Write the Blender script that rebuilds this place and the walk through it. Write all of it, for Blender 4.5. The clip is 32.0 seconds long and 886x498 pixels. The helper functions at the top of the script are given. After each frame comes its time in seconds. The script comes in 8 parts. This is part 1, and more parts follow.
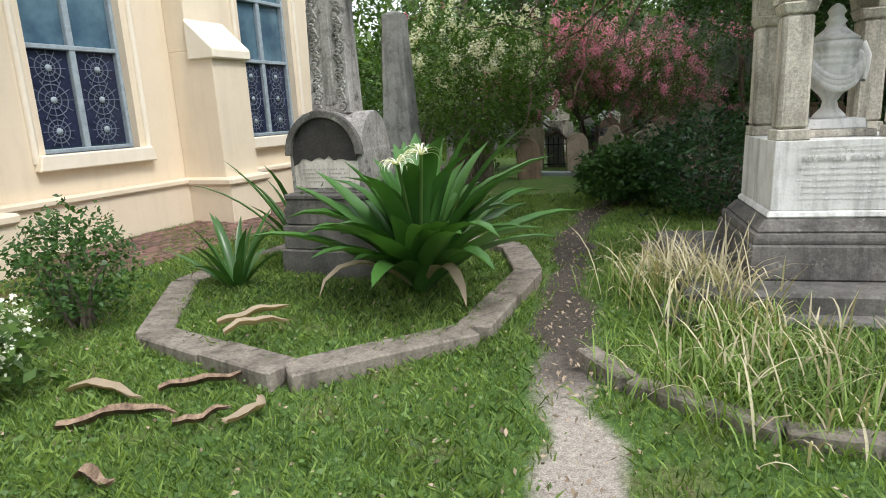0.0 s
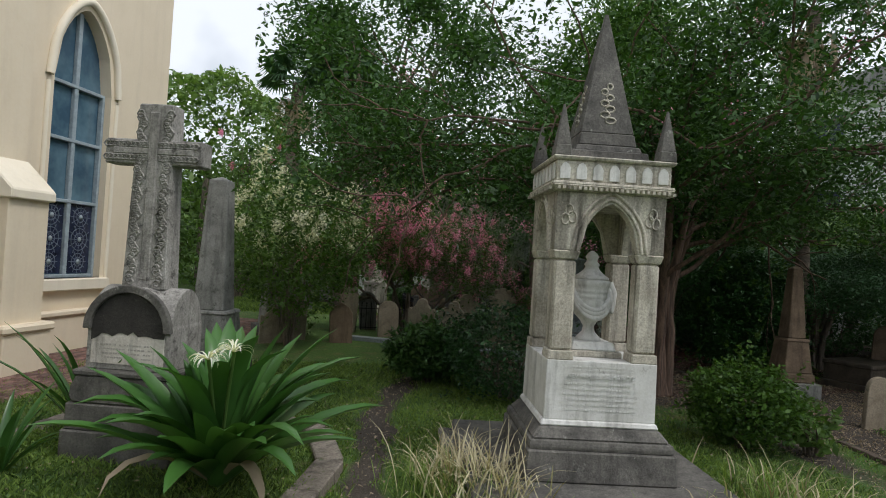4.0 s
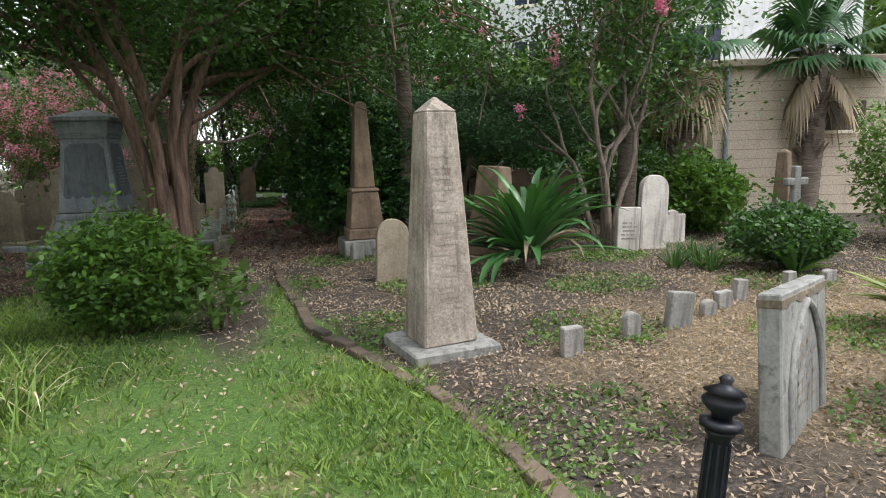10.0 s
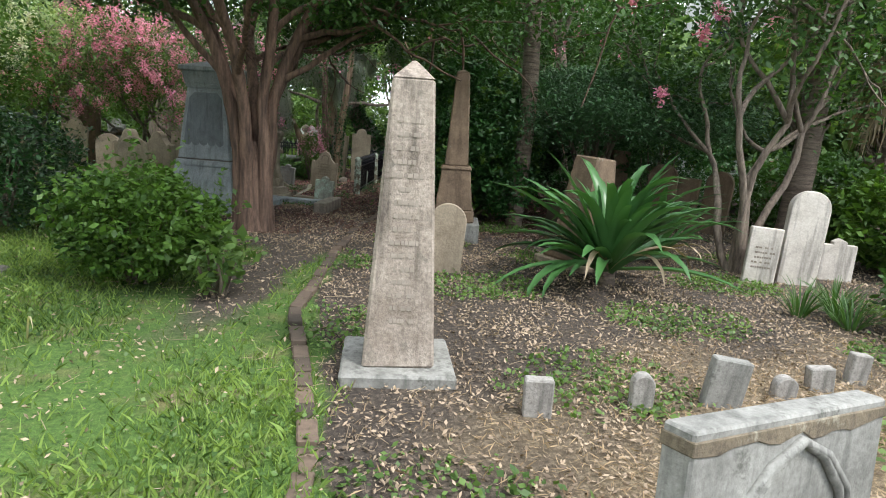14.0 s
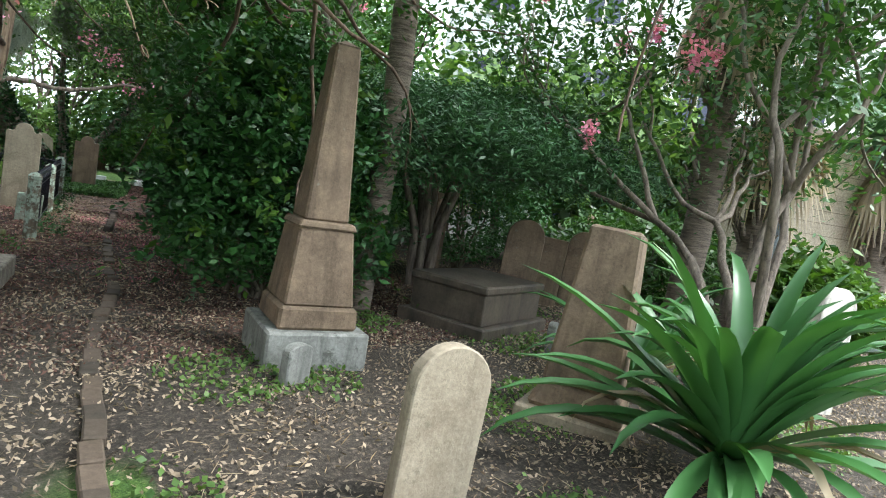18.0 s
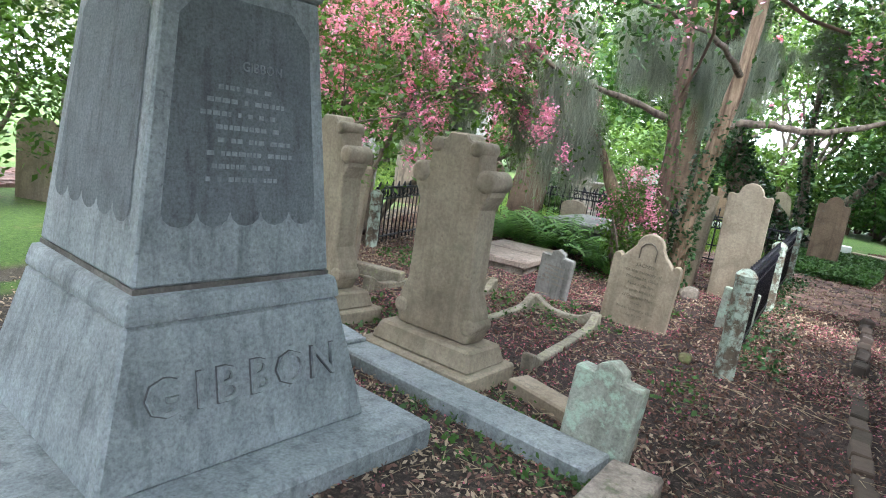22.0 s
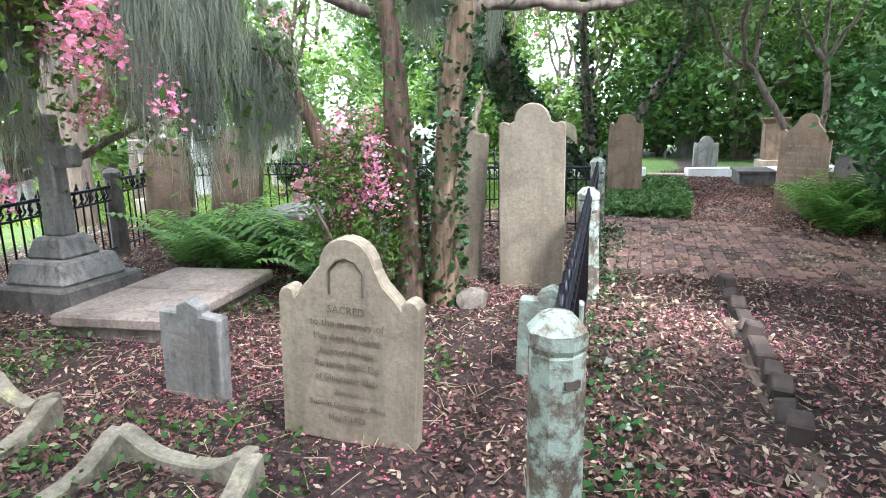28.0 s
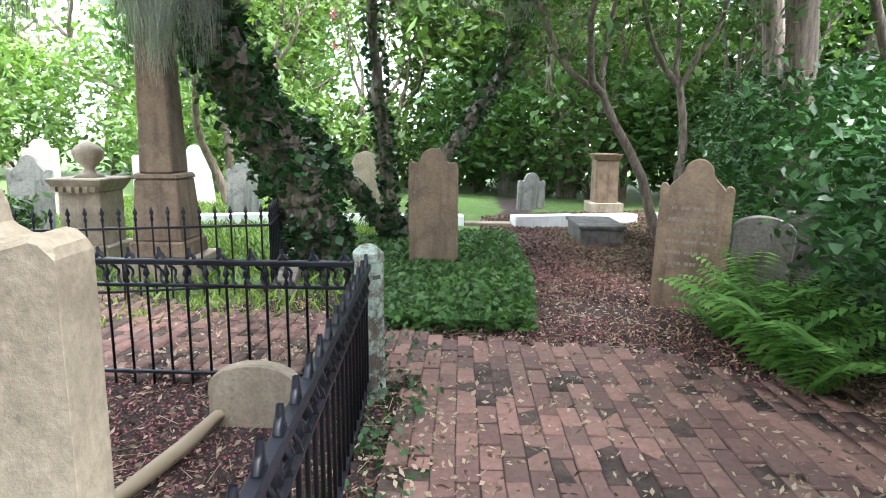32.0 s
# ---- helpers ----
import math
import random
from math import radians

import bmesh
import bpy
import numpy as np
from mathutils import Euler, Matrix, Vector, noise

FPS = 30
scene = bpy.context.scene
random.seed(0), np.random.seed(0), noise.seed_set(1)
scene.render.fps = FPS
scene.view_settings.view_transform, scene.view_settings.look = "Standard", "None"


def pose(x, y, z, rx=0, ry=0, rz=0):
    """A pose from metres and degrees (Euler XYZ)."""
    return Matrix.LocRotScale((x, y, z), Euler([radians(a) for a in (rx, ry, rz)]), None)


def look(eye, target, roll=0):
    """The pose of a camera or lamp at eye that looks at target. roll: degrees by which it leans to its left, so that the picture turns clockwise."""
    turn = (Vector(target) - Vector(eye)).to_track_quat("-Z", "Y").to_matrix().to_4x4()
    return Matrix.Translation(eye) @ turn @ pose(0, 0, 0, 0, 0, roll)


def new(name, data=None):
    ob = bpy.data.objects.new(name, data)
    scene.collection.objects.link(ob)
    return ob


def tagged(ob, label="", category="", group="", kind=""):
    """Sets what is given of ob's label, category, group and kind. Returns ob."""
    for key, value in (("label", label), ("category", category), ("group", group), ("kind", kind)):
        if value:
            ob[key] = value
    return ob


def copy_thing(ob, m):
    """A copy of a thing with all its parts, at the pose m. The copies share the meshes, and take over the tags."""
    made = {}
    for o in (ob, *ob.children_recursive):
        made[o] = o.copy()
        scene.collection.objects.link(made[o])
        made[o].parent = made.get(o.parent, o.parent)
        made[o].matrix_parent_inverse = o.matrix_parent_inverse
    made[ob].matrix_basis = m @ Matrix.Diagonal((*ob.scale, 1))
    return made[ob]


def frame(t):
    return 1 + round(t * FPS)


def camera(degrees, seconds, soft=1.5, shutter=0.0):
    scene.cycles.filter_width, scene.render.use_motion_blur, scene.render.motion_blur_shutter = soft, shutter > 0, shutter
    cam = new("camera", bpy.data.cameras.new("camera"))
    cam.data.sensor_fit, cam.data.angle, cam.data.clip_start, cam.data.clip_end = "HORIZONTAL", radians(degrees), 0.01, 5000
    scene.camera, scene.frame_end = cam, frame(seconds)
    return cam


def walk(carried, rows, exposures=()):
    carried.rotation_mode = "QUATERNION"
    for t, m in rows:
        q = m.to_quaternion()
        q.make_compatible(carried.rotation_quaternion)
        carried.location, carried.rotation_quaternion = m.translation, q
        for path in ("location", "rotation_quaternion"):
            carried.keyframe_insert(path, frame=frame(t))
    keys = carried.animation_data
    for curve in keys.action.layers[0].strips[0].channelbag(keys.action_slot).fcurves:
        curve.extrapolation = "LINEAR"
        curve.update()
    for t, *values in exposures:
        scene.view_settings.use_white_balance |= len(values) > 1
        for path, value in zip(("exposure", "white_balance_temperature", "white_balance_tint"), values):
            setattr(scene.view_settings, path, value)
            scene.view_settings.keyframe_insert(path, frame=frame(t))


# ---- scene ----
cam = camera(71.4, 32.0, 1.0)
PATH = [
    (0, (0.349, -0.284, 1.539), (0.438, 1.666, 1.102), -3.0),
    (0.5, (0.056, -0.161, 1.629), (0.135, 1.794, 1.213), -2.1),
    (1, (-0.074, -0.191, 1.72), (-0.017, 1.766, 1.31), -1.7),
    (1.5, (-0.075, -0.218, 1.761), (-0.028, 1.744, 1.379), -1.3),
    (2, (-0.08, -0.215, 1.77), (-0.043, 1.76, 1.455), -0.8),
    (2.5, (-0.046, -0.243, 1.808), (0.013, 1.743, 1.575), 0.2),
    (3, (0.016, -0.227, 1.819), (0.234, 1.758, 1.71), 1.4),
    (3.5, (0.137, -0.281, 1.966), (0.589, 1.667, 1.932), 2.3),
    (4, (0.289, -0.591, 2.017), (0.967, 1.291, 2.045), 3.6),
    (4.5, (0.407, -0.645, 1.936), (1.152, 1.211, 1.927), 3.2),
    (6.5, (1.411, -0.391, 1.523), (2.177, 1.456, 1.469), 2.1),
    (7, (1.801, -0.438, 1.399), (2.557, 1.413, 1.344), 1.4),
    (7.5, (2.259, -0.604, 1.508), (3.135, 1.187, 1.348), 1.9),
    (8, (2.816, -0.699, 1.579), (3.821, 1.015, 1.348), 0.7),
    (8.5, (3.551, -0.789, 1.511), (4.711, 0.814, 1.22), 0.1),
    (9, (4.303, -0.672, 1.462), (5.496, 0.902, 1.147), -0.8),
    (9.5, (4.981, -0.556, 1.553), (6.148, 1.034, 1.219), -0.5),
    (10, (5.61, -0.778, 1.41), (6.72, 0.859, 1.117), -1.6),
    (10.5, (6.274, -0.724, 1.592), (7.343, 0.927, 1.226), -0.1),
    (11, (6.99, -0.795, 1.39), (8.014, 0.895, 1.08), -1.4),
    (11.5, (7.677, -1.183, 1.554), (8.595, 0.56, 1.205), -0.9),
    (12, (8.329, -1.267, 1.625), (9.105, 0.543, 1.273), 0.3),
    (12.5, (8.505, -1.265, 1.634), (9.169, 0.588, 1.283), 1.5),
    (13, (8.395, -1.29, 1.639), (8.951, 0.597, 1.278), 2.9),
    (13.5, (7.893, -1.015, 1.539), (8.417, 0.881, 1.174), 3.4),
    (14, (7.31, -0.591, 1.466), (7.868, 1.292, 1.086), 4.1),
    (14.5, (6.922, -0.215, 1.283), (7.527, 1.67, 1.001), 2.8),
    (16.5, (6.352, 2.418, 1.219), (7.568, 3.983, 0.954), 9.2),
    (17, (6.669, 2.769, 1.239), (8.051, 4.195, 1.004), 10.1),
    (17.5, (6.925, 3.257, 1.3), (8.369, 4.626, 1.097), 9.7),
    (18, (7.211, 3.845, 1.345), (8.666, 5.205, 1.158), 9.3),
    (18.5, (7.342, 4.373, 1.414), (8.806, 5.723, 1.225), 9.1),
    (19, (7.49, 4.921, 1.373), (8.972, 6.254, 1.21), 8.6),
    (19.5, (7.528, 5.35, 1.465), (8.994, 6.704, 1.337), 7.5),
    (20, (7.544, 5.792, 1.552), (8.865, 7.291, 1.46), 6.2),
    (20.5, (7.679, 6.175, 1.549), (8.581, 7.952, 1.389), 8.5),
    (21, (7.914, 7.021, 1.394), (8.146, 8.981, 1.071), 10.9),
    (21.5, (8.033, 7.456, 1.291), (7.784, 9.404, 0.913), 10.2),
    (22, (8.204, 7.778, 1.408), (7.706, 9.679, 1.039), 8.1),
    (22.5, (8.309, 8.151, 1.441), (7.777, 10.037, 1.043), 6.9),
    (23, (8.421, 8.74, 1.356), (7.978, 10.656, 0.989), 6.0),
    (23.5, (8.515, 9.193, 1.254), (8.201, 11.134, 0.887), 5.6),
    (24, (8.576, 9.727, 1.229), (8.322, 11.666, 0.808), 3.8),
    (24.5, (8.566, 10.16, 1.216), (8.324, 12.096, 0.776), 2.8),
    (25, (8.696, 10.525, 1.189), (8.463, 12.459, 0.737), 2.0),
    (25.5, (8.807, 10.782, 1.202), (8.584, 12.714, 0.737), 1.3),
    (27.5, (8.713, 10.923, 1.181), (8.611, 12.867, 0.722), -0.4),
    (28, (8.857, 10.981, 1.23), (8.926, 12.937, 0.819), -1.4),
    (28.5, (9.218, 11.013, 1.34), (9.447, 12.96, 0.946), -3.2),
    (29, (9.375, 11.343, 1.379), (9.634, 13.284, 0.971), -0.6),
    (29.5, (9.46, 11.49, 1.422), (9.707, 13.436, 1.036), -1.2),
    (30, (9.599, 12.22, 1.432), (9.869, 14.165, 1.056), -0.9),
    (30.5, (9.763, 12.655, 1.443), (10.04, 14.6, 1.066), -1.3),
    (31, (9.819, 13.273, 1.35), (10.128, 15.217, 0.995), -1.9),
    (31.5, (9.955, 13.804, 1.366), (10.358, 15.735, 1.032), -1.2),
    (32, (10.12, 14.37, 1.331), (10.741, 16.239, 0.982), 0.4),
]
# the camera opens up under the trees
EXPO = [(0, 0.45, 6300, 10), (2.5, 0.35, 6300, 10), (4, -0.4, 6300, 9), (7, 0.5, 6300, 10), (9, 0.7, 6400, 11), (12, 0.75, 6300, 9), (14.5, 1.1, 6300, 8), (17, 1.4, 6100, 4), (20, 2.4, 5900, 2), (22, 2.65, 5900, 11), (25, 2.95, 5950, 14), (28, 3.04, 5750, 14), (30, 3.04, 5750, 14), (31, 2.96, 5850, 13), (32, 3.05, 5950, 12)]
walk(cam, [(t, look(eye, target, roll)) for t, eye, target, roll in PATH], EXPO)
# world, sun, exposure
world = bpy.data.worlds.new("sky")
scene.world = world
world.use_nodes = True
wn = world.node_tree
sky = wn.nodes.new("ShaderNodeTexSky")
sky.sky_type = "NISHITA"
sky.sun_disc = False
SUN_EL, SUN_AZ = radians(55), radians(140)
sky.sun_elevation, sky.sun_rotation = SUN_EL, SUN_AZ
sky.air_density, sky.dust_density = 1.0, 3.0
# thin bright cloud over the blue
_tc = wn.nodes.new("ShaderNodeTexCoord")
_cn = wn.nodes.new("ShaderNodeTexNoise")
_cn.inputs["Scale"].default_value, _cn.inputs["Detail"].default_value = 2.6, 6.0
wn.links.new(_tc.outputs["Generated"], _cn.inputs["Vector"])
_cr = wn.nodes.new("ShaderNodeValToRGB")
_cr.color_ramp.elements[0].position, _cr.color_ramp.elements[1].position = 0.12, 0.4
_cr.color_ramp.elements[1].color = (0.9, 0.9, 0.9, 1)
wn.links.new(_cn.outputs["Fac"], _cr.inputs[0])
_mx = wn.nodes.new("ShaderNodeMix")
_mx.data_type = "RGBA"
wn.links.new(_cr.outputs[0], _mx.inputs[0])
wn.links.new(sky.outputs[0], _mx.inputs[6])
_mx.inputs[7].default_value = (11.5, 11.8, 12.4, 1)
wn.links.new(_mx.outputs[2], wn.nodes["Background"].inputs[0])
wn.nodes["Background"].inputs[1].default_value = 0.12
sun = new("sun", bpy.data.lights.new("sun", "SUN"))
sun.data.energy, sun.data.angle, sun.data.color = 1.9, radians(12), (1.0, 0.95, 0.88)
sd = Vector((math.sin(SUN_AZ) * math.cos(SUN_EL), math.cos(SUN_AZ) * math.cos(SUN_EL), math.sin(SUN_EL)))
sun.matrix_world = look(sd * 60, (0, 0, 0))

# ---------------------------------------------------------------- materials
def mat_new(name):
    m = bpy.data.materials.new(name)
    m.use_nodes = True
    nt = m.node_tree
    return m, nt, nt.nodes["Principled BSDF"]


def noise_node(nt, co, scale, detail=4.0, rough=0.6, stretch=None):
    n = nt.nodes.new("ShaderNodeTexNoise")
    n.inputs["Scale"].default_value = scale
    n.inputs["Detail"].default_value = detail
    n.inputs["Roughness"].default_value = rough
    if stretch:
        mp = nt.nodes.new("ShaderNodeMapping")
        mp.inputs["Scale"].default_value = stretch
        nt.links.new(co, mp.inputs["Vector"])
        nt.links.new(mp.outputs[0], n.inputs["Vector"])
    else:
        nt.links.new(co, n.inputs["Vector"])
    return n.outputs["Fac"]


def ramp(nt, fac, stops):
    r = nt.nodes.new("ShaderNodeValToRGB")
    while len(r.color_ramp.elements) < len(stops):
        r.color_ramp.elements.new(0.5)
    for e, (p, c) in zip(r.color_ramp.elements, stops):
        e.position = p
        e.color = (*c, 1) if len(c) == 3 else c
    nt.links.new(fac, r.inputs[0])
    return r.outputs[0]


def mixc(nt, fac, a, b, mode="MIX"):
    n = nt.nodes.new("ShaderNodeMix")
    n.data_type, n.blend_type = "RGBA", mode
    for sock, v in ((n.inputs[0], fac), (n.inputs[6], a), (n.inputs[7], b)):
        if isinstance(v, (int, float)):
            sock.default_value = v
        elif isinstance(v, tuple):
            sock.default_value = (*v, 1)
        else:
            nt.links.new(v, sock)
    return n.outputs[2]


def bump(nt, bsdf, height, strength=0.4, dist=0.01):
    b = nt.nodes.new("ShaderNodeBump")
    b.inputs["Strength"].default_value = strength
    b.inputs["Distance"].default_value = dist
    nt.links.new(height, b.inputs["Height"])
    nt.links.new(b.outputs[0], bsdf.inputs["Normal"])


def coords(nt, kind="Object"):
    return nt.nodes.new("ShaderNodeTexCoord").outputs[kind]


def W(c):
    return (0, 0, 0), c


def stone(name, light, dark, stain=0.45, lichen=None, lich_amt=0.5, rough=0.85, scale=1.0, streak=0.5, world_co=False, grain=1.0):
    """Weathered stone: grain, blotches, dark streaks, optional lichen."""
    m, nt, b = mat_new(name)
    co = nt.nodes.new("ShaderNodeNewGeometry").outputs["Position"] if world_co else coords(nt)
    blot = noise_node(nt, co, 3.2 * scale, 6, 0.65)
    fine = noise_node(nt, co, 45 * scale, 5, 0.7)
    strk = noise_node(nt, co, 5.0 * scale, 5, 0.6, (2.2, 2.2, 0.22))
    mid = tuple((p + q) / 2 for p, q in zip(light, dark))
    c = ramp(nt, blot, [(0.3, dark), (0.48, mid), (0.68, light)])
    sf = ramp(nt, strk, [(0.5, (0, 0, 0)), (0.72, (streak,) * 3)])
    c = mixc(nt, sf, c, tuple(v * (1 - stain) * 0.55 for v in dark))
    c = mixc(nt, 0.55 * grain, c, ramp(nt, fine, [(0.3, (0.2,) * 3), (0.7, (0.85,) * 3)]), "OVERLAY")
    spot = ramp(nt, noise_node(nt, co, 22 * scale, 3, 0.8), [(0.62, (0, 0, 0)), (0.7, (0.55 * grain,) * 3)])
    c = mixc(nt, spot, c, tuple(v * 0.45 for v in dark))
    if lichen:
        ln = noise_node(nt, co, 7.5 * scale, 8, 0.75)
        lf = ramp(nt, ln, [(0.62 - 0.2 * lich_amt, (0, 0, 0)), (0.72 - 0.2 * lich_amt, (0.85,) * 3)])
        c = mixc(nt, lf, c, lichen)
    nt.links.new(c, b.inputs["Base Color"])
    b.inputs["Roughness"].default_value = rough
    bump(nt, b, fine, 0.7 * grain, 0.008)
    return m


def leafmat(name, dark, light, rough=0.45, trans=0.3, hue=0.0):
    m, nt, b = mat_new(name)
    g = nt.nodes.new("ShaderNodeNewGeometry")
    co = g.outputs["Position"]
    big = noise_node(nt, co, 0.9, 3)
    f = nt.nodes.new("ShaderNodeMath")
    f.operation = "MULTIPLY_ADD"
    nt.links.new(g.outputs["Random Per Island"], f.inputs[0])
    f.inputs[1].default_value = 0.6
    nt.links.new(big, f.inputs[2])
    c = ramp(nt, f.outputs[0], [(0.35, dark), (0.95, light)])
    nt.links.new(c, b.inputs["Base Color"])
    b.inputs["Roughness"].default_value = rough
    tr = nt.nodes.new("ShaderNodeBsdfTranslucent")
    warm = mixc(nt, 1.0, c, (1.0, 1.0, 0.45), "MULTIPLY")
    nt.links.new(warm, tr.inputs["Color"])
    mx = nt.nodes.new("ShaderNodeMixShader")
    mx.inputs[0].default_value = trans
    nt.links.new(b.outputs[0], mx.inputs[1])
    nt.links.new(tr.outputs[0], mx.inputs[2])
    nt.links.new(mx.outputs[0], nt.nodes["Material Output"].inputs[0])
    return m


def barkmat(name, light, dark, scale=1.0, stretch=(3, 3, 0.5)):
    m, nt, b = mat_new(name)
    co = coords(nt)
    a = noise_node(nt, co, 7 * scale, 8, 0.65, stretch)
    f = noise_node(nt, co, 30 * scale, 5, 0.7)
    c = ramp(nt, a, [(0.34, dark), (0.5, tuple((p + q) / 2 for p, q in zip(light, dark))), (0.66, light)])
    c = mixc(nt, 0.3, c, ramp(nt, f, [(0.3, (0.3,) * 3), (0.7, (0.8,) * 3)]), "OVERLAY")
    nt.links.new(c, b.inputs["Base Color"])
    b.inputs["Roughness"].default_value = 0.85
    bump(nt, b, a, 0.9, 0.02)
    return m


def plain(name, c, rough=0.6, metal=0.0, var=0.25, scale=12):
    m, nt, b = mat_new(name)
    co = coords(nt)
    n = noise_node(nt, co, scale, 6, 0.7)
    col = ramp(nt, n, [(0.3, tuple(v * (1 - var) for v in c)), (0.7, tuple(min(1, v * (1 + var)) for v in c))])
    nt.links.new(col, b.inputs["Base Color"])
    b.inputs["Roughness"].default_value, b.inputs["Metallic"].default_value = rough, metal
    bump(nt, b, n, 0.25, 0.004)
    return m


M_BROWN = stone("brown_sandstone", (0.25, 0.178, 0.12), (0.10, 0.07, 0.047), lichen=(0.27, 0.25, 0.2), lich_amt=0.0, stain=0.6, grain=0.7)
M_TAN = stone("tan_sandstone", (0.37, 0.312, 0.235), (0.18, 0.142, 0.1), lichen=(0.13, 0.115, 0.085), lich_amt=0.22, streak=0.25, stain=0.6, grain=0.6)
M_OBEL = stone("grey_tan_marble", (0.41, 0.355, 0.305), (0.19, 0.155, 0.125), stain=0.5, lichen=(0.17, 0.155, 0.13), lich_amt=0.25, streak=0.8)
M_WHITE = stone("white_marble", (0.84, 0.85, 0.85), (0.66, 0.66, 0.65), stain=0.25, streak=0.35, grain=0.35)
M_CREAM = stone("weathered_marble", (0.60, 0.565, 0.485), (0.33, 0.295, 0.24), stain=0.6, streak=0.9, lichen=(0.1, 0.09, 0.075), lich_amt=0.0)
M_SLATE = stone("grey_slate_headstone", (0.315, 0.315, 0.295), (0.14, 0.14, 0.13), lichen=(0.08, 0.08, 0.07), lich_amt=0.33, streak=0.7, grain=0.65)
M_DARK = stone("soot_dark_marble", (0.17, 0.16, 0.145), (0.045, 0.043, 0.04), lichen=(0.40, 0.40, 0.36), lich_amt=0.02)
M_GRAN = stone("blue_grey_granite", (0.265, 0.30, 0.315), (0.165, 0.19, 0.2), stain=0.45, streak=0.55, rough=0.7, scale=1.4, lichen=(0.085, 0.095, 0.1), lich_amt=0.05)
M_CROSS = stone("grey_carved_marble", (0.40, 0.385, 0.36), (0.19, 0.18, 0.165), lichen=(0.05, 0.047, 0.043), lich_amt=0.35, streak=0.8)
M_KERB = stone("concrete_kerb", (0.29, 0.255, 0.215), (0.125, 0.105, 0.085), lichen=(0.09, 0.11, 0.045), lich_amt=0.25, world_co=True, streak=0.8)
M_MOSSY = stone("mossy_slate", (0.36, 0.40, 0.34), (0.18, 0.18, 0.15), lichen=(0.38, 0.52, 0.42), lich_amt=0.55)
M_POST = stone("lichen_covered_wood", (0.20, 0.165, 0.12), (0.055, 0.045, 0.032), lichen=(0.40, 0.50, 0.43), lich_amt=0.8, streak=0.7)
M_HSTAN = stone("tan_headstone", (0.33, 0.285, 0.21), (0.16, 0.13, 0.092), lichen=(0.2, 0.18, 0.13), lich_amt=0.28, streak=0.35, grain=0.6)
M_IRON = plain("black_iron", (0.012, 0.013, 0.02), 0.45, 0.3, 0.4)
M_INK = plain("incised_letters", (0.10, 0.085, 0.065), 0.9)
M_INKG = plain("shallow_worn_letters", (0.22, 0.19, 0.155), 0.9)
M_INKW = plain("worn_white_letters", (0.63, 0.63, 0.61), 0.9)
M_BARK = barkmat("crape_myrtle_bark", (0.2, 0.128, 0.092), (0.05, 0.032, 0.025), 1.0, (3, 3, 0.3))
M_BARKG = barkmat("grey_brown_bark", (0.23, 0.185, 0.145), (0.07, 0.055, 0.045))
M_BARKT = barkmat("peeling_tan_bark", (0.36, 0.26, 0.175), (0.10, 0.06, 0.04), 0.8, (4, 4, 0.3))
M_PALM = barkmat("palm_bark", (0.215, 0.17, 0.135), (0.075, 0.058, 0.045), 1.0, (0.7, 0.7, 5))
M_LF_DARK = leafmat("dark_glossy_leaves", (0.005, 0.022, 0.007), (0.03, 0.1, 0.022), 0.36, 0.2)
M_LF_MID = leafmat("green_leaves", (0.018, 0.055, 0.014), (0.07, 0.16, 0.035), 0.45, 0.35)
M_LF_BRT = leafmat("bright_green_leaves", (0.035, 0.085, 0.02), (0.16, 0.27, 0.07), 0.5, 0.4)
M_LF_BLU = leafmat("deep_green_leaves", (0.012, 0.042, 0.016), (0.065, 0.16, 0.06), 0.5, 0.2)
M_FERN = leafmat("fern_green", (0.045, 0.13, 0.025), (0.18, 0.37, 0.09), 0.5, 0.4)
M_LILY = leafmat("lily_leaf_green", (0.01, 0.046, 0.011), (0.075, 0.19, 0.04), 0.32, 0.2)
M_CRIN = leafmat("crinum_leaf_green", (0.012, 0.05, 0.014), (0.065, 0.175, 0.05), 0.38, 0.18)
M_GRASS = leafmat("lawn_grass", (0.022, 0.066, 0.009), (0.25, 0.37, 0.085), 0.6, 0.35)
M_STRAW = leafmat("dry_straw_grass", (0.28, 0.23, 0.13), (0.66, 0.6, 0.42), 0.7, 0.3)
M_MULCH = leafmat("dark_leaf_mulch", (0.024, 0.014, 0.012), (0.18, 0.1, 0.08), 0.8, 0.1)
M_DEAD = leafmat("dead_grass_thatch", (0.16, 0.1, 0.055), (0.42, 0.31, 0.19), 0.8, 0.2)
M_LITTER = leafmat("fallen_leaves", (0.06, 0.04, 0.028), (0.44, 0.345, 0.25), 0.8, 0.1)
M_PETAL = leafmat("pink_petals", (0.24, 0.04, 0.08), (0.56, 0.17, 0.26), 0.6, 0.3)
M_PINK = leafmat("pink_blossom", (0.60, 0.10, 0.32), (0.92, 0.42, 0.66), 0.6, 0.35)
M_WHITEF = leafmat("white_blossom", (0.62, 0.62, 0.52), (0.92, 0.92, 0.85), 0.6, 0.35)
M_MOSS = leafmat("spanish_moss", (0.12, 0.14, 0.12), (0.36, 0.40, 0.35), 0.9, 0.35)
M_YEL = leafmat("yellow_variegation", (0.015, 0.08, 0.015), (0.3, 0.36, 0.13), 0.45, 0.3)
M_FANDRY = leafmat("dead_palm_fronds", (0.16, 0.12, 0.08), (0.42, 0.34, 0.24), 0.8, 0.2)
M_PALE = stone("pale_streaked_marble", (0.66, 0.62, 0.56), (0.42, 0.385, 0.34), stain=0.4, streak=0.8, lichen=(0.2, 0.19, 0.17), lich_amt=-0.05, grain=0.5)
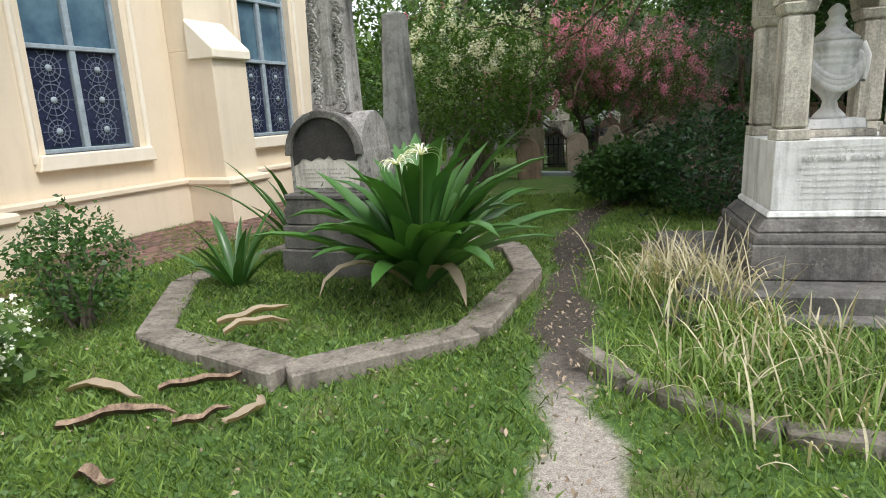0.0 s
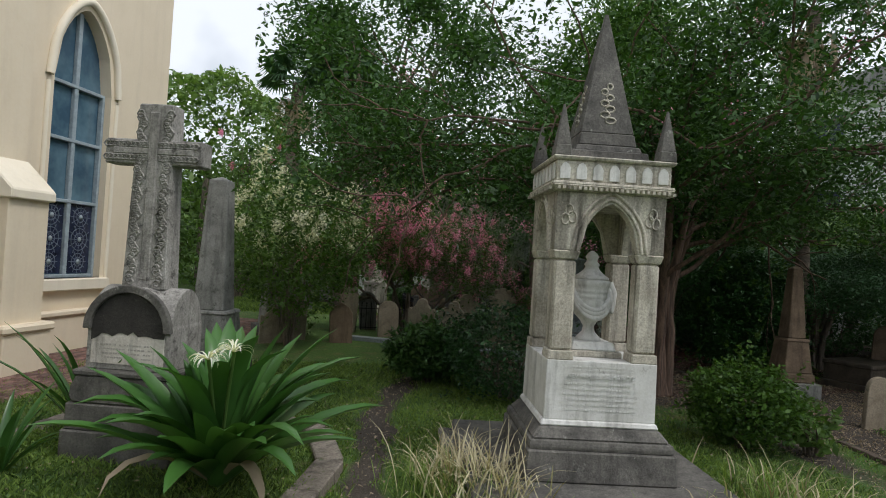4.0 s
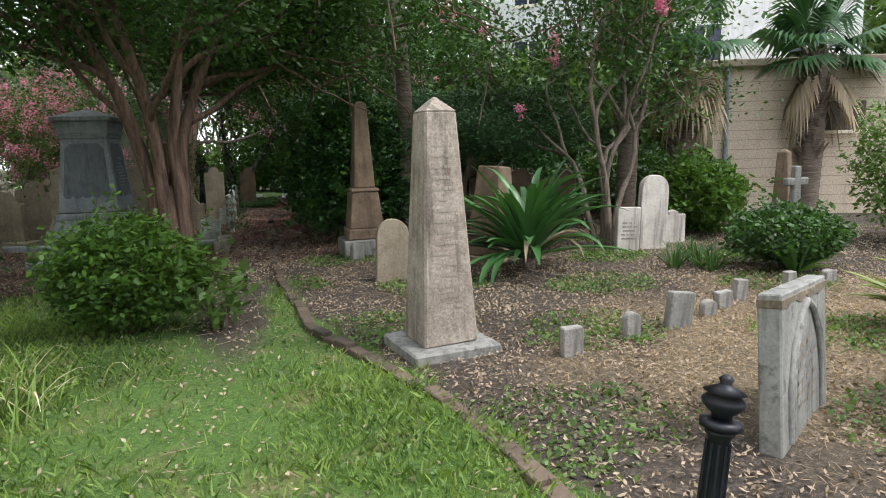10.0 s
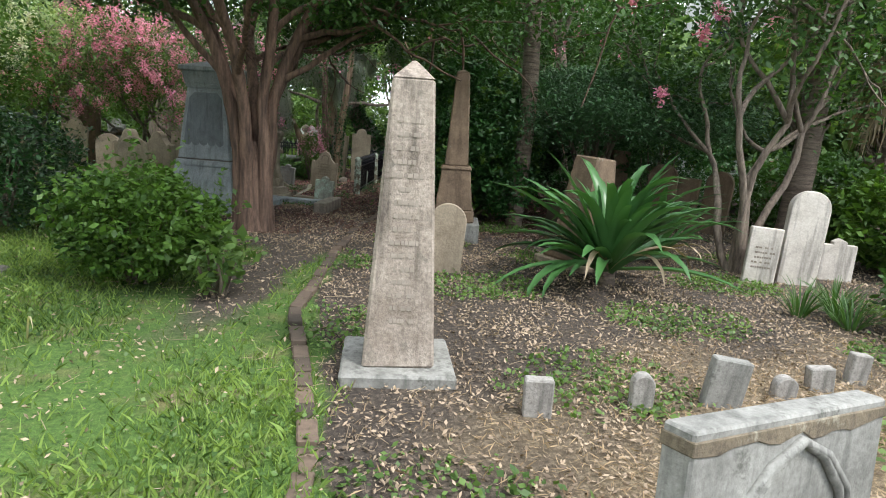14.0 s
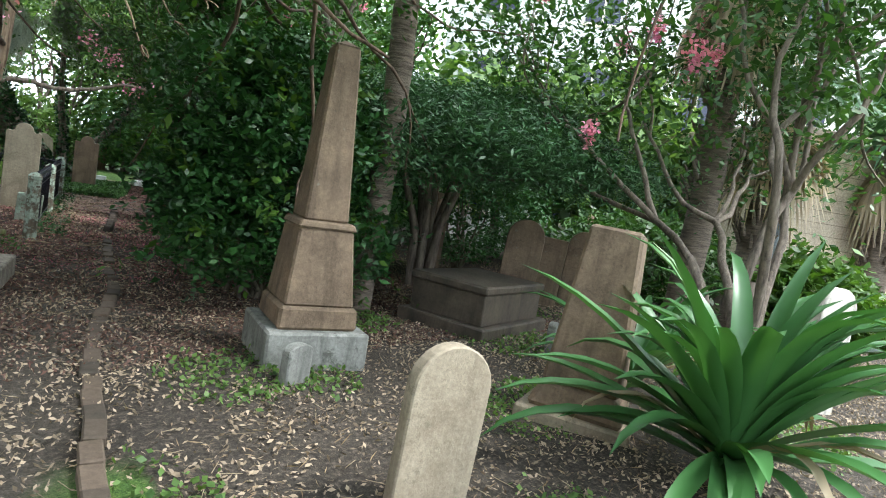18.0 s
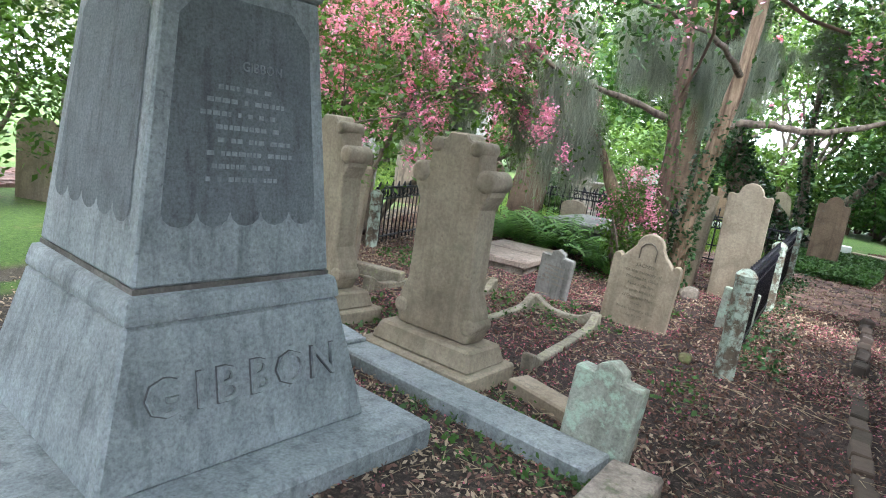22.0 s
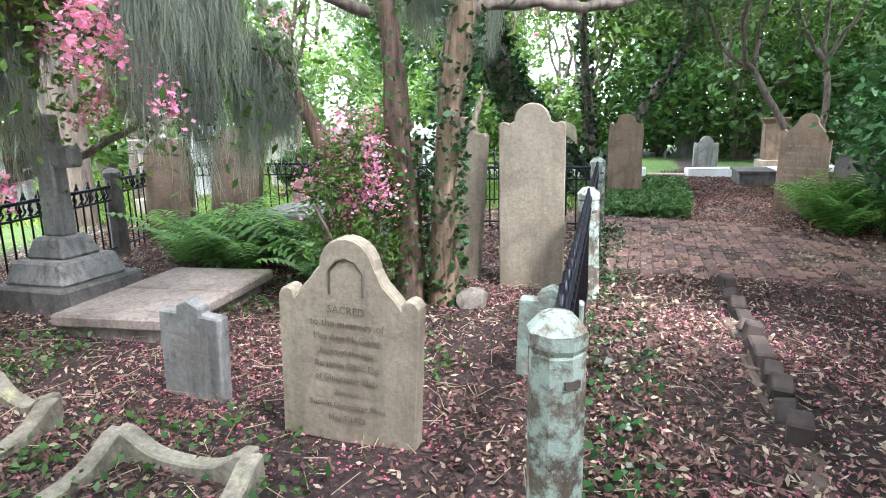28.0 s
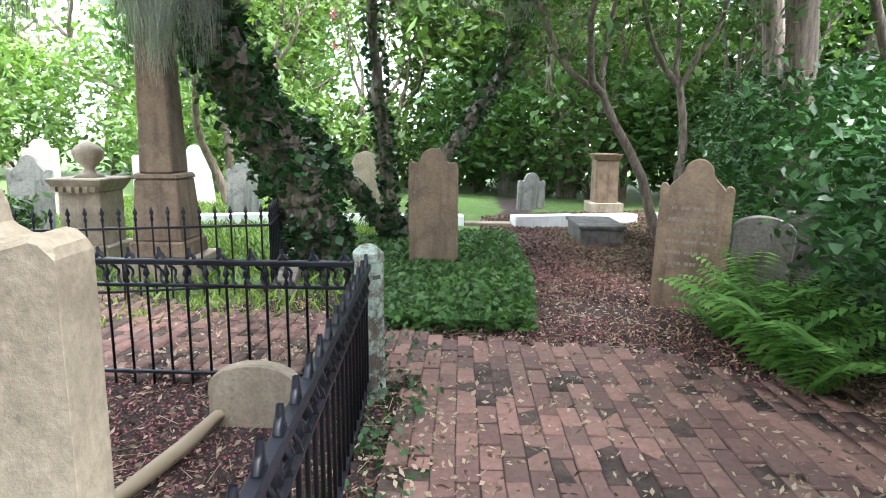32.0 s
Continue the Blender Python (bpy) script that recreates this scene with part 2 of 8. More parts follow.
M_LF_PALE = leafmat("pale_green_leaves", (0.10, 0.18, 0.06), (0.32, 0.42, 0.2), 0.5, 0.45)
M_LF_BUSH = leafmat("mid_green_bush_leaves", (0.02, 0.062, 0.01), (0.105, 0.21, 0.03), 0.5, 0.35)


def brickmat(name, light, dark):
    m, nt, b = mat_new(name)
    oi = nt.nodes.new("ShaderNodeObjectInfo").outputs["Random"]
    g = nt.nodes.new("ShaderNodeNewGeometry")
    co = g.outputs["Position"]
    n = noise_node(nt, co, 26, 6, 0.7)
    add = nt.nodes.new("ShaderNodeMath")
    add.operation = "ADD"
    nt.links.new(oi, add.inputs[0])
    nt.links.new(g.outputs["Random Per Island"], add.inputs[1])
    fr = nt.nodes.new("ShaderNodeMath")
    fr.operation = "FRACT"
    nt.links.new(add.outputs[0], fr.inputs[0])
    c = ramp(nt, fr.outputs[0], [(0.0, dark), (0.5, tuple((p + q) / 2 for p, q in zip(light, dark))), (1.0, light)])
    c = mixc(nt, 0.45, c, ramp(nt, n, [(0.3, (0.22, 0.2, 0.18)), (0.7, (0.75, 0.73, 0.7))]), "OVERLAY")
    dirt = ramp(nt, noise_node(nt, co, 2.2, 5), [(0.45, (0, 0, 0)), (0.72, (0.55,) * 3)])
    c = mixc(nt, dirt, c, (0.13, 0.095, 0.075))
    nt.links.new(c, b.inputs["Base Color"])
    b.inputs["Roughness"].default_value = 0.85
    bump(nt, b, n, 0.5, 0.006)
    return m


M_BRICK = brickmat("worn_brick", (0.29, 0.165, 0.14), (0.11, 0.064, 0.058))

# ---------------------------------------------------------------- mesh helpers
rng = np.random.default_rng(7)


def set_mat(ob, material):
    ob.data.materials.append(material)
    return ob


def part(name, bm, material, parent=None, label=""):
    """Links a bmesh as one mesh object under a thing or a part."""
    me = bpy.data.meshes.new(name)
    bm.to_mesh(me)
    bm.free()
    me.materials.append(material)
    ob = new(name, me)
    ob.parent = parent
    if label:
        ob["label"] = label
    return ob


def pmesh(name, v, f, material, parent=None, label="", smooth=False):
    """Links vertices and faces (numpy) as one mesh object."""
    me = bpy.data.meshes.new(name)
    v = np.asarray(v, np.float32).reshape(-1, 3)
    f = np.asarray(f, np.int32)
    me.vertices.add(len(v))
    me.vertices.foreach_set("co", v.ravel())
    k = f.shape[1]
    me.loops.add(f.size)
    me.loops.foreach_set("vertex_index", f.ravel())
    me.polygons.add(len(f))
    me.polygons.foreach_set("loop_start", np.arange(0, f.size, k, dtype=np.int32))
    if smooth:
        me.polygons.foreach_set("use_smooth", np.ones(len(f), bool))
    me.update(calc_edges=True)
    me.materials.append(material)
    ob = new(name, me)
    ob.parent = parent
    if label:
        ob["label"] = label
    return ob


def thing(name, label, category, m=None, group="", kind=""):
    ob = new(name)
    ob.empty_display_size = 0.2
    tagged(ob, label, category, group, kind)
    if m is not None:
        ob.matrix_world = m
    return ob


def bevel_all(bm, w, seg=1):
    if w > 0:
        bmesh.ops.bevel(bm, geom=bm.edges[:] + bm.verts[:], offset=w, segments=seg, affect="EDGES", profile=0.6)
    return bm


def fr(z0, a0, z1, a1, bev=0.01, cx=0.0, cy=0.0, bm=None, seg=1):
    """A frustum from (half x, half y) a0 at z0 to a1 at z1."""
    own = bmesh.new()
    vs = [own.verts.new((cx + sx * a[0], cy + sy * a[1], z)) for z, a in ((z0, a0), (z1, a1)) for sx, sy in ((-1, -1), (1, -1), (1, 1), (-1, 1))]
    for q in ((3, 2, 1, 0), (4, 5, 6, 7), (0, 1, 5, 4), (1, 2, 6, 5), (2, 3, 7, 6), (3, 0, 4, 7)):
        own.faces.new([vs[i] for i in q])
    bevel_all(own, bev, seg)
    return merge(bm, own)


def merge(bm, own):
    if bm is None:
        return own
    me = bpy.data.meshes.new("tmp")
    own.to_mesh(me)
    own.free()
    bm.from_mesh(me)
    bpy.data.meshes.remove(me)
    return bm


def box(x0, x1, y0, y1, z0, z1, bev=0.01, bm=None):
    return fr(z0, ((x1 - x0) / 2, (y1 - y0) / 2), z1, ((x1 - x0) / 2, (y1 - y0) / 2), bev, (x0 + x1) / 2, (y0 + y1) / 2, bm)


def prism(outline, y0, y1, bev=0.008, bm=None):
    """Outline in x, z, drawn out along y from y0 to y1."""
    own = bmesh.new()
    a = [own.verts.new((x, y0, z)) for x, z in outline]
    b = [own.verts.new((x, y1, z)) for x, z in outline]
    n = len(outline)
    own.faces.new(a)
    own.faces.new(b[::-1])
    for i in range(n):
        own.faces.new((a[i], b[i], b[(i + 1) % n], a[(i + 1) % n]))
    bmesh.ops.recalc_face_normals(own, faces=own.faces[:])
    if bev > 0:
        ed = [e for e in own.edges if len(e.link_faces) == 2 and e.calc_face_angle(0) > 0.6]
        bmesh.ops.bevel(own, geom=ed, offset=bev, segments=1, affect="EDGES")
    return merge(bm, own)


def lathe(profile, sides=20, bm=None, cx=0.0, cy=0.0):
    """Profile of (radius, z) turned about z."""
    own = bmesh.new()
    rings = []
    for r, z in profile:
        rings.append([own.verts.new((cx + r * math.cos(2 * math.pi * i / sides), cy + r * math.sin(2 * math.pi * i / sides), z)) for i in range(sides)])
    for a, b in zip(rings, rings[1:]):
        for i in range(sides):
            own.faces.new((a[i], a[(i + 1) % sides], b[(i + 1) % sides], b[i]))
    own.faces.new(rings[0][::-1])
    own.faces.new(rings[-1])
    for f in own.faces:
        f.smooth = True
    return merge(bm, own)


def tube_np(pts, rad, sides=7):
    """Vertices and quads of a bent tube."""
    pts = np.asarray(pts, float)
    rad = np.broadcast_to(np.asarray(rad, float), (len(pts),))
    tan = np.gradient(pts, axis=0)
    tan /= np.linalg.norm(tan, axis=1, keepdims=True) + 1e-9
    ref = np.array([0.31, 0.77, 0.55])
    u = np.cross(tan, ref)
    u /= np.linalg.norm(u, axis=1, keepdims=True) + 1e-9
    w = np.cross(tan, u)
    ang = np.linspace(0, 2 * np.pi, sides, endpoint=False)
    v = pts[:, None] + rad[:, None, None] * (np.cos(ang)[None, :, None] * u[:, None] + np.sin(ang)[None, :, None] * w[:, None])
    n = len(pts)
    i = np.arange(n - 1)[:, None] * sides
    j = np.arange(sides)[None]
    k = (np.arange(sides)[None] + 1) % sides
    f = np.stack([i + j, i + k, i + sides + k, i + sides + j], -1).reshape(-1, 4)
    return v.reshape(-1, 3), f


def joined(chunks):
    """Joins (vertices, faces) pairs into one."""
    vs, fs, n = [], [], 0
    for v, f in chunks:
        vs.append(v)
        fs.append(np.asarray(f) + n)
        n += len(v)
    return np.concatenate(vs), np.concatenate(fs)


def leaf_cloud(c, size, r, aspect=0.5, droop=0.25, var=0.35):
    """One folded four-sided leaf at each centre; r: random generator."""
    n = len(c)
    ax = r.normal(size=(n, 3))
    ax[:, 2] = ax[:, 2] * 0.5 - droop
    ax /= np.linalg.norm(ax, axis=1, keepdims=True)
    sd = np.cross(ax, r.normal(size=(n, 3)) + (0, 0, 1.6))
    sd /= np.linalg.norm(sd, axis=1, keepdims=True) + 1e-9
    up = np.cross(sd, ax)
    s = (size * (1 + var * r.normal(size=n)).clip(0.4, 1.5))[:, None]
    base, tip = c - ax * s * 0.5, c + ax * s * 0.5 - np.array([0, 0, 0.12]) * s
    l = c + sd * s * aspect * 0.5 - up * s * 0.07
    q = c - sd * s * aspect * 0.5 - up * s * 0.07
    v = np.stack([base, l, tip, q], 1).reshape(-1, 3)
    i = np.arange(n)[:, None] * 4
    return v, i + np.array([[0, 1, 2, 3]])


def strap(base, az, lean, length, width, droop, r, seg=7, fold=0.25):
    """A bent strap leaf, folded along its middle."""
    t = np.linspace(0, 1, seg)
    d = np.array([math.cos(az), math.sin(az)])
    el = lean - droop * t * t
    st = length / (seg - 1)
    h = np.concatenate([[0], np.cumsum(np.cos(el[:-1]) * st)])
    z = np.concatenate([[0], np.cumsum(np.sin(el[:-1]) * st)])
    mid = np.stack([base[0] + d[0] * h, base[1] + d[1] * h, base[2] + z], 1)
    wv = width * np.sin(np.pi * (0.18 + 0.82 * t)) ** 0.7
    wv[-1] = 0.002
    side = np.array([-d[1], d[0], 0])
    nrm = np.stack([-np.sin(el) * d[0], -np.sin(el) * d[1], np.cos(el)], 1)
    a = mid + side * wv[:, None] * 0.5 + nrm * wv[:, None] * fold
    b = mid - side * wv[:, None] * 0.5 + nrm * wv[:, None] * fold
    v = np.concatenate([a, mid, b])
    i = np.arange(seg - 1)[:, None]
    f = np.concatenate([i + np.array([[0, seg, seg + 1, 1]]), i + np.array([[seg, 2 * seg, 2 * seg + 1, seg + 1]])])
    return v, f


def wob(bm, amp, scale=3.0):
    """Wear: pushes vertices by a low noise."""
    for v in bm.verts:
        v.co += Vector(noise.noise_vector(v.co * scale)) * amp
    return bm
# ---------------------------------------------------------------- ground
EDGE = [(7.1, -1.5), (7.2, 0.4), (7.5, 1.8), (7.56, 4.2), (8.1, 6.4), (8.57, 8.06), (9.18, 9.5), (9.9, 12.0), (10.7, 14.5), (11.0, 15.1)]
TRAIL = [(0.9, -1.5), (0.95, 1.5), (1.15, 3.0), (1.75, 5.2), (2.4, 7.3), (3.6, 9.6), (5.0, 13.5)]
TRAIL2 = [(4.8, -1.2), (5.9, 1.4), (6.9, 4.2), (7.6, 6.4), (8.2, 8.4), (8.9, 10.2), (9.7, 12.6), (10.6, 15.0), (11.6, 16.8), (12.45, 17.9), (13.1, 19.4), (13.9, 21.6), (14.5, 23.6), (16.4, 28.0)]


def seg_dist(x, y, line):
    best = np.full(x.shape, 1e9)
    for (ax, ay), (bx, by) in zip(line, line[1:]):
        dx, dy = bx - ax, by - ay
        t = (((x - ax) * dx + (y - ay) * dy) / (dx * dx + dy * dy)).clip(0, 1)
        best = np.minimum(best, np.hypot(x - ax - t * dx, y - ay - t * dy))
    return best


def edge_x(y):
    return np.interp(y, [p[1] for p in EDGE], [p[0] for p in EDGE])


def soft(v, a, b):
    return ((v - a) / (b - a)).clip(0, 1)


def ground_z(x, y):
    """Gentle swells of the ground."""
    mound = 0.075 * soft(1 - np.hypot((x + 0.25) / 1.6, (y - 5.15) / 1.95), 0.0, 0.12)
    return mound + 0.02 * np.sin(x * 0.9 + 1.3) * np.cos(y * 0.7) + 0.012 * np.sin(2.3 * x + y * 1.7)


def masks(x, y):
    """How much trodden earth, leaf mulch and red petal litter covers the ground."""
    w = 0.05 * np.sin(3.1 * x + 1.7 * y) + 0.04 * np.sin(7.3 * y - 4.2 * x) + 0.03 * np.sin(13 * x + 9 * y)
    trail = np.maximum(1 - soft(seg_dist(x, y, TRAIL) + w, 0.05, 0.33), (1 - soft(seg_dist(x, y, TRAIL2) + w, 0.12, 0.5)) * (0.25 + 0.75 * soft(y, 3.0, 5.5)))
    bare = 1 - soft(np.hypot((x - 5.5 + 0.5 * (y - 1.3)) / 1.15, (y - 1.3) / 0.8) + 2 * w, 0.5, 1.15)
    trail = np.maximum(trail, bare)
    mulch = np.maximum(soft(x - edge_x(y) + w, 0.0, 0.25), soft(y + 0.35 * x - 8.6 + w, 0, 1.3) * soft(x - 4.2 + w, 0.0, 0.8))
    mulch = np.maximum(mulch, soft(y - 14.0, 0, 1) * soft(x - 5.0, 0, 1))
    mulch *= 1 - soft(y - 19.3 + w, 0, 0.5) * (1 - soft(np.abs(x - 12.5 - (y - 20) * 0.5), 0, 1.2) * 0)
    lush = soft(-x + 6.0 - 0.2 * y, 0, 1)
    red = soft(y - 9.0 + w * 2, 0, 3.0) * soft(x - 5.5, 0, 1)
    sandy = np.maximum(0.85 * soft(3.3 - y + 4 * w, 0, 0.9) * soft(3.0 - x, 0, 1), bare)
    sandy = np.maximum(sandy, (1 - soft(np.hypot((x - 10.8) / 2.9, (y - 1.2) / 2.0) + 2 * w, 0.45, 1.1)) * soft(x - edge_x(y), 0, 0.6))
    return trail, mulch, red, sandy


def axis(lo, hi, step, far):
    inner = np.arange(lo, hi + 1e-6, step)
    out = np.array([1.5, 4, 9, 18, 35, 80, 200, 600, far])
    return np.concatenate([lo - out[::-1], inner, hi + out])


gx, gy = axis(-7, 17, 0.12, 1500), axis(-4, 27, 0.12, 1500)
X, Y = np.meshgrid(gx, gy)
Z = ground_z(X, Y)
tr_, mu_, rd_, sn_ = masks(X, Y)
Z = Z - 0.025 * tr_
nx, ny = len(gx), len(gy)
idx = np.arange(nx * ny).reshape(ny, nx)
quads = np.stack([idx[:-1, :-1], idx[:-1, 1:], idx[1:, 1:], idx[1:, :-1]], -1).reshape(-1, 4)


def groundmat():
    m, nt, b = mat_new("churchyard_ground")
    at = nt.nodes.new("ShaderNodeVertexColor")
    at.layer_name = "cover"
    sp = nt.nodes.new("ShaderNodeSeparateColor")
    nt.links.new(at.outputs[0], sp.inputs[0])
    co = nt.nodes.new("ShaderNodeNewGeometry").outputs["Position"]
    f1, f2, f3 = noise_node(nt, co, 30, 8, 0.8), noise_node(nt, co, 2.4, 5, 0.6), noise_node(nt, co, 110, 4, 0.8)
    grass = ramp(nt, f1, [(0.32, (0.02, 0.05, 0.009)), (0.52, (0.075, 0.15, 0.025)), (0.72, (0.17, 0.23, 0.06))])
    dryg = ramp(nt, f1, [(0.3, (0.10, 0.085, 0.035)), (0.7, (0.26, 0.22, 0.10))])
    grass = mixc(nt, ramp(nt, f2, [(0.52, (0, 0, 0)), (0.72, (0.75,) * 3)]), grass, dryg)
    earth = ramp(nt, f1, [(0.3, (0.03, 0.024, 0.019)), (0.55, (0.085, 0.07, 0.056)), (0.78, (0.21, 0.18, 0.15))])
    sand = ramp(nt, f1, [(0.25, (0.22, 0.185, 0.155)), (0.5, (0.44, 0.39, 0.34)), (0.75, (0.6, 0.56, 0.5))])
    earth = mixc(nt, at.outputs["Alpha"], earth, sand)
    mulch = ramp(nt, f1, [(0.3, (0.012, 0.009, 0.007)), (0.5, (0.047, 0.037, 0.029)), (0.72, (0.19, 0.152, 0.12))])
    dry = ramp(nt, f1, [(0.3, (0.05, 0.037, 0.022)), (0.5, (0.17, 0.13, 0.08)), (0.72, (0.42, 0.34, 0.22))])
    mulch = mixc(nt, at.outputs["Alpha"], mulch, dry)
    # red petal litter, darkened further to put the trees' shade into its colour
    red = ramp(nt, f1, [(0.3, (0.008, 0.0045, 0.004)), (0.5, (0.028, 0.0155, 0.0135)), (0.72, (0.125, 0.076, 0.066))])
    mul = mixc(nt, sp.outputs[2], mulch, red)
    edge = mixc(nt, 0.35, sp.outputs[1], f1, "OVERLAY")
    c = mixc(nt, ramp(nt, edge, [(0.35, (0, 0, 0)), (0.6, (1, 1, 1))]), grass, mul)
    e2 = mixc(nt, 0.4, sp.outputs[0], f1, "OVERLAY")
    er2 = mixc(nt, sp.outputs[2], earth, mixc(nt, 0.75, mulch, red))
    c = mixc(nt, ramp(nt, e2, [(0.35, (0, 0, 0)), (0.65, (1, 1, 1))]), c, er2)
    c = mixc(nt, 0.7, c, ramp(nt, f3, [(0.35, (0.18,) * 3), (0.65, (0.82,) * 3)]), "OVERLAY")
    nt.links.new(c, b.inputs["Base Color"])
    b.inputs["Roughness"].default_value = 0.95
    bump(nt, b, f1, 0.8, 0.02)
    return m


ground = pmesh("ground", np.stack([X, Y, Z], -1), quads, groundmat(), smooth=True)
tagged(ground, "grass, trodden earth and leaf mulch of a churchyard", "ground", kind="structure")
lay = ground.data.color_attributes.new("cover", "FLOAT_COLOR", "POINT")
cols = np.stack([tr_, mu_, rd_, sn_], -1).astype(np.float32)
lay.data.foreach_set("color", cols.ravel())

# ---------------------------------------------------------------- church
CH = pose(-3.0, 9.6, 0, 0, 0, 0)
ch_dir = math.atan2(11.85 - 6.97, -2.3 + 4.85)  # along the wall, away from the start
church = thing("church", "cream stucco church with buttresses and tall stained windows", "church")
church.matrix_world = pose(-4.6, 7.0, 0, 0, 0, math.degrees(ch_dir))
M_STUC = stone("cream_stucco", (0.78, 0.675, 0.52), (0.73, 0.625, 0.475), stain=0.1, streak=0.12, scale=0.5, grain=0.12)
M_TRIM = stone("pale_painted_trim", (0.86, 0.79, 0.66), (0.80, 0.72, 0.58), stain=0.1, streak=0.15, scale=0.6, grain=0.12)
M_GLASS, _nt, _b = mat_new("blue_protective_glazing")
_co = coords(_nt)
_n = noise_node(_nt, _co, 1.6, 4)
_nt.links.new(ramp(_nt, _n, [(0.35, (0.05, 0.10, 0.15)), (0.65, (0.13, 0.22, 0.28))]), _b.inputs["Base Color"])
_b.inputs["Roughness"].default_value = 0.12
M_LEAD = plain("dark_blue_leaded_glass", (0.022, 0.028, 0.06), 0.25, 0, 0.5, 8)
M_TRAC = plain("blue_grey_tracery", (0.13, 0.16, 0.22), 0.5)
M_WFRM = plain("grey_blue_window_frame", (0.30, 0.36, 0.40), 0.5)
# local axes: x along the wall, -y towards the yard, z up
WALLH = 9.5
WIN = [(-3.4, -2.0), (0.88, 2.28), (4.65, 6.05)]
BUT = [-0.62, 3.38]


def church_build():
    top, sill, spring = 6.4, 1.25, 4.6
    xs = [-9.0]
    for a, b in WIN:
        xs += [a, b]
    xs.append(7.3)
    for i in range(0, len(xs), 2):
        part("wall_panel", box(xs[i], xs[i + 1], 0, 0.5, 0, WALLH, 0.0), M_STUC, church)
    for a, b in WIN:
        part("wall_panel", box(a, b, 0, 0.5, 0, sill, 0.0), M_STUC, church)
        out = [(a, spring)]
        mid, half = (a + b) / 2, (b - a) / 2
        for k in range(1, 12):
            t = k / 12
            x = a + (b - a) * t
            u = abs(x - mid) / half
            z = spring + 1.35 * math.sqrt(max(0, 1 - u ** 1.6))
            out.append((x, z))
        out += [(b, spring), (b, WALLH), (a, WALLH)]
        part("arch_panel", prism(out, 0, 0.5, 0.0), M_STUC, church)
    bm = box(7.3, 7.8, 0, 9, 0, WALLH, 0.0)
    part("end_wall", bm, M_STUC, church)
    bm = prism([(-9, WALLH), (7.9, WALLH), (7.9, WALLH + 0.2), (-9, WALLH + 0.2)], -0.3, 9, 0.0)
    part("roof", bm, M_TRIM, church)
    for a, b in ((-9, BUT[0] - 0.42), (BUT[0] + 0.42, BUT[1] - 0.42), (BUT[1] + 0.42, 7.3)):
        part("plinth", prism([(a, 0), (b, 0), (b, 0.62), (a, 0.62)], -0.12, -0.002, 0.0), M_STUC, church)
        part("plinth_moulding", box(a, b, -0.17, -0.004, 0.62, 0.72, 0.025), M_STUC, church)
    for x in BUT:
        b = thing("buttress", "", "")
        b.parent = church
        for key in ("label", "category"):
            if key in b:
                del b[key]
        part("shaft", box(x - 0.36, x + 0.36, -0.85, -0.002, 0, 2.6, 0.01), M_STUC, b)
        part("upper_shaft", box(x - 0.36, x + 0.36, -0.42, -0.002, 2.6, WALLH, 0.01), M_STUC, b)
        bm = bmesh.new()
        own = [(-0.93, 2.46), (-0.93, 2.6), (-0.42, 3.06), (-0.42, 2.46)]
        vs0 = [bm.verts.new((x - 0.4, yy, zz)) for yy, zz in own]
        vs1 = [bm.verts.new((x + 0.4, yy, zz)) for yy, zz in own]
        bm.faces.new(vs0)
        bm.faces.new(vs1[::-1])
        for k in range(4):
            bm.faces.new((vs0[k], vs1[k], vs1[(k + 1) % 4], vs0[(k + 1) % 4]))
        bmesh.ops.recalc_face_normals(bm, faces=bm.faces[:])
        bevel_all(bm, 0.02)
        part("weathering_cap", bm, M_TRIM, b)
        part("base", box(x - 0.42, x + 0.42, -0.97, -0.003, 0, 0.6, 0.015), M_STUC, b)
        part("base_moulding", box(x - 0.46, x + 0.46, -1.02, -0.003, 0.6, 0.72, 0.03), M_STUC, b)
    for a, b in WIN:
        w = thing("window", "", "")
        w.parent = church
        for key in ("label", "category"):
            if key in w:
                del w[key]
        mid, half = (a + b) / 2, (b - a) / 2
        arch = [(a, sill), (b, sill), (b, spring)]
        for k in range(11, 0, -1):
            x = a + (b - a) * k / 12
            arch.append((x, spring + 1.35 * math.sqrt(max(0, 1 - (abs(x - mid) / half) ** 1.6))))
        arch.append((a, spring))
        part("glazing", prism(arch, 0.22, 0.24, 0.0), M_GLASS, w)
        part("sill", prism([(a - 0.18, sill - 0.2), (b + 0.18, sill - 0.2), (b + 0.12, sill), (a - 0.12, sill)], -0.12, 0.2, 0.015), M_TRIM, w)
        part("mullion", box(mid - 0.045, mid + 0.045, 0.14, 0.22, sill, spring + 1.3, 0.01), M_WFRM, w)
        for x0 in (a + 0.03, b - 0.03):
            part("frame_side", box(x0 - 0.03, x0 + 0.03, 0.12, 0.218, sill, spring, 0.01), M_WFRM, w)
        for z in (sill + 0.03, sill + 1.34, sill + 2.4, spring):
            part("frame_bar", box(a, b, 0.13, 0.216, z - 0.03, z + 0.03, 0.008), M_WFRM, w)
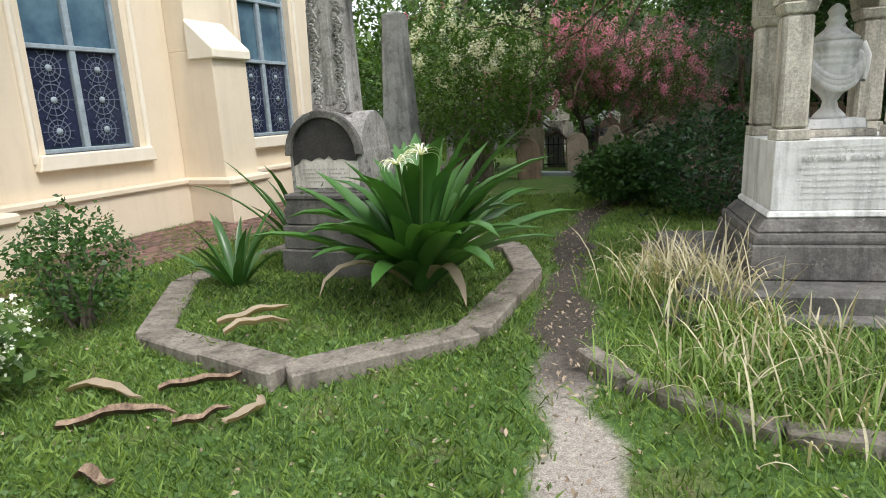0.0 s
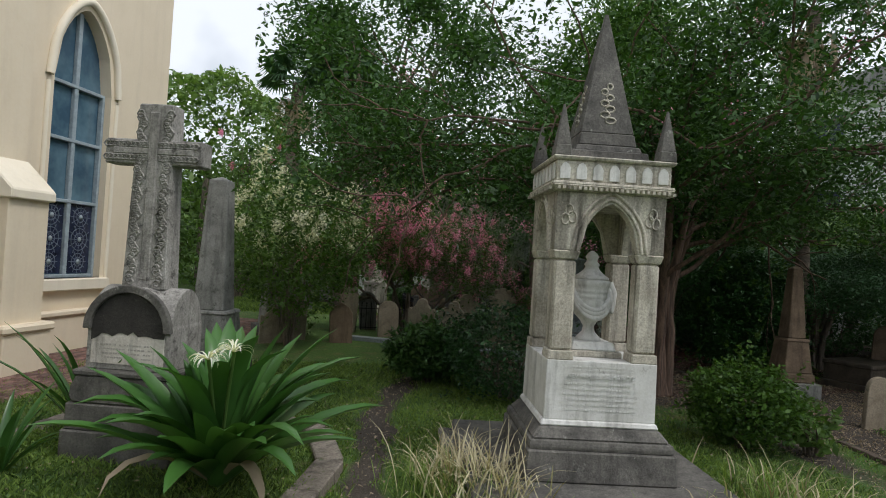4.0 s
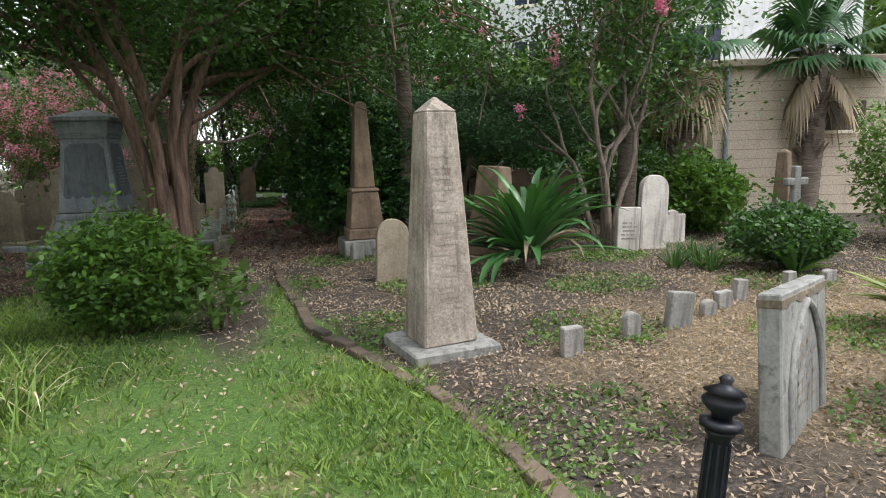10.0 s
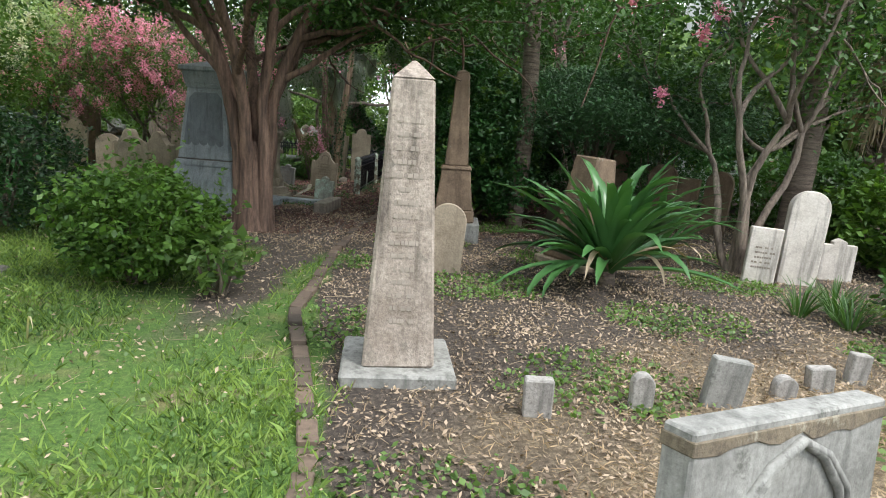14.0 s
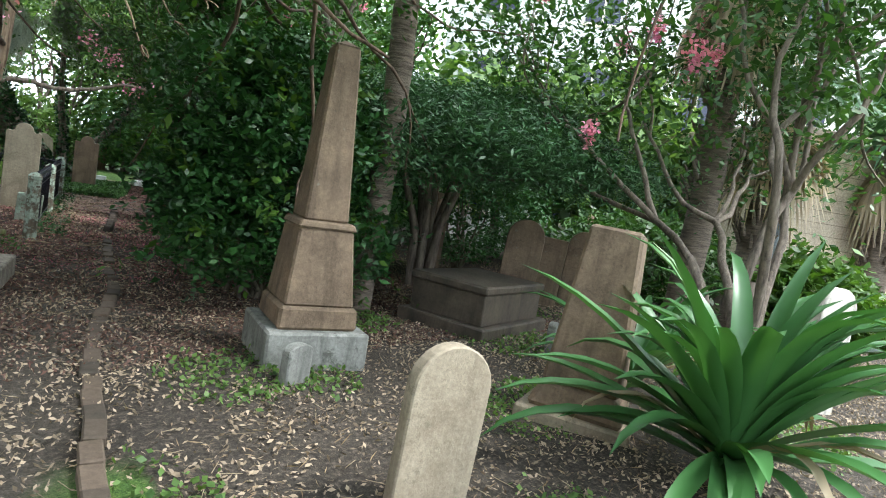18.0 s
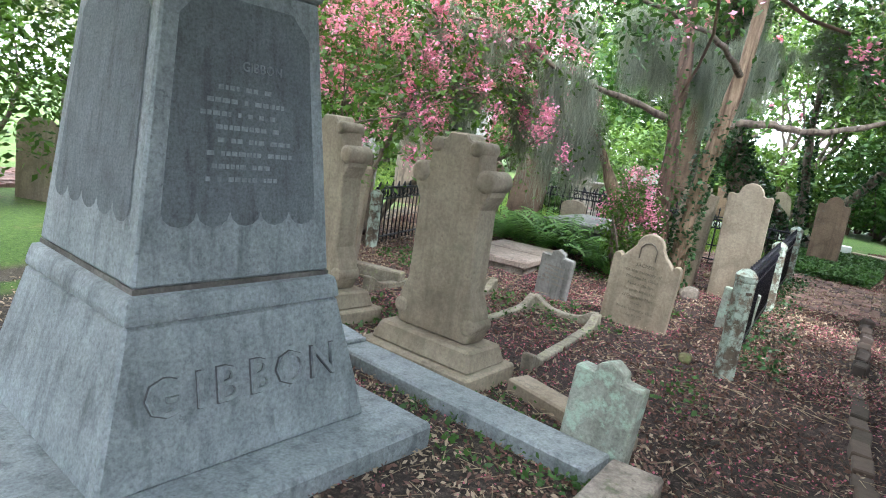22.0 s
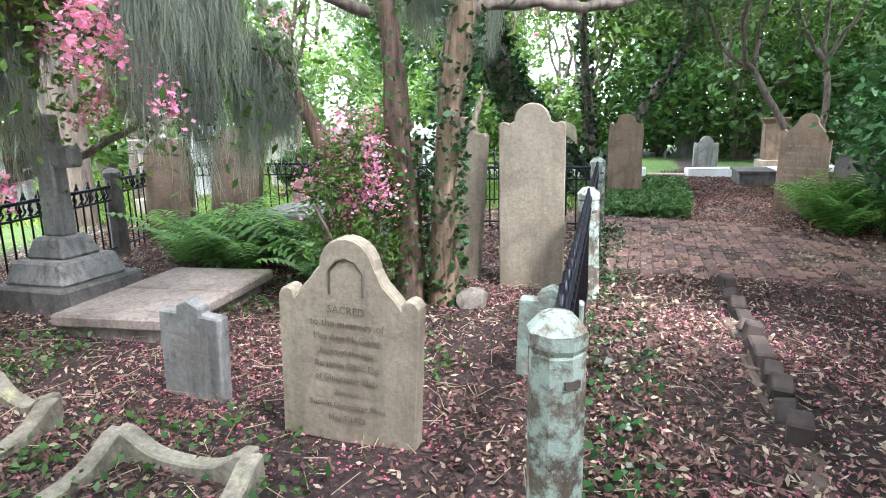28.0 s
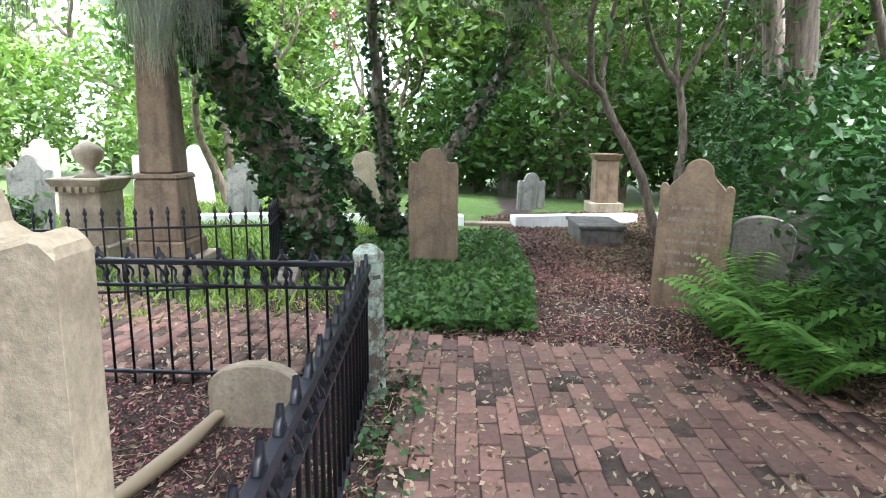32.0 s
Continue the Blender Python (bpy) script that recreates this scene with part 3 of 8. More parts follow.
        for s, x0, x1 in ((0, a + 0.07, mid - 0.06), (1, mid + 0.06, b - 0.07)):
            part("leaded_light", box(x0, x1, 0.19, 0.215, sill + 0.08, sill + 1.3, 0.0), M_LEAD, w)
            cxm = (x0 + x1) / 2
            for cz, rr in ((sill + 0.28, 0.15), (sill + 0.68, 0.2), (sill + 1.08, 0.17)):
                ch = []
                ring = np.linspace(0, 2 * np.pi, 17)
                for q in (rr, rr * 0.55):
                    ch.append(tube_np(np.stack([cxm + q * np.cos(ring), 0 * ring + 0.185, cz + q * np.sin(ring)], 1), 0.008, 4))
                for k in range(12):
                    an = k * math.pi / 6
                    ch.append(tube_np([(cxm + 0.3 * rr * math.cos(an), 0.185, cz + 0.3 * rr * math.sin(an)), (cxm + 1.4 * rr * math.cos(an), 0.185, cz + 1.4 * rr * math.sin(an))], 0.006, 4))
                v, f = joined(ch)
                pmesh("tracery", v, f, M_TRAC, w)["kind"] = "stuff"
                disc = lathe([(0.001, 0), (0.045, 0), (0.045, 0.01)], 12)
                for vv in disc.verts:
                    vv.co = Vector((cxm + vv.co.x, 0.18 - vv.co.z, cz + vv.co.y))
                part("roundel", disc, M_WFRM, w)
        hood = []
        for k in range(25):
            t = k / 24
            x = a - 0.14 + (b - a + 0.28) * t
            u = abs(x - mid) / (half + 0.14)
            hood.append((x, -0.03, spring + 1.5 * math.sqrt(max(0, 1 - u ** 1.6))))
        v, f = tube_np(hood, 0.07, 6)
        pmesh("hood_mould", v, f, M_TRIM, w)
        for x0 in (a - 0.14, b + 0.14):
            v, f = tube_np([(x0, -0.01, sill - 0.1), (x0, -0.01, spring - 0.1)], 0.045, 6)
            pmesh("jamb_mould", v, f, M_TRIM, w)


church_build()

# ---------------------------------------------------------------- stones
def arc(cx, cz, r, a0, a1, n):
    return [(cx + r * math.cos(math.radians(a0 + (a1 - a0) * k / n)), cz + r * math.sin(math.radians(a0 + (a1 - a0) * k / n))) for k in range(n + 1)]


def shape(kind, w, h):
    """Headstone outlines, x from -w/2 to w/2."""
    a = w / 2
    if kind == "round":
        return [(-a, 0), (a, 0)] + arc(0, h - a, a, 0, 180, 14)
    if kind == "low":
        return [(-a, 0), (a, 0), (a, h - 0.25 * w)] + [(a * math.cos(math.pi * k / 14), h - 0.25 * w + 0.25 * w * math.sin(math.pi * k / 14)) for k in range(1, 14)] + [(-a, h - 0.25 * w)]
    if kind == "shoulder":
        s, r = h - 0.30 * w, 0.27 * w
        return [(-a, 0), (a, 0), (a, s - 0.02)] + arc(a - 0.07 * w, s - 0.02, 0.07 * w, 0, 90, 3) + [(r + 0.07 * w, s), (r + 0.02 * w, s + 0.03 * w)] + arc(0, s + 0.03 * w, r, 0, 180, 12) + [(-r - 0.02 * w, s + 0.03 * w), (-r - 0.07 * w, s)] + arc(-a + 0.07 * w, s - 0.02, 0.07 * w, 90, 180, 3)
    if kind == "bell":
        s = h - 0.42 * w
        r = 0.2 * w
        o = [(-a, 0), (a, 0), (a, s)] + arc(a - 0.06 * w, s, 0.06 * w, 0, 180, 5)
        o += [(a - 0.16 * w, s + 0.05 * w), (r + 0.06 * w, s + 0.13 * w), (r, s + 0.22 * w)] + arc(0, h - r, r, 0, 180, 10)
        left = [(-x, z) for x, z in o[2:9]][::-1]
        return o + left
    if kind == "flat":
        return [(-a, 0), (a, 0), (a, h), (-a, h)]
    if kind == "peak":
        return [(-a, 0), (a, 0), (a, h - 0.22 * w), (0.18 * w, h - 0.02), (0, h), (-0.18 * w, h - 0.02), (-a, h - 0.22 * w)]
    if kind == "gothic":
        return [(-a, 0), (a, 0), (a, h - 0.5 * w), (0.32 * w, h - 0.2 * w), (0, h), (-0.32 * w, h - 0.2 * w), (-a, h - 0.5 * w)]
    if kind == "notch":
        return [(-a, 0), (a, 0), (a, h * 0.86), (0.2 * w, h * 0.86), (0.2 * w, h * 0.93), (0, h), (-0.2 * w, h * 0.93), (-0.2 * w, h * 0.86), (-a, h * 0.86)]
    raise ValueError(kind)


def bars(rows, w, z0, z1, y, r, ink, parent, short=0.25):
    """Unreadable lines of lettering as thin bars broken into words."""
    ch = []
    for k in range(rows):
        z = z1 - (z1 - z0) * (k + 0.5) / rows
        hh = min(0.026, (z1 - z0) / rows * 0.36)
        x, end = -w / 2 * (1 - short * r.random()), w / 2 * (1 - short * r.random())
        while x < end - 0.015:
            n = min(end - x, 0.012 + 0.022 * r.random())
            v = np.array([(x, y, z - hh / 2), (x + n, y, z - hh / 2), (x + n, y, z + hh / 2), (x, y, z + hh / 2)])
            ch.append((v, np.array([[0, 1, 2, 3]])))
            x += n + (0.006 if r.random() < 0.8 else 0.03)
    v, f = joined(ch)
    ob = pmesh("inscription", v, f, ink, parent)
    ob["kind"] = "stuff"
    return ob


def lettering(words, size, loc, parent, ink, rot=(90, 0, 0), depth=0.002, name="inscription"):
    cu = bpy.data.curves.new("lettering", "FONT")
    cu.body, cu.size, cu.extrude = words, size, depth
    cu.align_x, cu.align_y = "CENTER", "CENTER"
    cu.resolution_u = 2
    tmp = bpy.data.objects.new("lettering", cu)
    me = bpy.data.meshes.new_from_object(tmp)
    bpy.data.objects.remove(tmp)
    me.materials.append(ink)
    ob = new(name, me)
    ob.parent = parent
    ob.matrix_local = pose(*loc, *rot)
    return ob


stone_rng = np.random.default_rng(3)


def headstone(x, y, rz, kind, w, h, t, mat, label, lean=0.0, tip=0.0, rows=0, ink=None, group="", base=None, z=0.0):
    """rz: the way its front (-y) is turned; lean: sideways; tip: backwards."""
    th = thing("headstone", label, "headstone", pose(x, y, z - 0.03, tip, lean, rz), group)
    bm = prism(shape(kind, w, h + 0.03), -t / 2, t / 2, 0.008)
    part("slab", wob(bm, 0.006), mat, th)
    if base:
        part("plinth", wob(box(-base[0] / 2, base[0] / 2, -base[1] / 2, base[1] / 2, 0, base[2], 0.012), 0.006), mat, th)
    if rows:
        bars(rows, w * 0.72, h * 0.3, h * 0.74, -t / 2 - 0.004, stone_rng, ink or M_INKG, th)
    return th
# ---------------------------------------------------------------- monuments
M_MARB = stone("streaked_white_marble", (0.77, 0.765, 0.75), (0.52, 0.51, 0.48), stain=0.4, streak=0.6, lichen=(0.2, 0.19, 0.17), lich_amt=0.0, grain=0.4)


def gothic_monument():
    th = thing("gothic_monument", "white marble canopy tomb with pointed arches, draped urn and spire", "monument", pose(3.6, 4.42, 0, 0, 0, -17))
    part("stone_platform", wob(box(-1.13, 1.13, -1.0, 1.25, -0.05, 0.2, 0.02), 0.012), M_DARK, th, "dark stained stone platform")
    part("lower_step", wob(box(-1.28, 1.28, -1.16, 1.4, -0.08, 0.06, 0.02), 0.012), M_DARK, th)
    part("dark_base", wob(fr(0.2, (0.66, 0.66), 0.46, (0.64, 0.64), 0.015), 0.006), M_DARK, th)
    bm = fr(0.46, (0.63, 0.63), 0.54, (0.62, 0.62), 0.03, seg=2)
    fr(0.54, (0.6, 0.6), 0.64, (0.52, 0.52), 0.02, bm=bm)
    part("base_moulding", bm, M_DARK, th)
    part("white_fillet", fr(0.64, (0.52, 0.52), 0.69, (0.5, 0.5), 0.012), M_MARB, th)
    blk = part("inscribed_block", fr(0.69, (0.49, 0.49), 1.2, (0.485, 0.485), 0.006), M_MARB, th, "white marble block with raised lettering")
    lettering("REV SAMUEL GILMAN DD", 0.052, (0, -0.494, 1.07), blk, M_INKW, depth=0.004)
    bars(2, 0.6, 1.11, 1.17, -0.493, stone_rng, M_INKW, blk)
    bars(6, 0.72, 0.76, 1.03, -0.494, stone_rng, M_INKW, blk)
    for sx in (-1, 1):
        for sy in (-1, 1):
            c = part("column", fr(1.2, (0.115, 0.115), 1.28, (0.11, 0.11), 0.008, sx * 0.37, sy * 0.37), M_CREAM, th)
            part("shaft", fr(1.28, (0.1, 0.1), 2.07, (0.097, 0.097), 0.022, sx * 0.37, sy * 0.37), M_CREAM, c)
            part("capital", fr(2.07, (0.1, 0.1), 2.15, (0.125, 0.125), 0.012, sx * 0.37, sy * 0.37), M_CREAM, c)
    # four arched faces
    def face(rz):
        a, sp, n = 0.255, 2.15, 10
        o = [(-0.485, sp), (-a, sp)]
        for k in range(1, n):
            x = -a + 2 * a * k / n
            u = abs(x) / a
            o.append((x, sp + 0.42 * math.sqrt(max(0, 1 - u ** 1.45))))
        o += [(a, sp), (0.485, sp), (0.485, 2.66), (-0.485, 2.66)]
        bm = prism(o, -0.485, -0.36, 0.006)
        bm.transform(Matrix.Rotation(radians(rz), 4, "Z"))
        fc = part("arched_face", bm, M_CREAM, th)
        ch = []
        for off in (0.03, 0.075):
            pts = []
            for k in range(21):
                x = (-a - off) + 2 * (a + off) * k / 20
                u = abs(x) / (a + off)
                pts.append((x, -0.49, sp + (0.42 + off * 1.2) * math.sqrt(max(0, 1 - u ** 1.45))))
            ch.append(tube_np(pts, 0.016, 5))
        for s in (-1, 1):
            for dx, dz in ((0.37, 2.5), (0.40, 2.42), (0.34, 2.44)):
                an = np.linspace(0, 2 * np.pi, 9)
                ch.append(tube_np(np.stack([s * dx + 0.035 * np.cos(an), 0 * an - 0.488, dz + 0.05 * np.sin(an)], 1), 0.009, 4))
        v, f = joined(ch)
        pmesh("arch_moulding", v @ np.array(Matrix.Rotation(radians(rz), 3, "Z")).T, f, M_CREAM, fc)
    for rz in (0, 90, 180, 270):
        face(rz)
    part("vault", fr(2.56, (0.37, 0.37), 2.66, (0.37, 0.37), 0), M_CREAM, th)
    bm = fr(2.66, (0.5, 0.5), 2.72, (0.545, 0.545), 0.012)
    fr(2.72, (0.54, 0.54), 2.745, (0.53, 0.53), 0.005, bm=bm)
    cor = part("cornice", bm, M_CREAM, th)
    for rz in (0, 90, 180, 270):
        for k in range(22):
            b = box(-0.5 + k * 0.046, -0.476 + k * 0.046, -0.56, -0.53, 2.672, 2.7, 0)
            b.transform(Matrix.Rotation(radians(rz), 4, "Z"))
            part("dentil", b, M_CREAM, cor)
    fz = part("frieze", fr(2.745, (0.505, 0.505), 2.93, (0.505, 0.505), 0.006), M_CREAM, th)
    for rz in (0, 90, 180, 270):
        for k in range(7):
            x = -0.432 + k * 0.144
            b = prism([(x - 0.045, 2.765), (x + 0.045, 2.765), (x + 0.045, 2.86), (x + 0.025, 2.895), (x, 2.91), (x - 0.025, 2.895), (x - 0.045, 2.86)], -0.518, -0.508, 0.003)
            b.transform(Matrix.Rotation(radians(rz), 4, "Z"))
            part("frieze_arch", b, M_MARB, fz)
    part("top_cornice", fr(2.93, (0.53, 0.53), 2.965, (0.545, 0.545), 0.01), M_CREAM, th)
    for sx in (-1, 1):
        for sy in (-1, 1):
            bm = fr(2.965, (0.075, 0.075), 3.06, (0.07, 0.07), 0.008, sx * 0.46, sy * 0.46)
            fr(3.06, (0.065, 0.065), 3.42, (0.008, 0.008), 0.003, sx * 0.46, sy * 0.46, bm)
            part("pinnacle", bm, M_DARK, th)
    bm = fr(2.965, (0.36, 0.36), 3.06, (0.35, 0.35), 0.01)
    fr(3.06, (0.31, 0.31), 3.12, (0.29, 0.29), 0.01, bm=bm)
    fr(3.12, (0.27, 0.27), 3.24, (0.25, 0.25), 0.012, bm=bm)
    part("spire_base", bm, M_DARK, th)
    sp = part("spire", fr(3.24, (0.245, 0.245), 4.42, (0.015, 0.015), 0.006), M_DARK, th)
    for rz in (0, 90, 180, 270):
        ch = []
        for k in range(7):
            an = np.linspace(0, 2 * np.pi, 8)
            zz = 3.36 + k * 0.055
            off = 0.245 * (1 - (zz - 3.24) / 1.2) + 0.004
            rr = 0.05 - k * 0.004
            ch.append(tube_np(np.stack([((-1) ** k) * 0.025 + rr * np.cos(an), 0 * an - off, zz + 0.03 * np.sin(an)], 1), 0.01, 4))
        v, f = joined(ch)
        pmesh("carved_relief", v @ np.array(Matrix.Rotation(radians(rz), 3, "Z")).T, f, M_CREAM, sp)
    urn = thing("urn", "pale marble urn with draped cloth under the tomb canopy", "urn", pose(3.6, 4.42, 1.2, 0, 0, -17))
    part("pedestal", fr(0, (0.25, 0.25), 0.055, (0.25, 0.25), 0.008), M_CREAM, urn)
    part("foot", fr(0.055, (0.21, 0.21), 0.13, (0.19, 0.19), 0.01), M_MARB, urn)
    part("body", lathe([(0.123, 0.13), (0.107, 0.16), (0.06, 0.21), (0.05, 0.26), (0.08, 0.31), (0.14, 0.37), (0.165, 0.44), (0.168, 0.5), (0.158, 0.515), (0.166, 0.53), (0.166, 0.555), (0.157, 0.565), (0.165, 0.58), (0.165, 0.6), (0.158, 0.61), (0.172, 0.64), (0.18, 0.66), (0.18, 0.69), (0.15, 0.7)], 28), M_MARB, urn)
    part("lid", lathe([(0.16, 0.7), (0.165, 0.72), (0.12, 0.75), (0.075, 0.79), (0.06, 0.82), (0.075, 0.84), (0.05, 0.87), (0.05, 0.89), (0.065, 0.91), (0.04, 0.95), (0.01, 0.97)], 24), M_MARB, urn)
    ch = []
    for k, rr in enumerate((0.158, 0.164, 0.168)):
        an = np.linspace(math.pi * 0.95, 2.05 * math.pi, 20)
        z = 0.66 - 0.3 * np.sin((an - an[0]) / (an[-1] - an[0]) * math.pi) * (0.8 + 0.12 * k)
        ch.append(tube_np(np.stack([(rr + 0.012) * np.cos(an), (rr + 0.012) * np.sin(an), z], 1), 0.028, 6))
    for s in (-1, 1):
        ch.append(tube_np([(s * 0.185, 0, 0.68), (s * 0.215, -0.02, 0.58), (s * 0.2, -0.05, 0.47), (s * 0.18, -0.09, 0.4)], [0.03, 0.035, 0.03, 0.02], 6))
    v, f = joined(ch)
    pmesh("drapery", v, f, M_MARB, urn, smooth=True)


gothic_monument()


M_SOOT = stone("black_soot_crust", (0.05, 0.045, 0.04), (0.016, 0.015, 0.014), lichen=(0.14, 0.135, 0.12), lich_amt=0.05)
M_INKL = plain("pale_worn_letters", (0.38, 0.36, 0.325), 0.9)


def cross_tomb():
    th = thing("cross_monument", "grey carved marble cross on an arched dark-stained tomb base", "monument", pose(-0.3, 5.72, 0, 0, 0, -24))
    part("base_block", wob(box(-0.5, 0.5, -0.42, 0.42, -0.05, 0.33, 0.012), 0.008), M_DARK, th)
    part("step", wob(box(-0.475, 0.475, -0.4, 0.4, 0.33, 0.56, 0.012), 0.008), M_DARK, th)
    bm = prism([(-0.43, 0.56), (0.43, 0.56), (0.46, 0.62), (0.45, 0.7), (0.4, 0.8), (-0.4, 0.8), (-0.45, 0.7), (-0.46, 0.62)], -0.39, 0.39, 0.015)
    part("ogee_course", bm, M_DARK, th, "soot-dark moulded course")
    part("ledge", box(-0.43, 0.43, -0.4, 0.4, 0.8, 0.85, 0.012), M_DARK, th)
    body = [(-0.38, 0.85), (0.38, 0.85), (0.38, 1.22)] + arc(0, 1.2, 0.38, 5, 175, 14) + [(-0.38, 1.22)]
    b = part("arched_body", prism(body, -0.3, 0.3, 0.008), M_CROSS, th)
    side = prism([(x * 0.77, z) for x, z in body], -0.375, 0.375, 0.008)
    side.transform(Matrix.Rotation(radians(90), 4, "Z"))
    part("side_arch", side, M_CROSS, b)
    part("arch_hood", wob(prism(arc(0, 1.2, 0.4, 0, 180, 16) + arc(0, 1.2, 0.335, 180, 0, 16), -0.35, -0.29, 0.006), 0.006), M_DARK, b, "soot-dark projecting arch hood")
    part("worn_tablet", prism([(-0.335, 0.9), (0.335, 0.9), (0.335, 1.2), (-0.335, 1.2)], -0.308, -0.29, 0.003), M_PALE, b, "pale worn marble tablet")
    jr = np.random.default_rng(3)
    edge = [(-0.333 + 0.0475 * k, 1.1 + 0.06 * float(jr.random()) + 0.05 * math.sin(math.pi * k / 14)) for k in range(15)]
    part("sooty_lunette", prism(arc(0, 1.2, 0.336, 0, 180, 14) + edge, -0.313, -0.3085, 0.0), M_SOOT, b, "black soot-covered lunette")
    bars(4, 0.5, 0.94, 1.09, -0.31, stone_rng, M_INKL, b)
    c = part("cross_shaft", fr(1.56, (0.21, 0.12), 3.26, (0.165, 0.1), 0.012), M_CROSS, th)
    part("cross_arm", box(-0.46, 0.46, -0.105, 0.105, 2.7, 2.93, 0.012), M_CROSS, th)
    r = np.random.default_rng(11)
    ch = []
    for side in (-1, 1):
        for k in range(46):
            z = 1.62 + 1.58 * k / 46
            cx = side * (0.125 + 0.02 * math.sin(k * 1.3))
            an = np.linspace(0, 2 * np.pi, 7)
            rr = 0.026 + 0.012 * r.random()
            ch.append(tube_np(np.stack([cx + rr * np.cos(an), 0 * an - 0.122 + 0.014 * (z - 1.6), z + rr * np.sin(an)], 1), 0.011, 4))
    for k in range(22):
        x = -0.44 + 0.88 * k / 22
        an = np.linspace(0, 2 * np.pi, 7)
        for zz in (2.76, 2.88):
            ch.append(tube_np(np.stack([x + 0.03 * np.cos(an), 0 * an - 0.108, zz + 0.025 * np.sin(an)], 1), 0.01, 4))
    v, f = joined(ch)
    pmesh("carved_vine", v, f, M_CROSS, th)
    part("inner_cross_bar", box(-0.045, 0.045, -0.125, -0.09, 1.64, 3.18, 0.008), M_CROSS, th)
    part("inner_cross_arm", box(-0.38, 0.38, -0.118, -0.09, 2.79, 2.85, 0.008), M_CROSS, th)


cross_tomb()


M_INKO = plain("faint_worn_letters", (0.31, 0.27, 0.23), 0.9)


def obelisk(x, y, rz, half, h, taper, cap, mat, label, slab=None, pedestal=None, lean=(0, 0), rows=0, name="obelisk"):
    th = thing(name, label, "obelisk", pose(x, y, 0, lean[0], lean[1], rz))
    z = 0.0
    if slab:
        part("base_slab", wob(box(-slab[0], slab[0], -slab[0], slab[0], -0.04, slab[1], 0.015), 0.008), slab[2], th)
        z = slab[1]
    if pedestal:
        p0, p1, ph = pedestal
        part("plinth", wob(fr(z, (p0 * 1.14, p0 * 1.14), z + 0.16, (p0 * 1.1, p0 * 1.1), 0.02), 0.008), mat, th)
        part("pedestal", wob(fr(z + 0.16, (p0, p0), z + ph, (p1, p1), 0.015), 0.008), mat, th)
        part("neck_moulding", fr(z + ph, (p1 * 1.1, p1 * 1.1), z + ph + 0.05, (p1, p1), 0.012), mat, th)
        z += ph + 0.05
    top = half * taper
    bm = fr(z, (half, half), h - cap, (top, top), 0.015)
    fr(h - cap - 0.002, (top, top), h, (0.012, 0.012), 0.004, bm=bm)
    sh = part("shaft", wob(bm, 0.008, 2), mat, th)
    if rows:
        b = bars(rows, half * 0.9, z + 0.25, h - cap - 0.2, 0, stone_rng, M_INKO, sh, 0.6)
        v = np.zeros(len(b.data.vertices) * 3, np.float32)
        b.data.vertices.foreach_get("co", v)
        v = v.reshape(-1, 3)
        v[:, 1] = -(half + (top - half) * (v[:, 2] - z) / (h - cap - z)) - 0.004
        b.data.vertices.foreach_set("co", v.ravel())
    return th


obelisk(8.12, 2.99, -10, 0.215, 1.84, 0.56, 0.1, M_OBEL, "grey and tan marble obelisk with worn lettering on a granite slab", (0.34, 0.06, M_SLATE), rows=16)
obelisk(9.82, 7.52, -17, 0.16, 2.26, 0.55, 0.04, M_BROWN, "tall brown sandstone obelisk on a pedestal and grey slab", (0.36, 0.25, M_SLATE), (0.25, 0.195, 0.7))
broken = thing("broken_obelisk", "brown sandstone obelisk stump leaning on its stepped base", "obelisk", pose(10.85, 5.8, 0, 2, 4, 22))
part("base_slab", wob(box(-0.36, 0.36, -0.36, 0.36, -0.03, 0.07, 0.015), 0.01), M_TAN, broken)
part("moulded_plinth", wob(fr(0.07, (0.31, 0.31), 0.24, (0.25, 0.25), 0.03), 0.01), M_BROWN, broken)
part("shaft", wob(fr(0.24, (0.25, 0.25), 1.28, (0.17, 0.17), 0.02), 0.012), M_BROWN, broken)


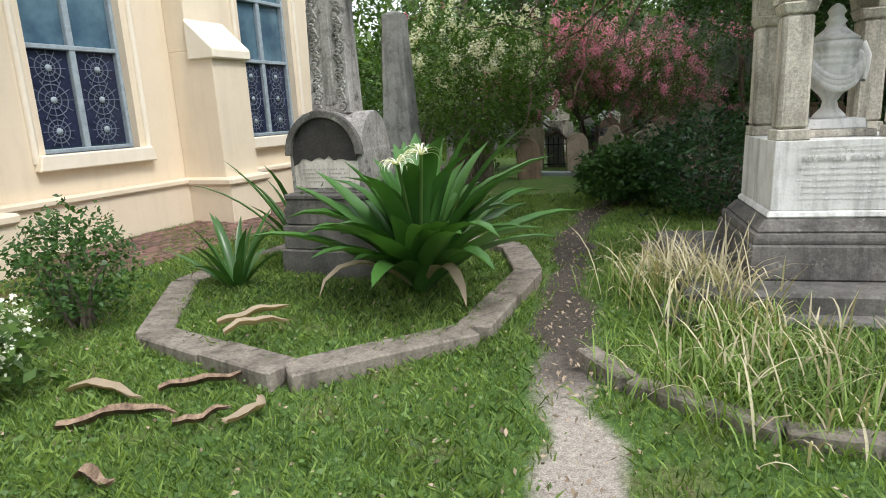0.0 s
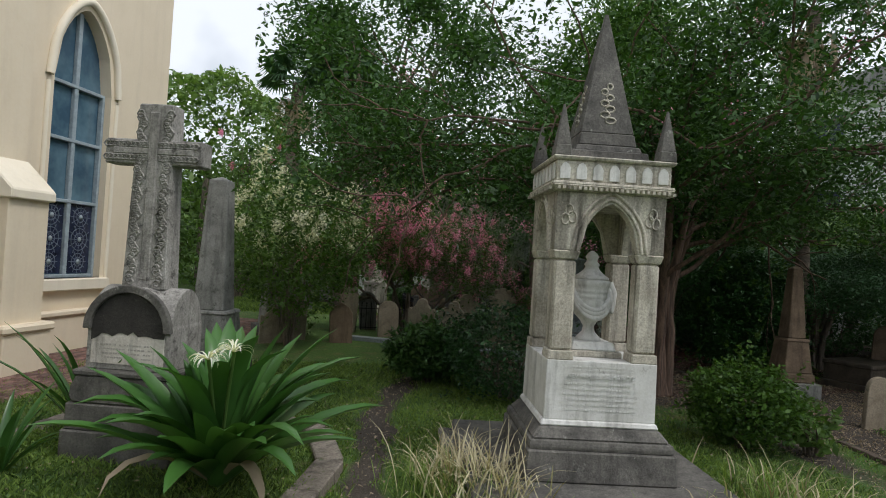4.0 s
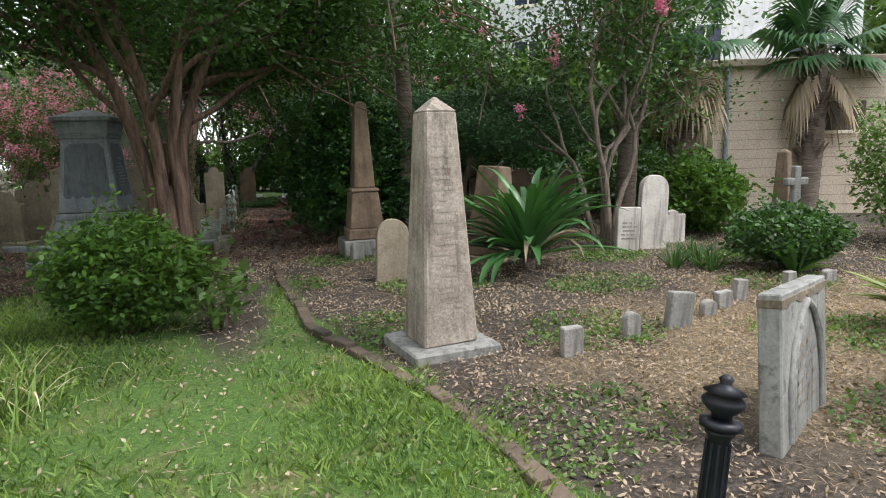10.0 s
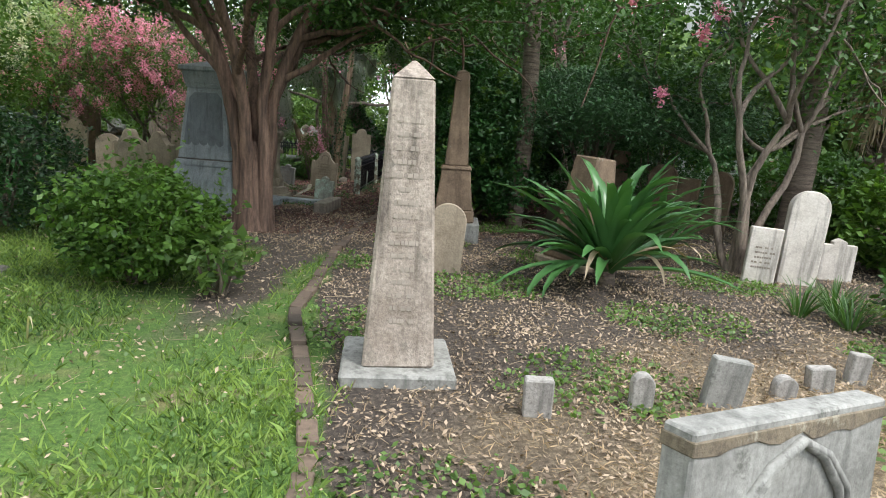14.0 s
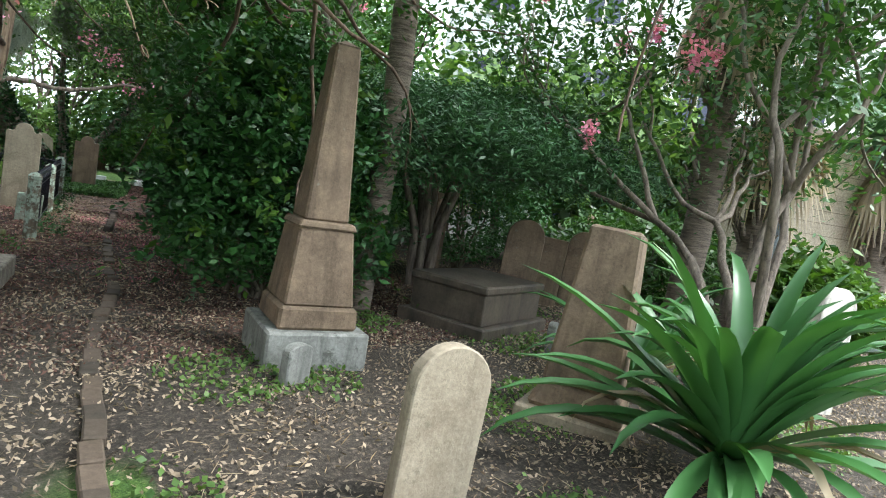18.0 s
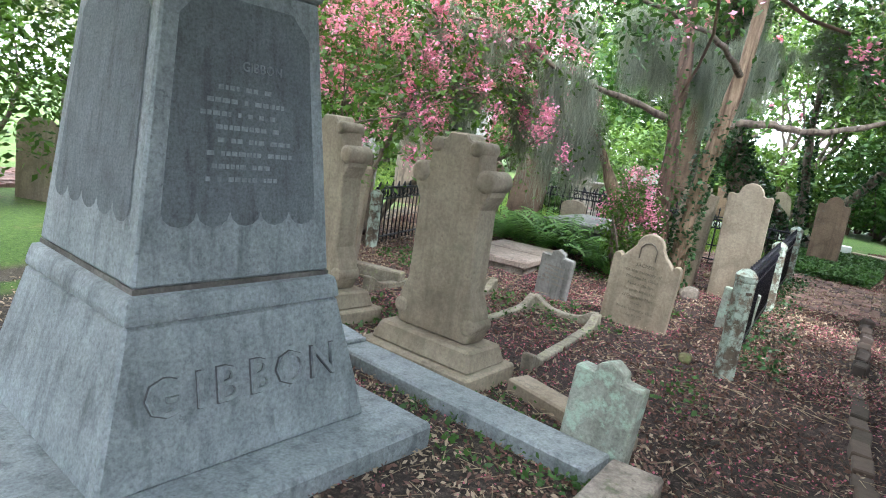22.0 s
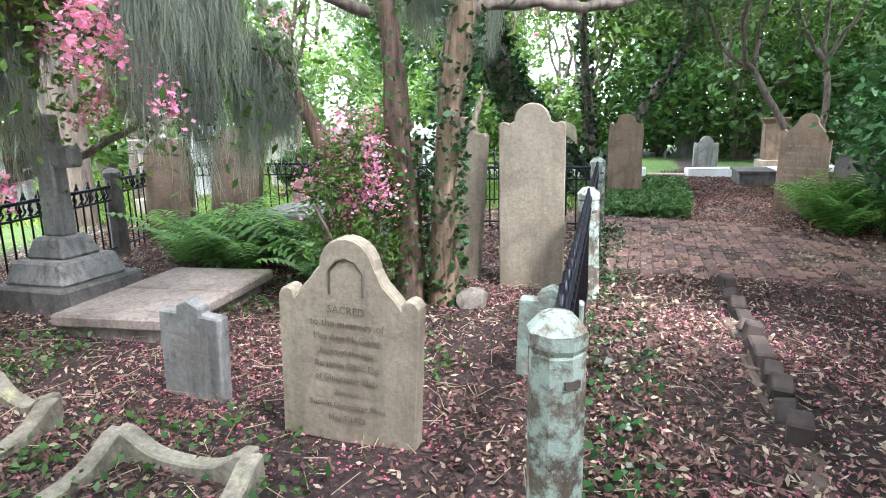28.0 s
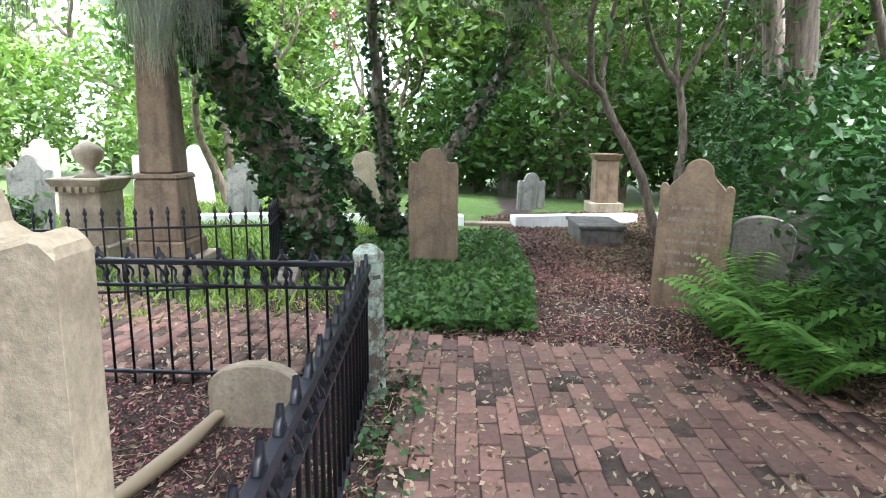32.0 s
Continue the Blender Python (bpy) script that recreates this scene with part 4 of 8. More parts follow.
def granite_monument():
    th = thing("granite_monument", "tall blue-grey granite family monument with carved name", "monument", pose(6.56, 9.92, 0, 0, 0, 66.5))
    th.scale = (0.92, 0.92, 0.96)
    part("foundation_slab", wob(box(-0.84, 0.84, -0.88, 0.84, -0.05, 0.13, 0.02), 0.006), M_GRAN, th)
    part("die_base", fr(0.13, (0.62, 0.62), 0.68, (0.485, 0.485), 0.012), M_GRAN, th)
    part("ledge", fr(0.68, (0.5, 0.5), 0.78, (0.475, 0.475), 0.03, seg=2), M_GRAN, th)
    part("dark_joint", fr(0.78, (0.445, 0.445), 0.8, (0.445, 0.445), 0.0), M_DARK, th)
    die = part("die", fr(0.8, (0.445, 0.445), 1.9, (0.335, 0.335), 0.01), M_GRAN, th)
    zs = lambda z: -(0.445 - 0.1 * (z - 0.8))
    for rz in (0, 90, 180, 270):
        o = []
        for k in range(5):
            cx = -0.28 + 0.14 * k
            o += [(cx + 0.068 * math.cos(math.radians(a)), 1.06 + 0.052 * math.sin(math.radians(a))) for a in range(180, 361, 30)]
        o += [(0.285, 1.74), (0.2, 1.83), (-0.2, 1.83), (-0.285, 1.74)]
        bm = bmesh.new()
        bm.faces.new([bm.verts.new((x, zs(z) - 0.004, z)) for x, z in o])
        bm.transform(Matrix.Rotation(radians(rz), 4, "Z"))
        part("sunk_panel", bm, M_GRANP, die, "darker pecked granite panel")
    tilt = 90 - math.degrees(math.atan(0.1))
    for k, (s, words) in enumerate(((0.05, "GIBBON"),)):
        lettering(words, s, (0.06, zs(1.6) - 0.007, 1.6), die, M_GRAN, (tilt, 0, 0), 0.003)
    b = bars(8, 0.44, 1.16, 1.54, 0, np.random.default_rng(5), M_GRAN, die, 0.5)
    v = np.zeros(len(b.data.vertices) * 3, np.float32)
    b.data.vertices.foreach_get("co", v)
    v = v.reshape(-1, 3)
    v[:, 1] = zs(v[:, 2]) - 0.007
    b.data.vertices.foreach_set("co", v.ravel())
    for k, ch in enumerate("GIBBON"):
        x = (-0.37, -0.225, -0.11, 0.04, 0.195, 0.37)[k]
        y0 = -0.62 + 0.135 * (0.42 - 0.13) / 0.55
        # larger, darker copy behind each letter paints its shade on the granite
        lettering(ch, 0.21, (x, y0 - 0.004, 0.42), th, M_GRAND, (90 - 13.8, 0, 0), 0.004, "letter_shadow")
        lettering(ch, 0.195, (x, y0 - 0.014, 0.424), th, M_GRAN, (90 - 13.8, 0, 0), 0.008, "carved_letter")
    bm = fr(1.9, (0.345, 0.345), 1.97, (0.365, 0.365), 0.012)
    fr(1.97, (0.37, 0.37), 2.16, (0.4, 0.4), 0.012, bm=bm)
    fr(2.16, (0.44, 0.44), 2.23, (0.44, 0.44), 0.01, bm=bm)
    fr(2.23, (0.43, 0.43), 2.35, (0.04, 0.04), 0.006, bm=bm)
    part("capstone", bm, M_GRAN, th)


# dark granite tone for the shade painted round the raised letters
M_GRAND = stone("painted_letter_shade", (0.10, 0.108, 0.112), (0.06, 0.066, 0.07))
M_GRANP = stone("pecked_granite", (0.15, 0.172, 0.185), (0.1, 0.115, 0.125), rough=0.9, scale=2)
granite_monument()

# scroll headstones along the granite kerb
SCROLL = None


def scroll_stone(x, y, rz, h, first=None):
    global SCROLL
    if SCROLL is not None:
        return copy_thing(SCROLL, pose(x, y, 0, 0, 0, rz))
    th = thing("scroll_headstone", "tan sandstone headstone with scrolled shoulders on a stepped plinth", "headstone", pose(x, y, 0, 0, 0, rz), "scroll headstones along the kerb")
    part("lower_plinth", wob(box(-0.42, 0.42, -0.25, 0.25, -0.04, 0.1, 0.012), 0.006), M_HSTAN, th)
    part("plinth", wob(fr(0.1, (0.38, 0.2), 0.22, (0.345, 0.16), 0.015), 0.006), M_HSTAN, th)
    a = 0.26
    o = [(-a, 0.22), (a, 0.22), (a + 0.035, 0.3), (a + 0.02, 0.4), (a - 0.03, 0.52), (a - 0.035, 1.01), (a + 0.01, 1.09)] + arc(a - 0.03, 1.17, 0.06, -40, 130, 6) + [(a - 0.08, 1.27)] + arc(0.135, 1.33, 0.045, -20, 110, 5) + [(0.085, 1.385), (0.06, 1.42)]
    left = [(-px, pz) for px, pz in o[2:]][::-1]
    part("slab", wob(prism(o + left, -0.085, 0.085, 0.01), 0.005), M_HSTAN, th)
    for s in (-1, 1):
        for cx, cz, rr in ((s * (a - 0.025), 1.17, 0.065), (s * 0.14, 1.34, 0.045), (s * (a - 0.005), 0.33, 0.05)):
            b = lathe([(0.001, -0.098), (rr * 0.6, -0.1), (rr, -0.09), (rr, 0.09), (rr * 0.6, 0.1), (0.001, 0.098)], 14)
            b.transform(Matrix.Translation((cx, 0, cz)) @ Matrix.Rotation(radians(90), 4, "X"))
            part("scroll", b, M_HSTAN, th)
    SCROLL = th
    return th


KD = math.degrees(math.atan2(11.15 - 10.36, 6.83 - 8.4)) # direction of the kerb row
scroll_stone(7.33, 11.3, -22, 1.5)
scroll_stone(6.25, 11.85, -26, 1.5)
for px, py, rz in ((5.35, 12.45, -30), (4.75, 12.95, -31)):
    headstone(px, py, rz, "bell", 0.62, 1.05, 0.17, M_HSTAN, "ochre sandstone headstone with a curved peaked top on a plinth", base=(0.85, 0.4, 0.18), group="twin peaked headstones")


def kerb(name, pts, w, z0, z1, mat, label, gap=0.012, closed=False, step=None):
    """Kerb stones laid along a line; each stone is a part."""
    th = thing(name, label, "kerb")
    if closed:
        pts = list(pts) + [pts[0]]
    for (ax, ay), (bx, by) in zip(pts, pts[1:]):
        L = math.hypot(bx - ax, by - ay)
        n = max(1, round(L / (step or 1.4)))
        for k in range(n):
            t = (k + 0.5) / n
            bm = wob(box(-L / n / 2 + gap / 2, L / n / 2 - gap / 2, -w / 2, w / 2, z0, z1, 0.012), 0.008)
            ob = part("kerb_stone", bm, mat, th)
            ob.matrix_world = pose(ax + (bx - ax) * t, ay + (by - ay) * t, float(stone_rng.normal() * 0.006), 0, 0, math.degrees(math.atan2(by - ay, bx - ax)))
    return th


kerb("granite_kerb", [(8.36, 10.42), (6.85, 11.12), (4.5, 12.6), (3.0, 13.6)], 0.24, -0.05, 0.1, M_GRAN, "blue-grey granite kerb round a family plot", step=1.6)
kerb("loose_kerb_block", [(8.15, 9.3), (8.5, 10.3)], 0.22, -0.02, 0.17, M_KERB, "grey stone kerb block beside the path", step=1.5)
kerb("rear_kerb", [(8.5, 10.75), (7.85, 11.25)], 0.16, -0.03, 0.08, M_TAN, "short sunken sandstone kerb")
kerb("tomb_kerb", [(-1.57, 4.05), (-0.47, 3.2), (0.7, 3.68), (1.36, 5.1), (1.4, 6.1), (0.7, 7.0), (-1.0, 7.1), (-1.85, 5.5)], 0.26, -0.05, 0.1, M_KERB, "low weathered concrete kerb round the cross tomb", closed=True, step=0.9)
kerb("plot_kerb", [(1.35, 3.2), (1.46, 2.75), (1.95, 2.15), (2.9, 1.75), (3.9, 1.85), (4.6, 2.3), (5.1, 3.1), (5.35, 3.6)], 0.13, -0.05, 0.09, M_KERB, "thin concrete edging round the canopy tomb plot", step=0.7)
headstone(8.32, 10.62, -28, "notch", 0.34, 0.5, 0.09, M_MOSSY, "small broken slate marker covered with green lichen", 4)
M_INKS = plain("brown_cut_letters", (0.13, 0.11, 0.08), 0.9)
sac = headstone(8.55, 13.28, -20, "bell", 0.58, 0.81, 0.08, M_HSTAN, "grey-tan headstone with bell-shaped top and carved inscription", 3)
for k, (s, wds) in enumerate(((0.05, "SACRED"), (0.05, "to the memory of"), (0.044, "Mrs Ann M. Gibbs"), (0.04, "Relict of the late"), (0.04, "Benjamin Gibbs Esq"), (0.04, "of Gloucester Mass"), (0.036, "She was"), (0.038, "Born in Gloucester Mass"), (0.04, "May 9 1773"))):
    lettering(wds, s * 0.86, (0, -0.043, 0.56 - k * 0.056), sac, M_INKS, depth=0.001)
v, f = tube_np([(-0.07, -0.042, 0.62), (-0.07, -0.042, 0.71), (-0.04, -0.042, 0.75), (0, -0.042, 0.765), (0.04, -0.042, 0.75), (0.07, -0.042, 0.71), (0.07, -0.042, 0.62)], 0.007, 4)
pmesh("carved_arch", v, f, M_INK, sac)
headstone(7.78, 13.75, -22, "notch", 0.34, 0.47, 0.07, M_SLATE, "small dark slate headstone with a stepped top", 5, 3, rows=5)
headstone(9.67, 15.42, -16, "shoulder", 0.47, 1.33, 0.1, M_HSTAN, "tall tan headstone with a rounded crest and square shoulders", 0)
headstone(9.12, 15.78, -22, "shoulder", 0.4, 1.25, 0.1, M_HSTAN, "tall tan headstone standing behind the trunk", 4)
headstone(9.44, 13.75, -20, "notch", 0.3, 0.46, 0.07, M_MOSSY, "pale lichened headstone just inside the iron fence", 3, rows=4)
headstone(6.15, 17.7, -15, "round", 0.55, 1.12, 0.1, M_BROWN, "brown round-topped headstone among ferns", 3)
headstone(6.75, 17.95, -15, "low", 0.58, 1.2, 0.1, M_BROWN, "tall brown headstone with a shallow arched top", 8)
headstone(7.6, 18.1, -20, "low", 0.42, 0.62, 0.08, M_TAN, "low tan headstone with an arched top", 0)
headstone(9.12, 5.5, -16, "round", 0.38, 0.72, 0.08, M_TAN, "plain round-topped tan headstone in leaf mulch", 3)
headstone(9.42, 7.0, 10, "low", 0.2, 0.26, 0.08, M_SLATE, "tiny grey footstone in front of the obelisk", 2)
headstone(12.15, 6.9, 20, "low", 0.16, 0.3, 0.08, M_SLATE, "tiny grey footstone beside the chest tomb", 4)
# chest tomb
M_CHEST = stone("dark_brown_tomb_stone", (0.115, 0.092, 0.07), (0.035, 0.03, 0.026), lichen=(0.2, 0.19, 0.15), lich_amt=-0.05, rough=0.5, grain=0.6)
chest = thing("chest_tomb", "low dark stone chest tomb littered with leaves", "tomb", pose(12.26, 7.95, 0, 0, 0, 9))
chest.scale = (0.88, 0.9, 0.95)
part("base", wob(box(-0.78, 0.78, -0.58, 0.58, -0.04, 0.13, 0.015), 0.008), M_CHEST, chest)
part("body", wob(box(-0.68, 0.68, -0.48, 0.48, 0.13, 0.45, 0.01), 0.006), M_CHEST, chest)
part("lid", wob(box(-0.71, 0.71, -0.51, 0.51, 0.45, 0.54, 0.02), 0.01), M_CHEST, chest)
for x, y, rz, w, h, kd in ((13.9, 8.7, -50, 0.5, 1.15, "round"), (14.3, 8.5, -60, 0.36, 0.95, "flat"), (14.75, 8.3, -55, 0.45, 1.1, "round"), (17.1, 9.6, 28, 0.5, 1.35, "round"), (14.2, 10.6, 20, 0.5, 1.3, "flat")):
    headstone(x, y, rz, kd, w, h, 0.1, M_BROWN, "brown headstone in deep shade under the evergreen", 3, group="headstones under the evergreen")
# white stones in the clearing
headstone(12.72, 5.0, -25, "flat", 0.34, 0.64, 0.08, M_PALE, "square white marble headstone", 2, rows=5)
headstone(13.2, 4.95, -25, "round", 0.42, 1.08, 0.12, M_PALE, "white round-topped marble headstone with streaks", 2)
headstone(14.05, 5.2, -25, "notch", 0.4, 0.5, 0.1, M_PALE, "low white headstone with notched shoulders", 0)
# small markers
for x, y, w, h, kd, m, ln in ((8.74, 2.24, 0.2, 0.24, "flat", M_CROSS, 0), (9.37, 2.22, 0.16, 0.25, "round", M_CROSS, 0), (9.86, 2.17, 0.28, 0.36, "flat", M_SLATE, 8), (10.36, 2.22, 0.17, 0.18, "round", M_CROSS, 6), (10.74, 2.3, 0.2, 0.19, "flat", M_CROSS, -4), (11.13, 2.39, 0.16, 0.24, "flat", M_CROSS, 6), (11.85, 2.28, 0.14, 0.24, "flat", M_CROSS, 0), (12.5, 2.2, 0.18, 0.18, "low", M_CROSS, 0)):
    headstone(x, y, -18, kd, w * 0.78, h * 0.82, 0.085, m, "small weathered marble grave marker in dry grass", ln, group="small grave markers")
# three headstones by the lamp post
g1 = headstone(8.78, 0.7, 14, "flat", 0.98, 0.73, 0.1, M_SLATE, "wide grey slate headstone with a carved pointed arch", 4, -4)
for off in (0.36, 0.31):
    pts = [(-off, -0.055, 0.05), (-off, -0.055, 0.3), (-off * 0.8, -0.055, 0.49), (-off * 0.4, -0.055, 0.62), (0, -0.055, 0.68), (off * 0.4, -0.055, 0.62), (off * 0.8, -0.055, 0.49), (off, -0.055, 0.3), (off, -0.055, 0.05)]
    v, f = tube_np(pts, 0.018, 5)
    pmesh("carved_arch", v, f, M_SLATE, g1)
bars(6, 0.42, 0.15, 0.5, -0.056, stone_rng, M_INKG, g1)
M_BAND = stone("brown_weathered_crust", (0.2, 0.165, 0.115), (0.075, 0.06, 0.042), lichen=(0.36, 0.34, 0.27), lich_amt=0.3)
wr = np.random.default_rng(5)
jag = [(0.494 - 0.0549 * k, 0.675 + 0.03 * float(wr.random())) for k in range(19)]
part("weathered_top", prism([(-0.494, 0.735), (0.494, 0.735)] + jag, -0.054, 0.054, 0.003), M_BAND, g1, "brown weathered top edge")
headstone(9.35, 0.28, 12, "low", 0.42, 0.62, 0.09, M_SLATE, "small grey headstone with an arched top on a plinth", 4, -4, base=(0.6, 0.35, 0.1))
g2 = headstone(9.9, 0.07, 12, "flat", 0.52, 1.06, 0.11, M_SLATE, "grey slate headstone with white mineral crust over the inscription", 7, -3, rows=12, ink=M_INKW)
cr = np.random.default_rng(61)
for k in range(34):
    a, n = np.linspace(0, 2 * np.pi, 10)[:-1], 0.005 + 0.016 * cr.random() ** 2
    q = n * (0.6 + 0.7 * cr.random(9))
    cx, cz = 0.02 + 0.09 * float(cr.normal()), 0.72 + 0.1 * float(cr.normal())
    part("mineral_crust", prism([(cx + w * 1.3 * math.cos(t), cz + w * math.sin(t)) for w, t in zip(q, a)], -0.0605, -0.05, 0.001), M_WHITE, g2, "white mineral crust")
headstone(10.45, -0.1, 14, "peak", 0.45, 0.75, 0.1, M_CREAM, "pale headstone among variegated leaves", 8, rows=5)

# stones seen farther off
for x, y, rz, kd, w, h, m in ((5.0, 11.9, 0, "round", 0.5, 0.95, M_HSTAN), (5.75, 12.9, 0, "shoulder", 0.6, 1.2, M_HSTAN), (4.2, 13.8, 0, "round", 0.5, 0.9, M_TAN), (2.9, 12.9, 0, "gothic", 0.5, 0.9, M_BROWN), (1.9, 13.3, 0, "low", 0.55, 0.95, M_HSTAN), (3.3, 14.6, 0, "shoulder", 0.5, 1.15, M_HSTAN), (1.4, 12.9, 5, "bell", 0.5, 0.75, M_HSTAN), (4.1, 15.5, 5, "round", 0.45, 1.0, M_SLATE), (2.1, 15.8, 0, "flat", 0.5, 1.0, M_SLATE)):
    headstone(x, y, rz, kd, w, h, 0.1, m, "weathered old headstone standing in grass", float(stone_rng.normal() * 3), group="old headstones in the grass")
redslab = thing("stone_pillar", "narrow reddish-brown stone slab with a flat top", "headstone", pose(3.45, 15.3, 0, 0, 2, -10))
part("slab", wob(box(-0.19, 0.19, -0.14, 0.14, -0.03, 1.38, 0.012), 0.008), M_BROWN, redslab)
part("cap", box(-0.2, 0.2, -0.15, 0.15, 1.38, 1.42, 0.01), M_BROWN, redslab)
obelisk(0.25, 9.6, -20, 0.24, 3.05, 0.62, 0.06, M_SLATE, "tall plain grey granite obelisk near the church", (0.5, 0.2, M_DARK), (0.36, 0.3, 0.75))
obelisk(9.45, 20.9, -20, 0.165, 3.4, 0.7, 0.1, M_BROWN, "tall brown sandstone obelisk inside a railed plot", (0.36, 0.2, M_TAN), (0.24, 0.2, 0.75))
obelisk(16.0, 4.5, 10, 0.14, 1.4, 0.6, 0.06, M_BROWN, "small brown obelisk in front of the tan building", (0.25, 0.1, M_TAN))


def cross_stone(x, y, rz, s, mat, label):
    th = thing("stone_cross", label, "cross", pose(x, y, 0, 0, 0, rz))
    part("dark_plinth", wob(box(-0.42 * s, 0.42 * s, -0.42 * s, 0.42 * s, -0.03, 0.22 * s, 0.015), 0.006), M_DARK, th)
    part("base", wob(fr(0.22 * s, (0.34 * s, 0.34 * s), 0.42 * s, (0.28 * s, 0.28 * s), 0.02), 0.005), mat, th)
    part("pedestal", wob(fr(0.42 * s, (0.22 * s, 0.2 * s), 0.6 * s, (0.16 * s, 0.15 * s), 0.02), 0.005), mat, th)
    part("shaft", fr(0.6 * s, (0.11 * s, 0.08 * s), 1.62 * s, (0.085 * s, 0.07 * s), 0.015), mat, th)
    part("arm", box(-0.3 * s, 0.3 * s, -0.07 * s, 0.07 * s, 1.18 * s, 1.36 * s, 0.02), mat, th)


cross_stone(6.3, 15.4, -20, 0.82, M_SLATE, "grey stone cross on a stepped base by the fence")
cross_stone(15.6, 4.1, -20, 0.7, M_SLATE, "small weathered stone cross among shrubs")
M_KERBP = stone("pinkish_ledger_stone", (0.36, 0.30, 0.26), (0.18, 0.145, 0.12), lichen=(0.2, 0.2, 0.11), lich_amt=0.2)
led = thing("ledger_stone", "flat weathered ledger slab scattered with pink petals", "grave slab", pose(7.16, 15.12, 0, 0, 0, -14))
for k, (y0, y1) in enumerate(((-0.62, 0.0), (0.01, 0.62))):
    part("slab", wob(box(-0.42, 0.42, y0, y1, 0.06, 0.14, 0.015), 0.008), M_KERBP, led)
part("bed", wob(box(-0.38, 0.38, -0.58, 0.58, -0.03, 0.06, 0.0), 0.005), M_KERB, led)
tabt = thing("table_tomb", "grey table tomb slab behind the ferns", "tomb", pose(8.0, 17.0, 0, 0, 0, -20))
part("top", wob(box(-0.5, 0.5, -0.7, 0.7, 0.36, 0.45, 0.015), 0.008), M_SLATE, tabt)
part("body", wob(box(-0.42, 0.42, -0.6, 0.6, -0.03, 0.36, 0.01), 0.006), M_SLATE, tabt)


# scalloped grave kerbs
def grave_kerb(pts, label):
    th = thing("scalloped_kerb", label, "grave kerb", group="scalloped grave kerbs")
    for (ax, ay), (bx, by) in zip(pts, pts[1:]):
        L = math.hypot(bx - ax, by - ay)
        n = 24
        up = []
        for k in range(n + 1):
            t = k / n
            e = min(t, 1 - t) * L
            up.append((-L / 2 + L * t, 0.03 + 0.095 * math.exp(-(e / 0.12) ** 2) * (1 if e > 0.03 else 0.9)))
        o = [(-L / 2, -0.04), (L / 2, -0.04)] + up[::-1]
        ob = part("side", wob(prism(o, -0.038, 0.038, 0.008), 0.005), M_KERBT, th)
        ob.matrix_world = pose((ax + bx) / 2, (ay + by) / 2, 0, 0, 0, math.degrees(math.atan2(by - ay, bx - ax)))


M_KERBT = stone("lichened_tan_kerb", (0.31, 0.285, 0.22), (0.12, 0.105, 0.075), lichen=(0.30, 0.32, 0.16), lich_amt=0.3, world_co=True)
grave_kerb([(7.86, 11.55), (8.25, 12.97), (7.68, 13.2), (7.2, 11.85)], "scalloped sandstone grave kerb spotted with lichen")
grave_kerb([(6.92, 12.1), (7.26, 13.5), (6.8, 13.8), (6.3, 12.6)], "scalloped sandstone grave kerb spotted with moss")
kerb("side_kerb", [(5.0, 13.2), (6.5, 13.0)], 0.12, -0.03, 0.1, M_KERBT, "low lichened kerb of a small grave", step=0.8)
# ---------------------------------------------------------------- trees and shrubs
def limb(p0, d, length, r0, r1, r, seg=6, bend=0.18, up=0.1):
    """A wandering limb: points and radii."""
    pts, d = [np.array(p0, float)], np.array(d, float)
    for _ in range(seg):
        d = d + r.normal(size=3) * bend + np.array([0, 0, up])
        d /= np.linalg.norm(d)
        pts.append(pts[-1] + d * length / seg)
    return np.array(pts), np.linspace(r0, r1, seg + 1), d


def grow(p, d, length, rad, depth, r, tubes, tips, spread=0.55, up=0.1, kids=(2, 3), sides=7):
    pts, rr, d = limb(p, d, length, rad, rad * 0.62, r, up=up)
    tubes.append(tube_np(pts, rr, sides))
    tips.append(pts[-1])
    if depth > 0 and depth < 3:
        tips.append(pts[-3])
    if depth <= 0:
        return
    for _ in range(r.integers(kids[0], kids[1] + 1)):
        nd = d + r.normal(size=3) * spread
        nd /= np.linalg.norm(nd)
        grow(pts[-1], nd, length * (0.62 + 0.2 * r.random()), rad * 0.6, depth - 1, r, tubes, tips, spread, up, kids, max(4, sides - 1))


def crown_points(tips, n, sig, r, flat=0.7):
    t = np.asarray(tips)[r.integers(0, len(tips), n)]
    return t + r.normal(size=(n, 3)).clip(-1.9, 1.9) * np.array([sig, sig, sig * flat])


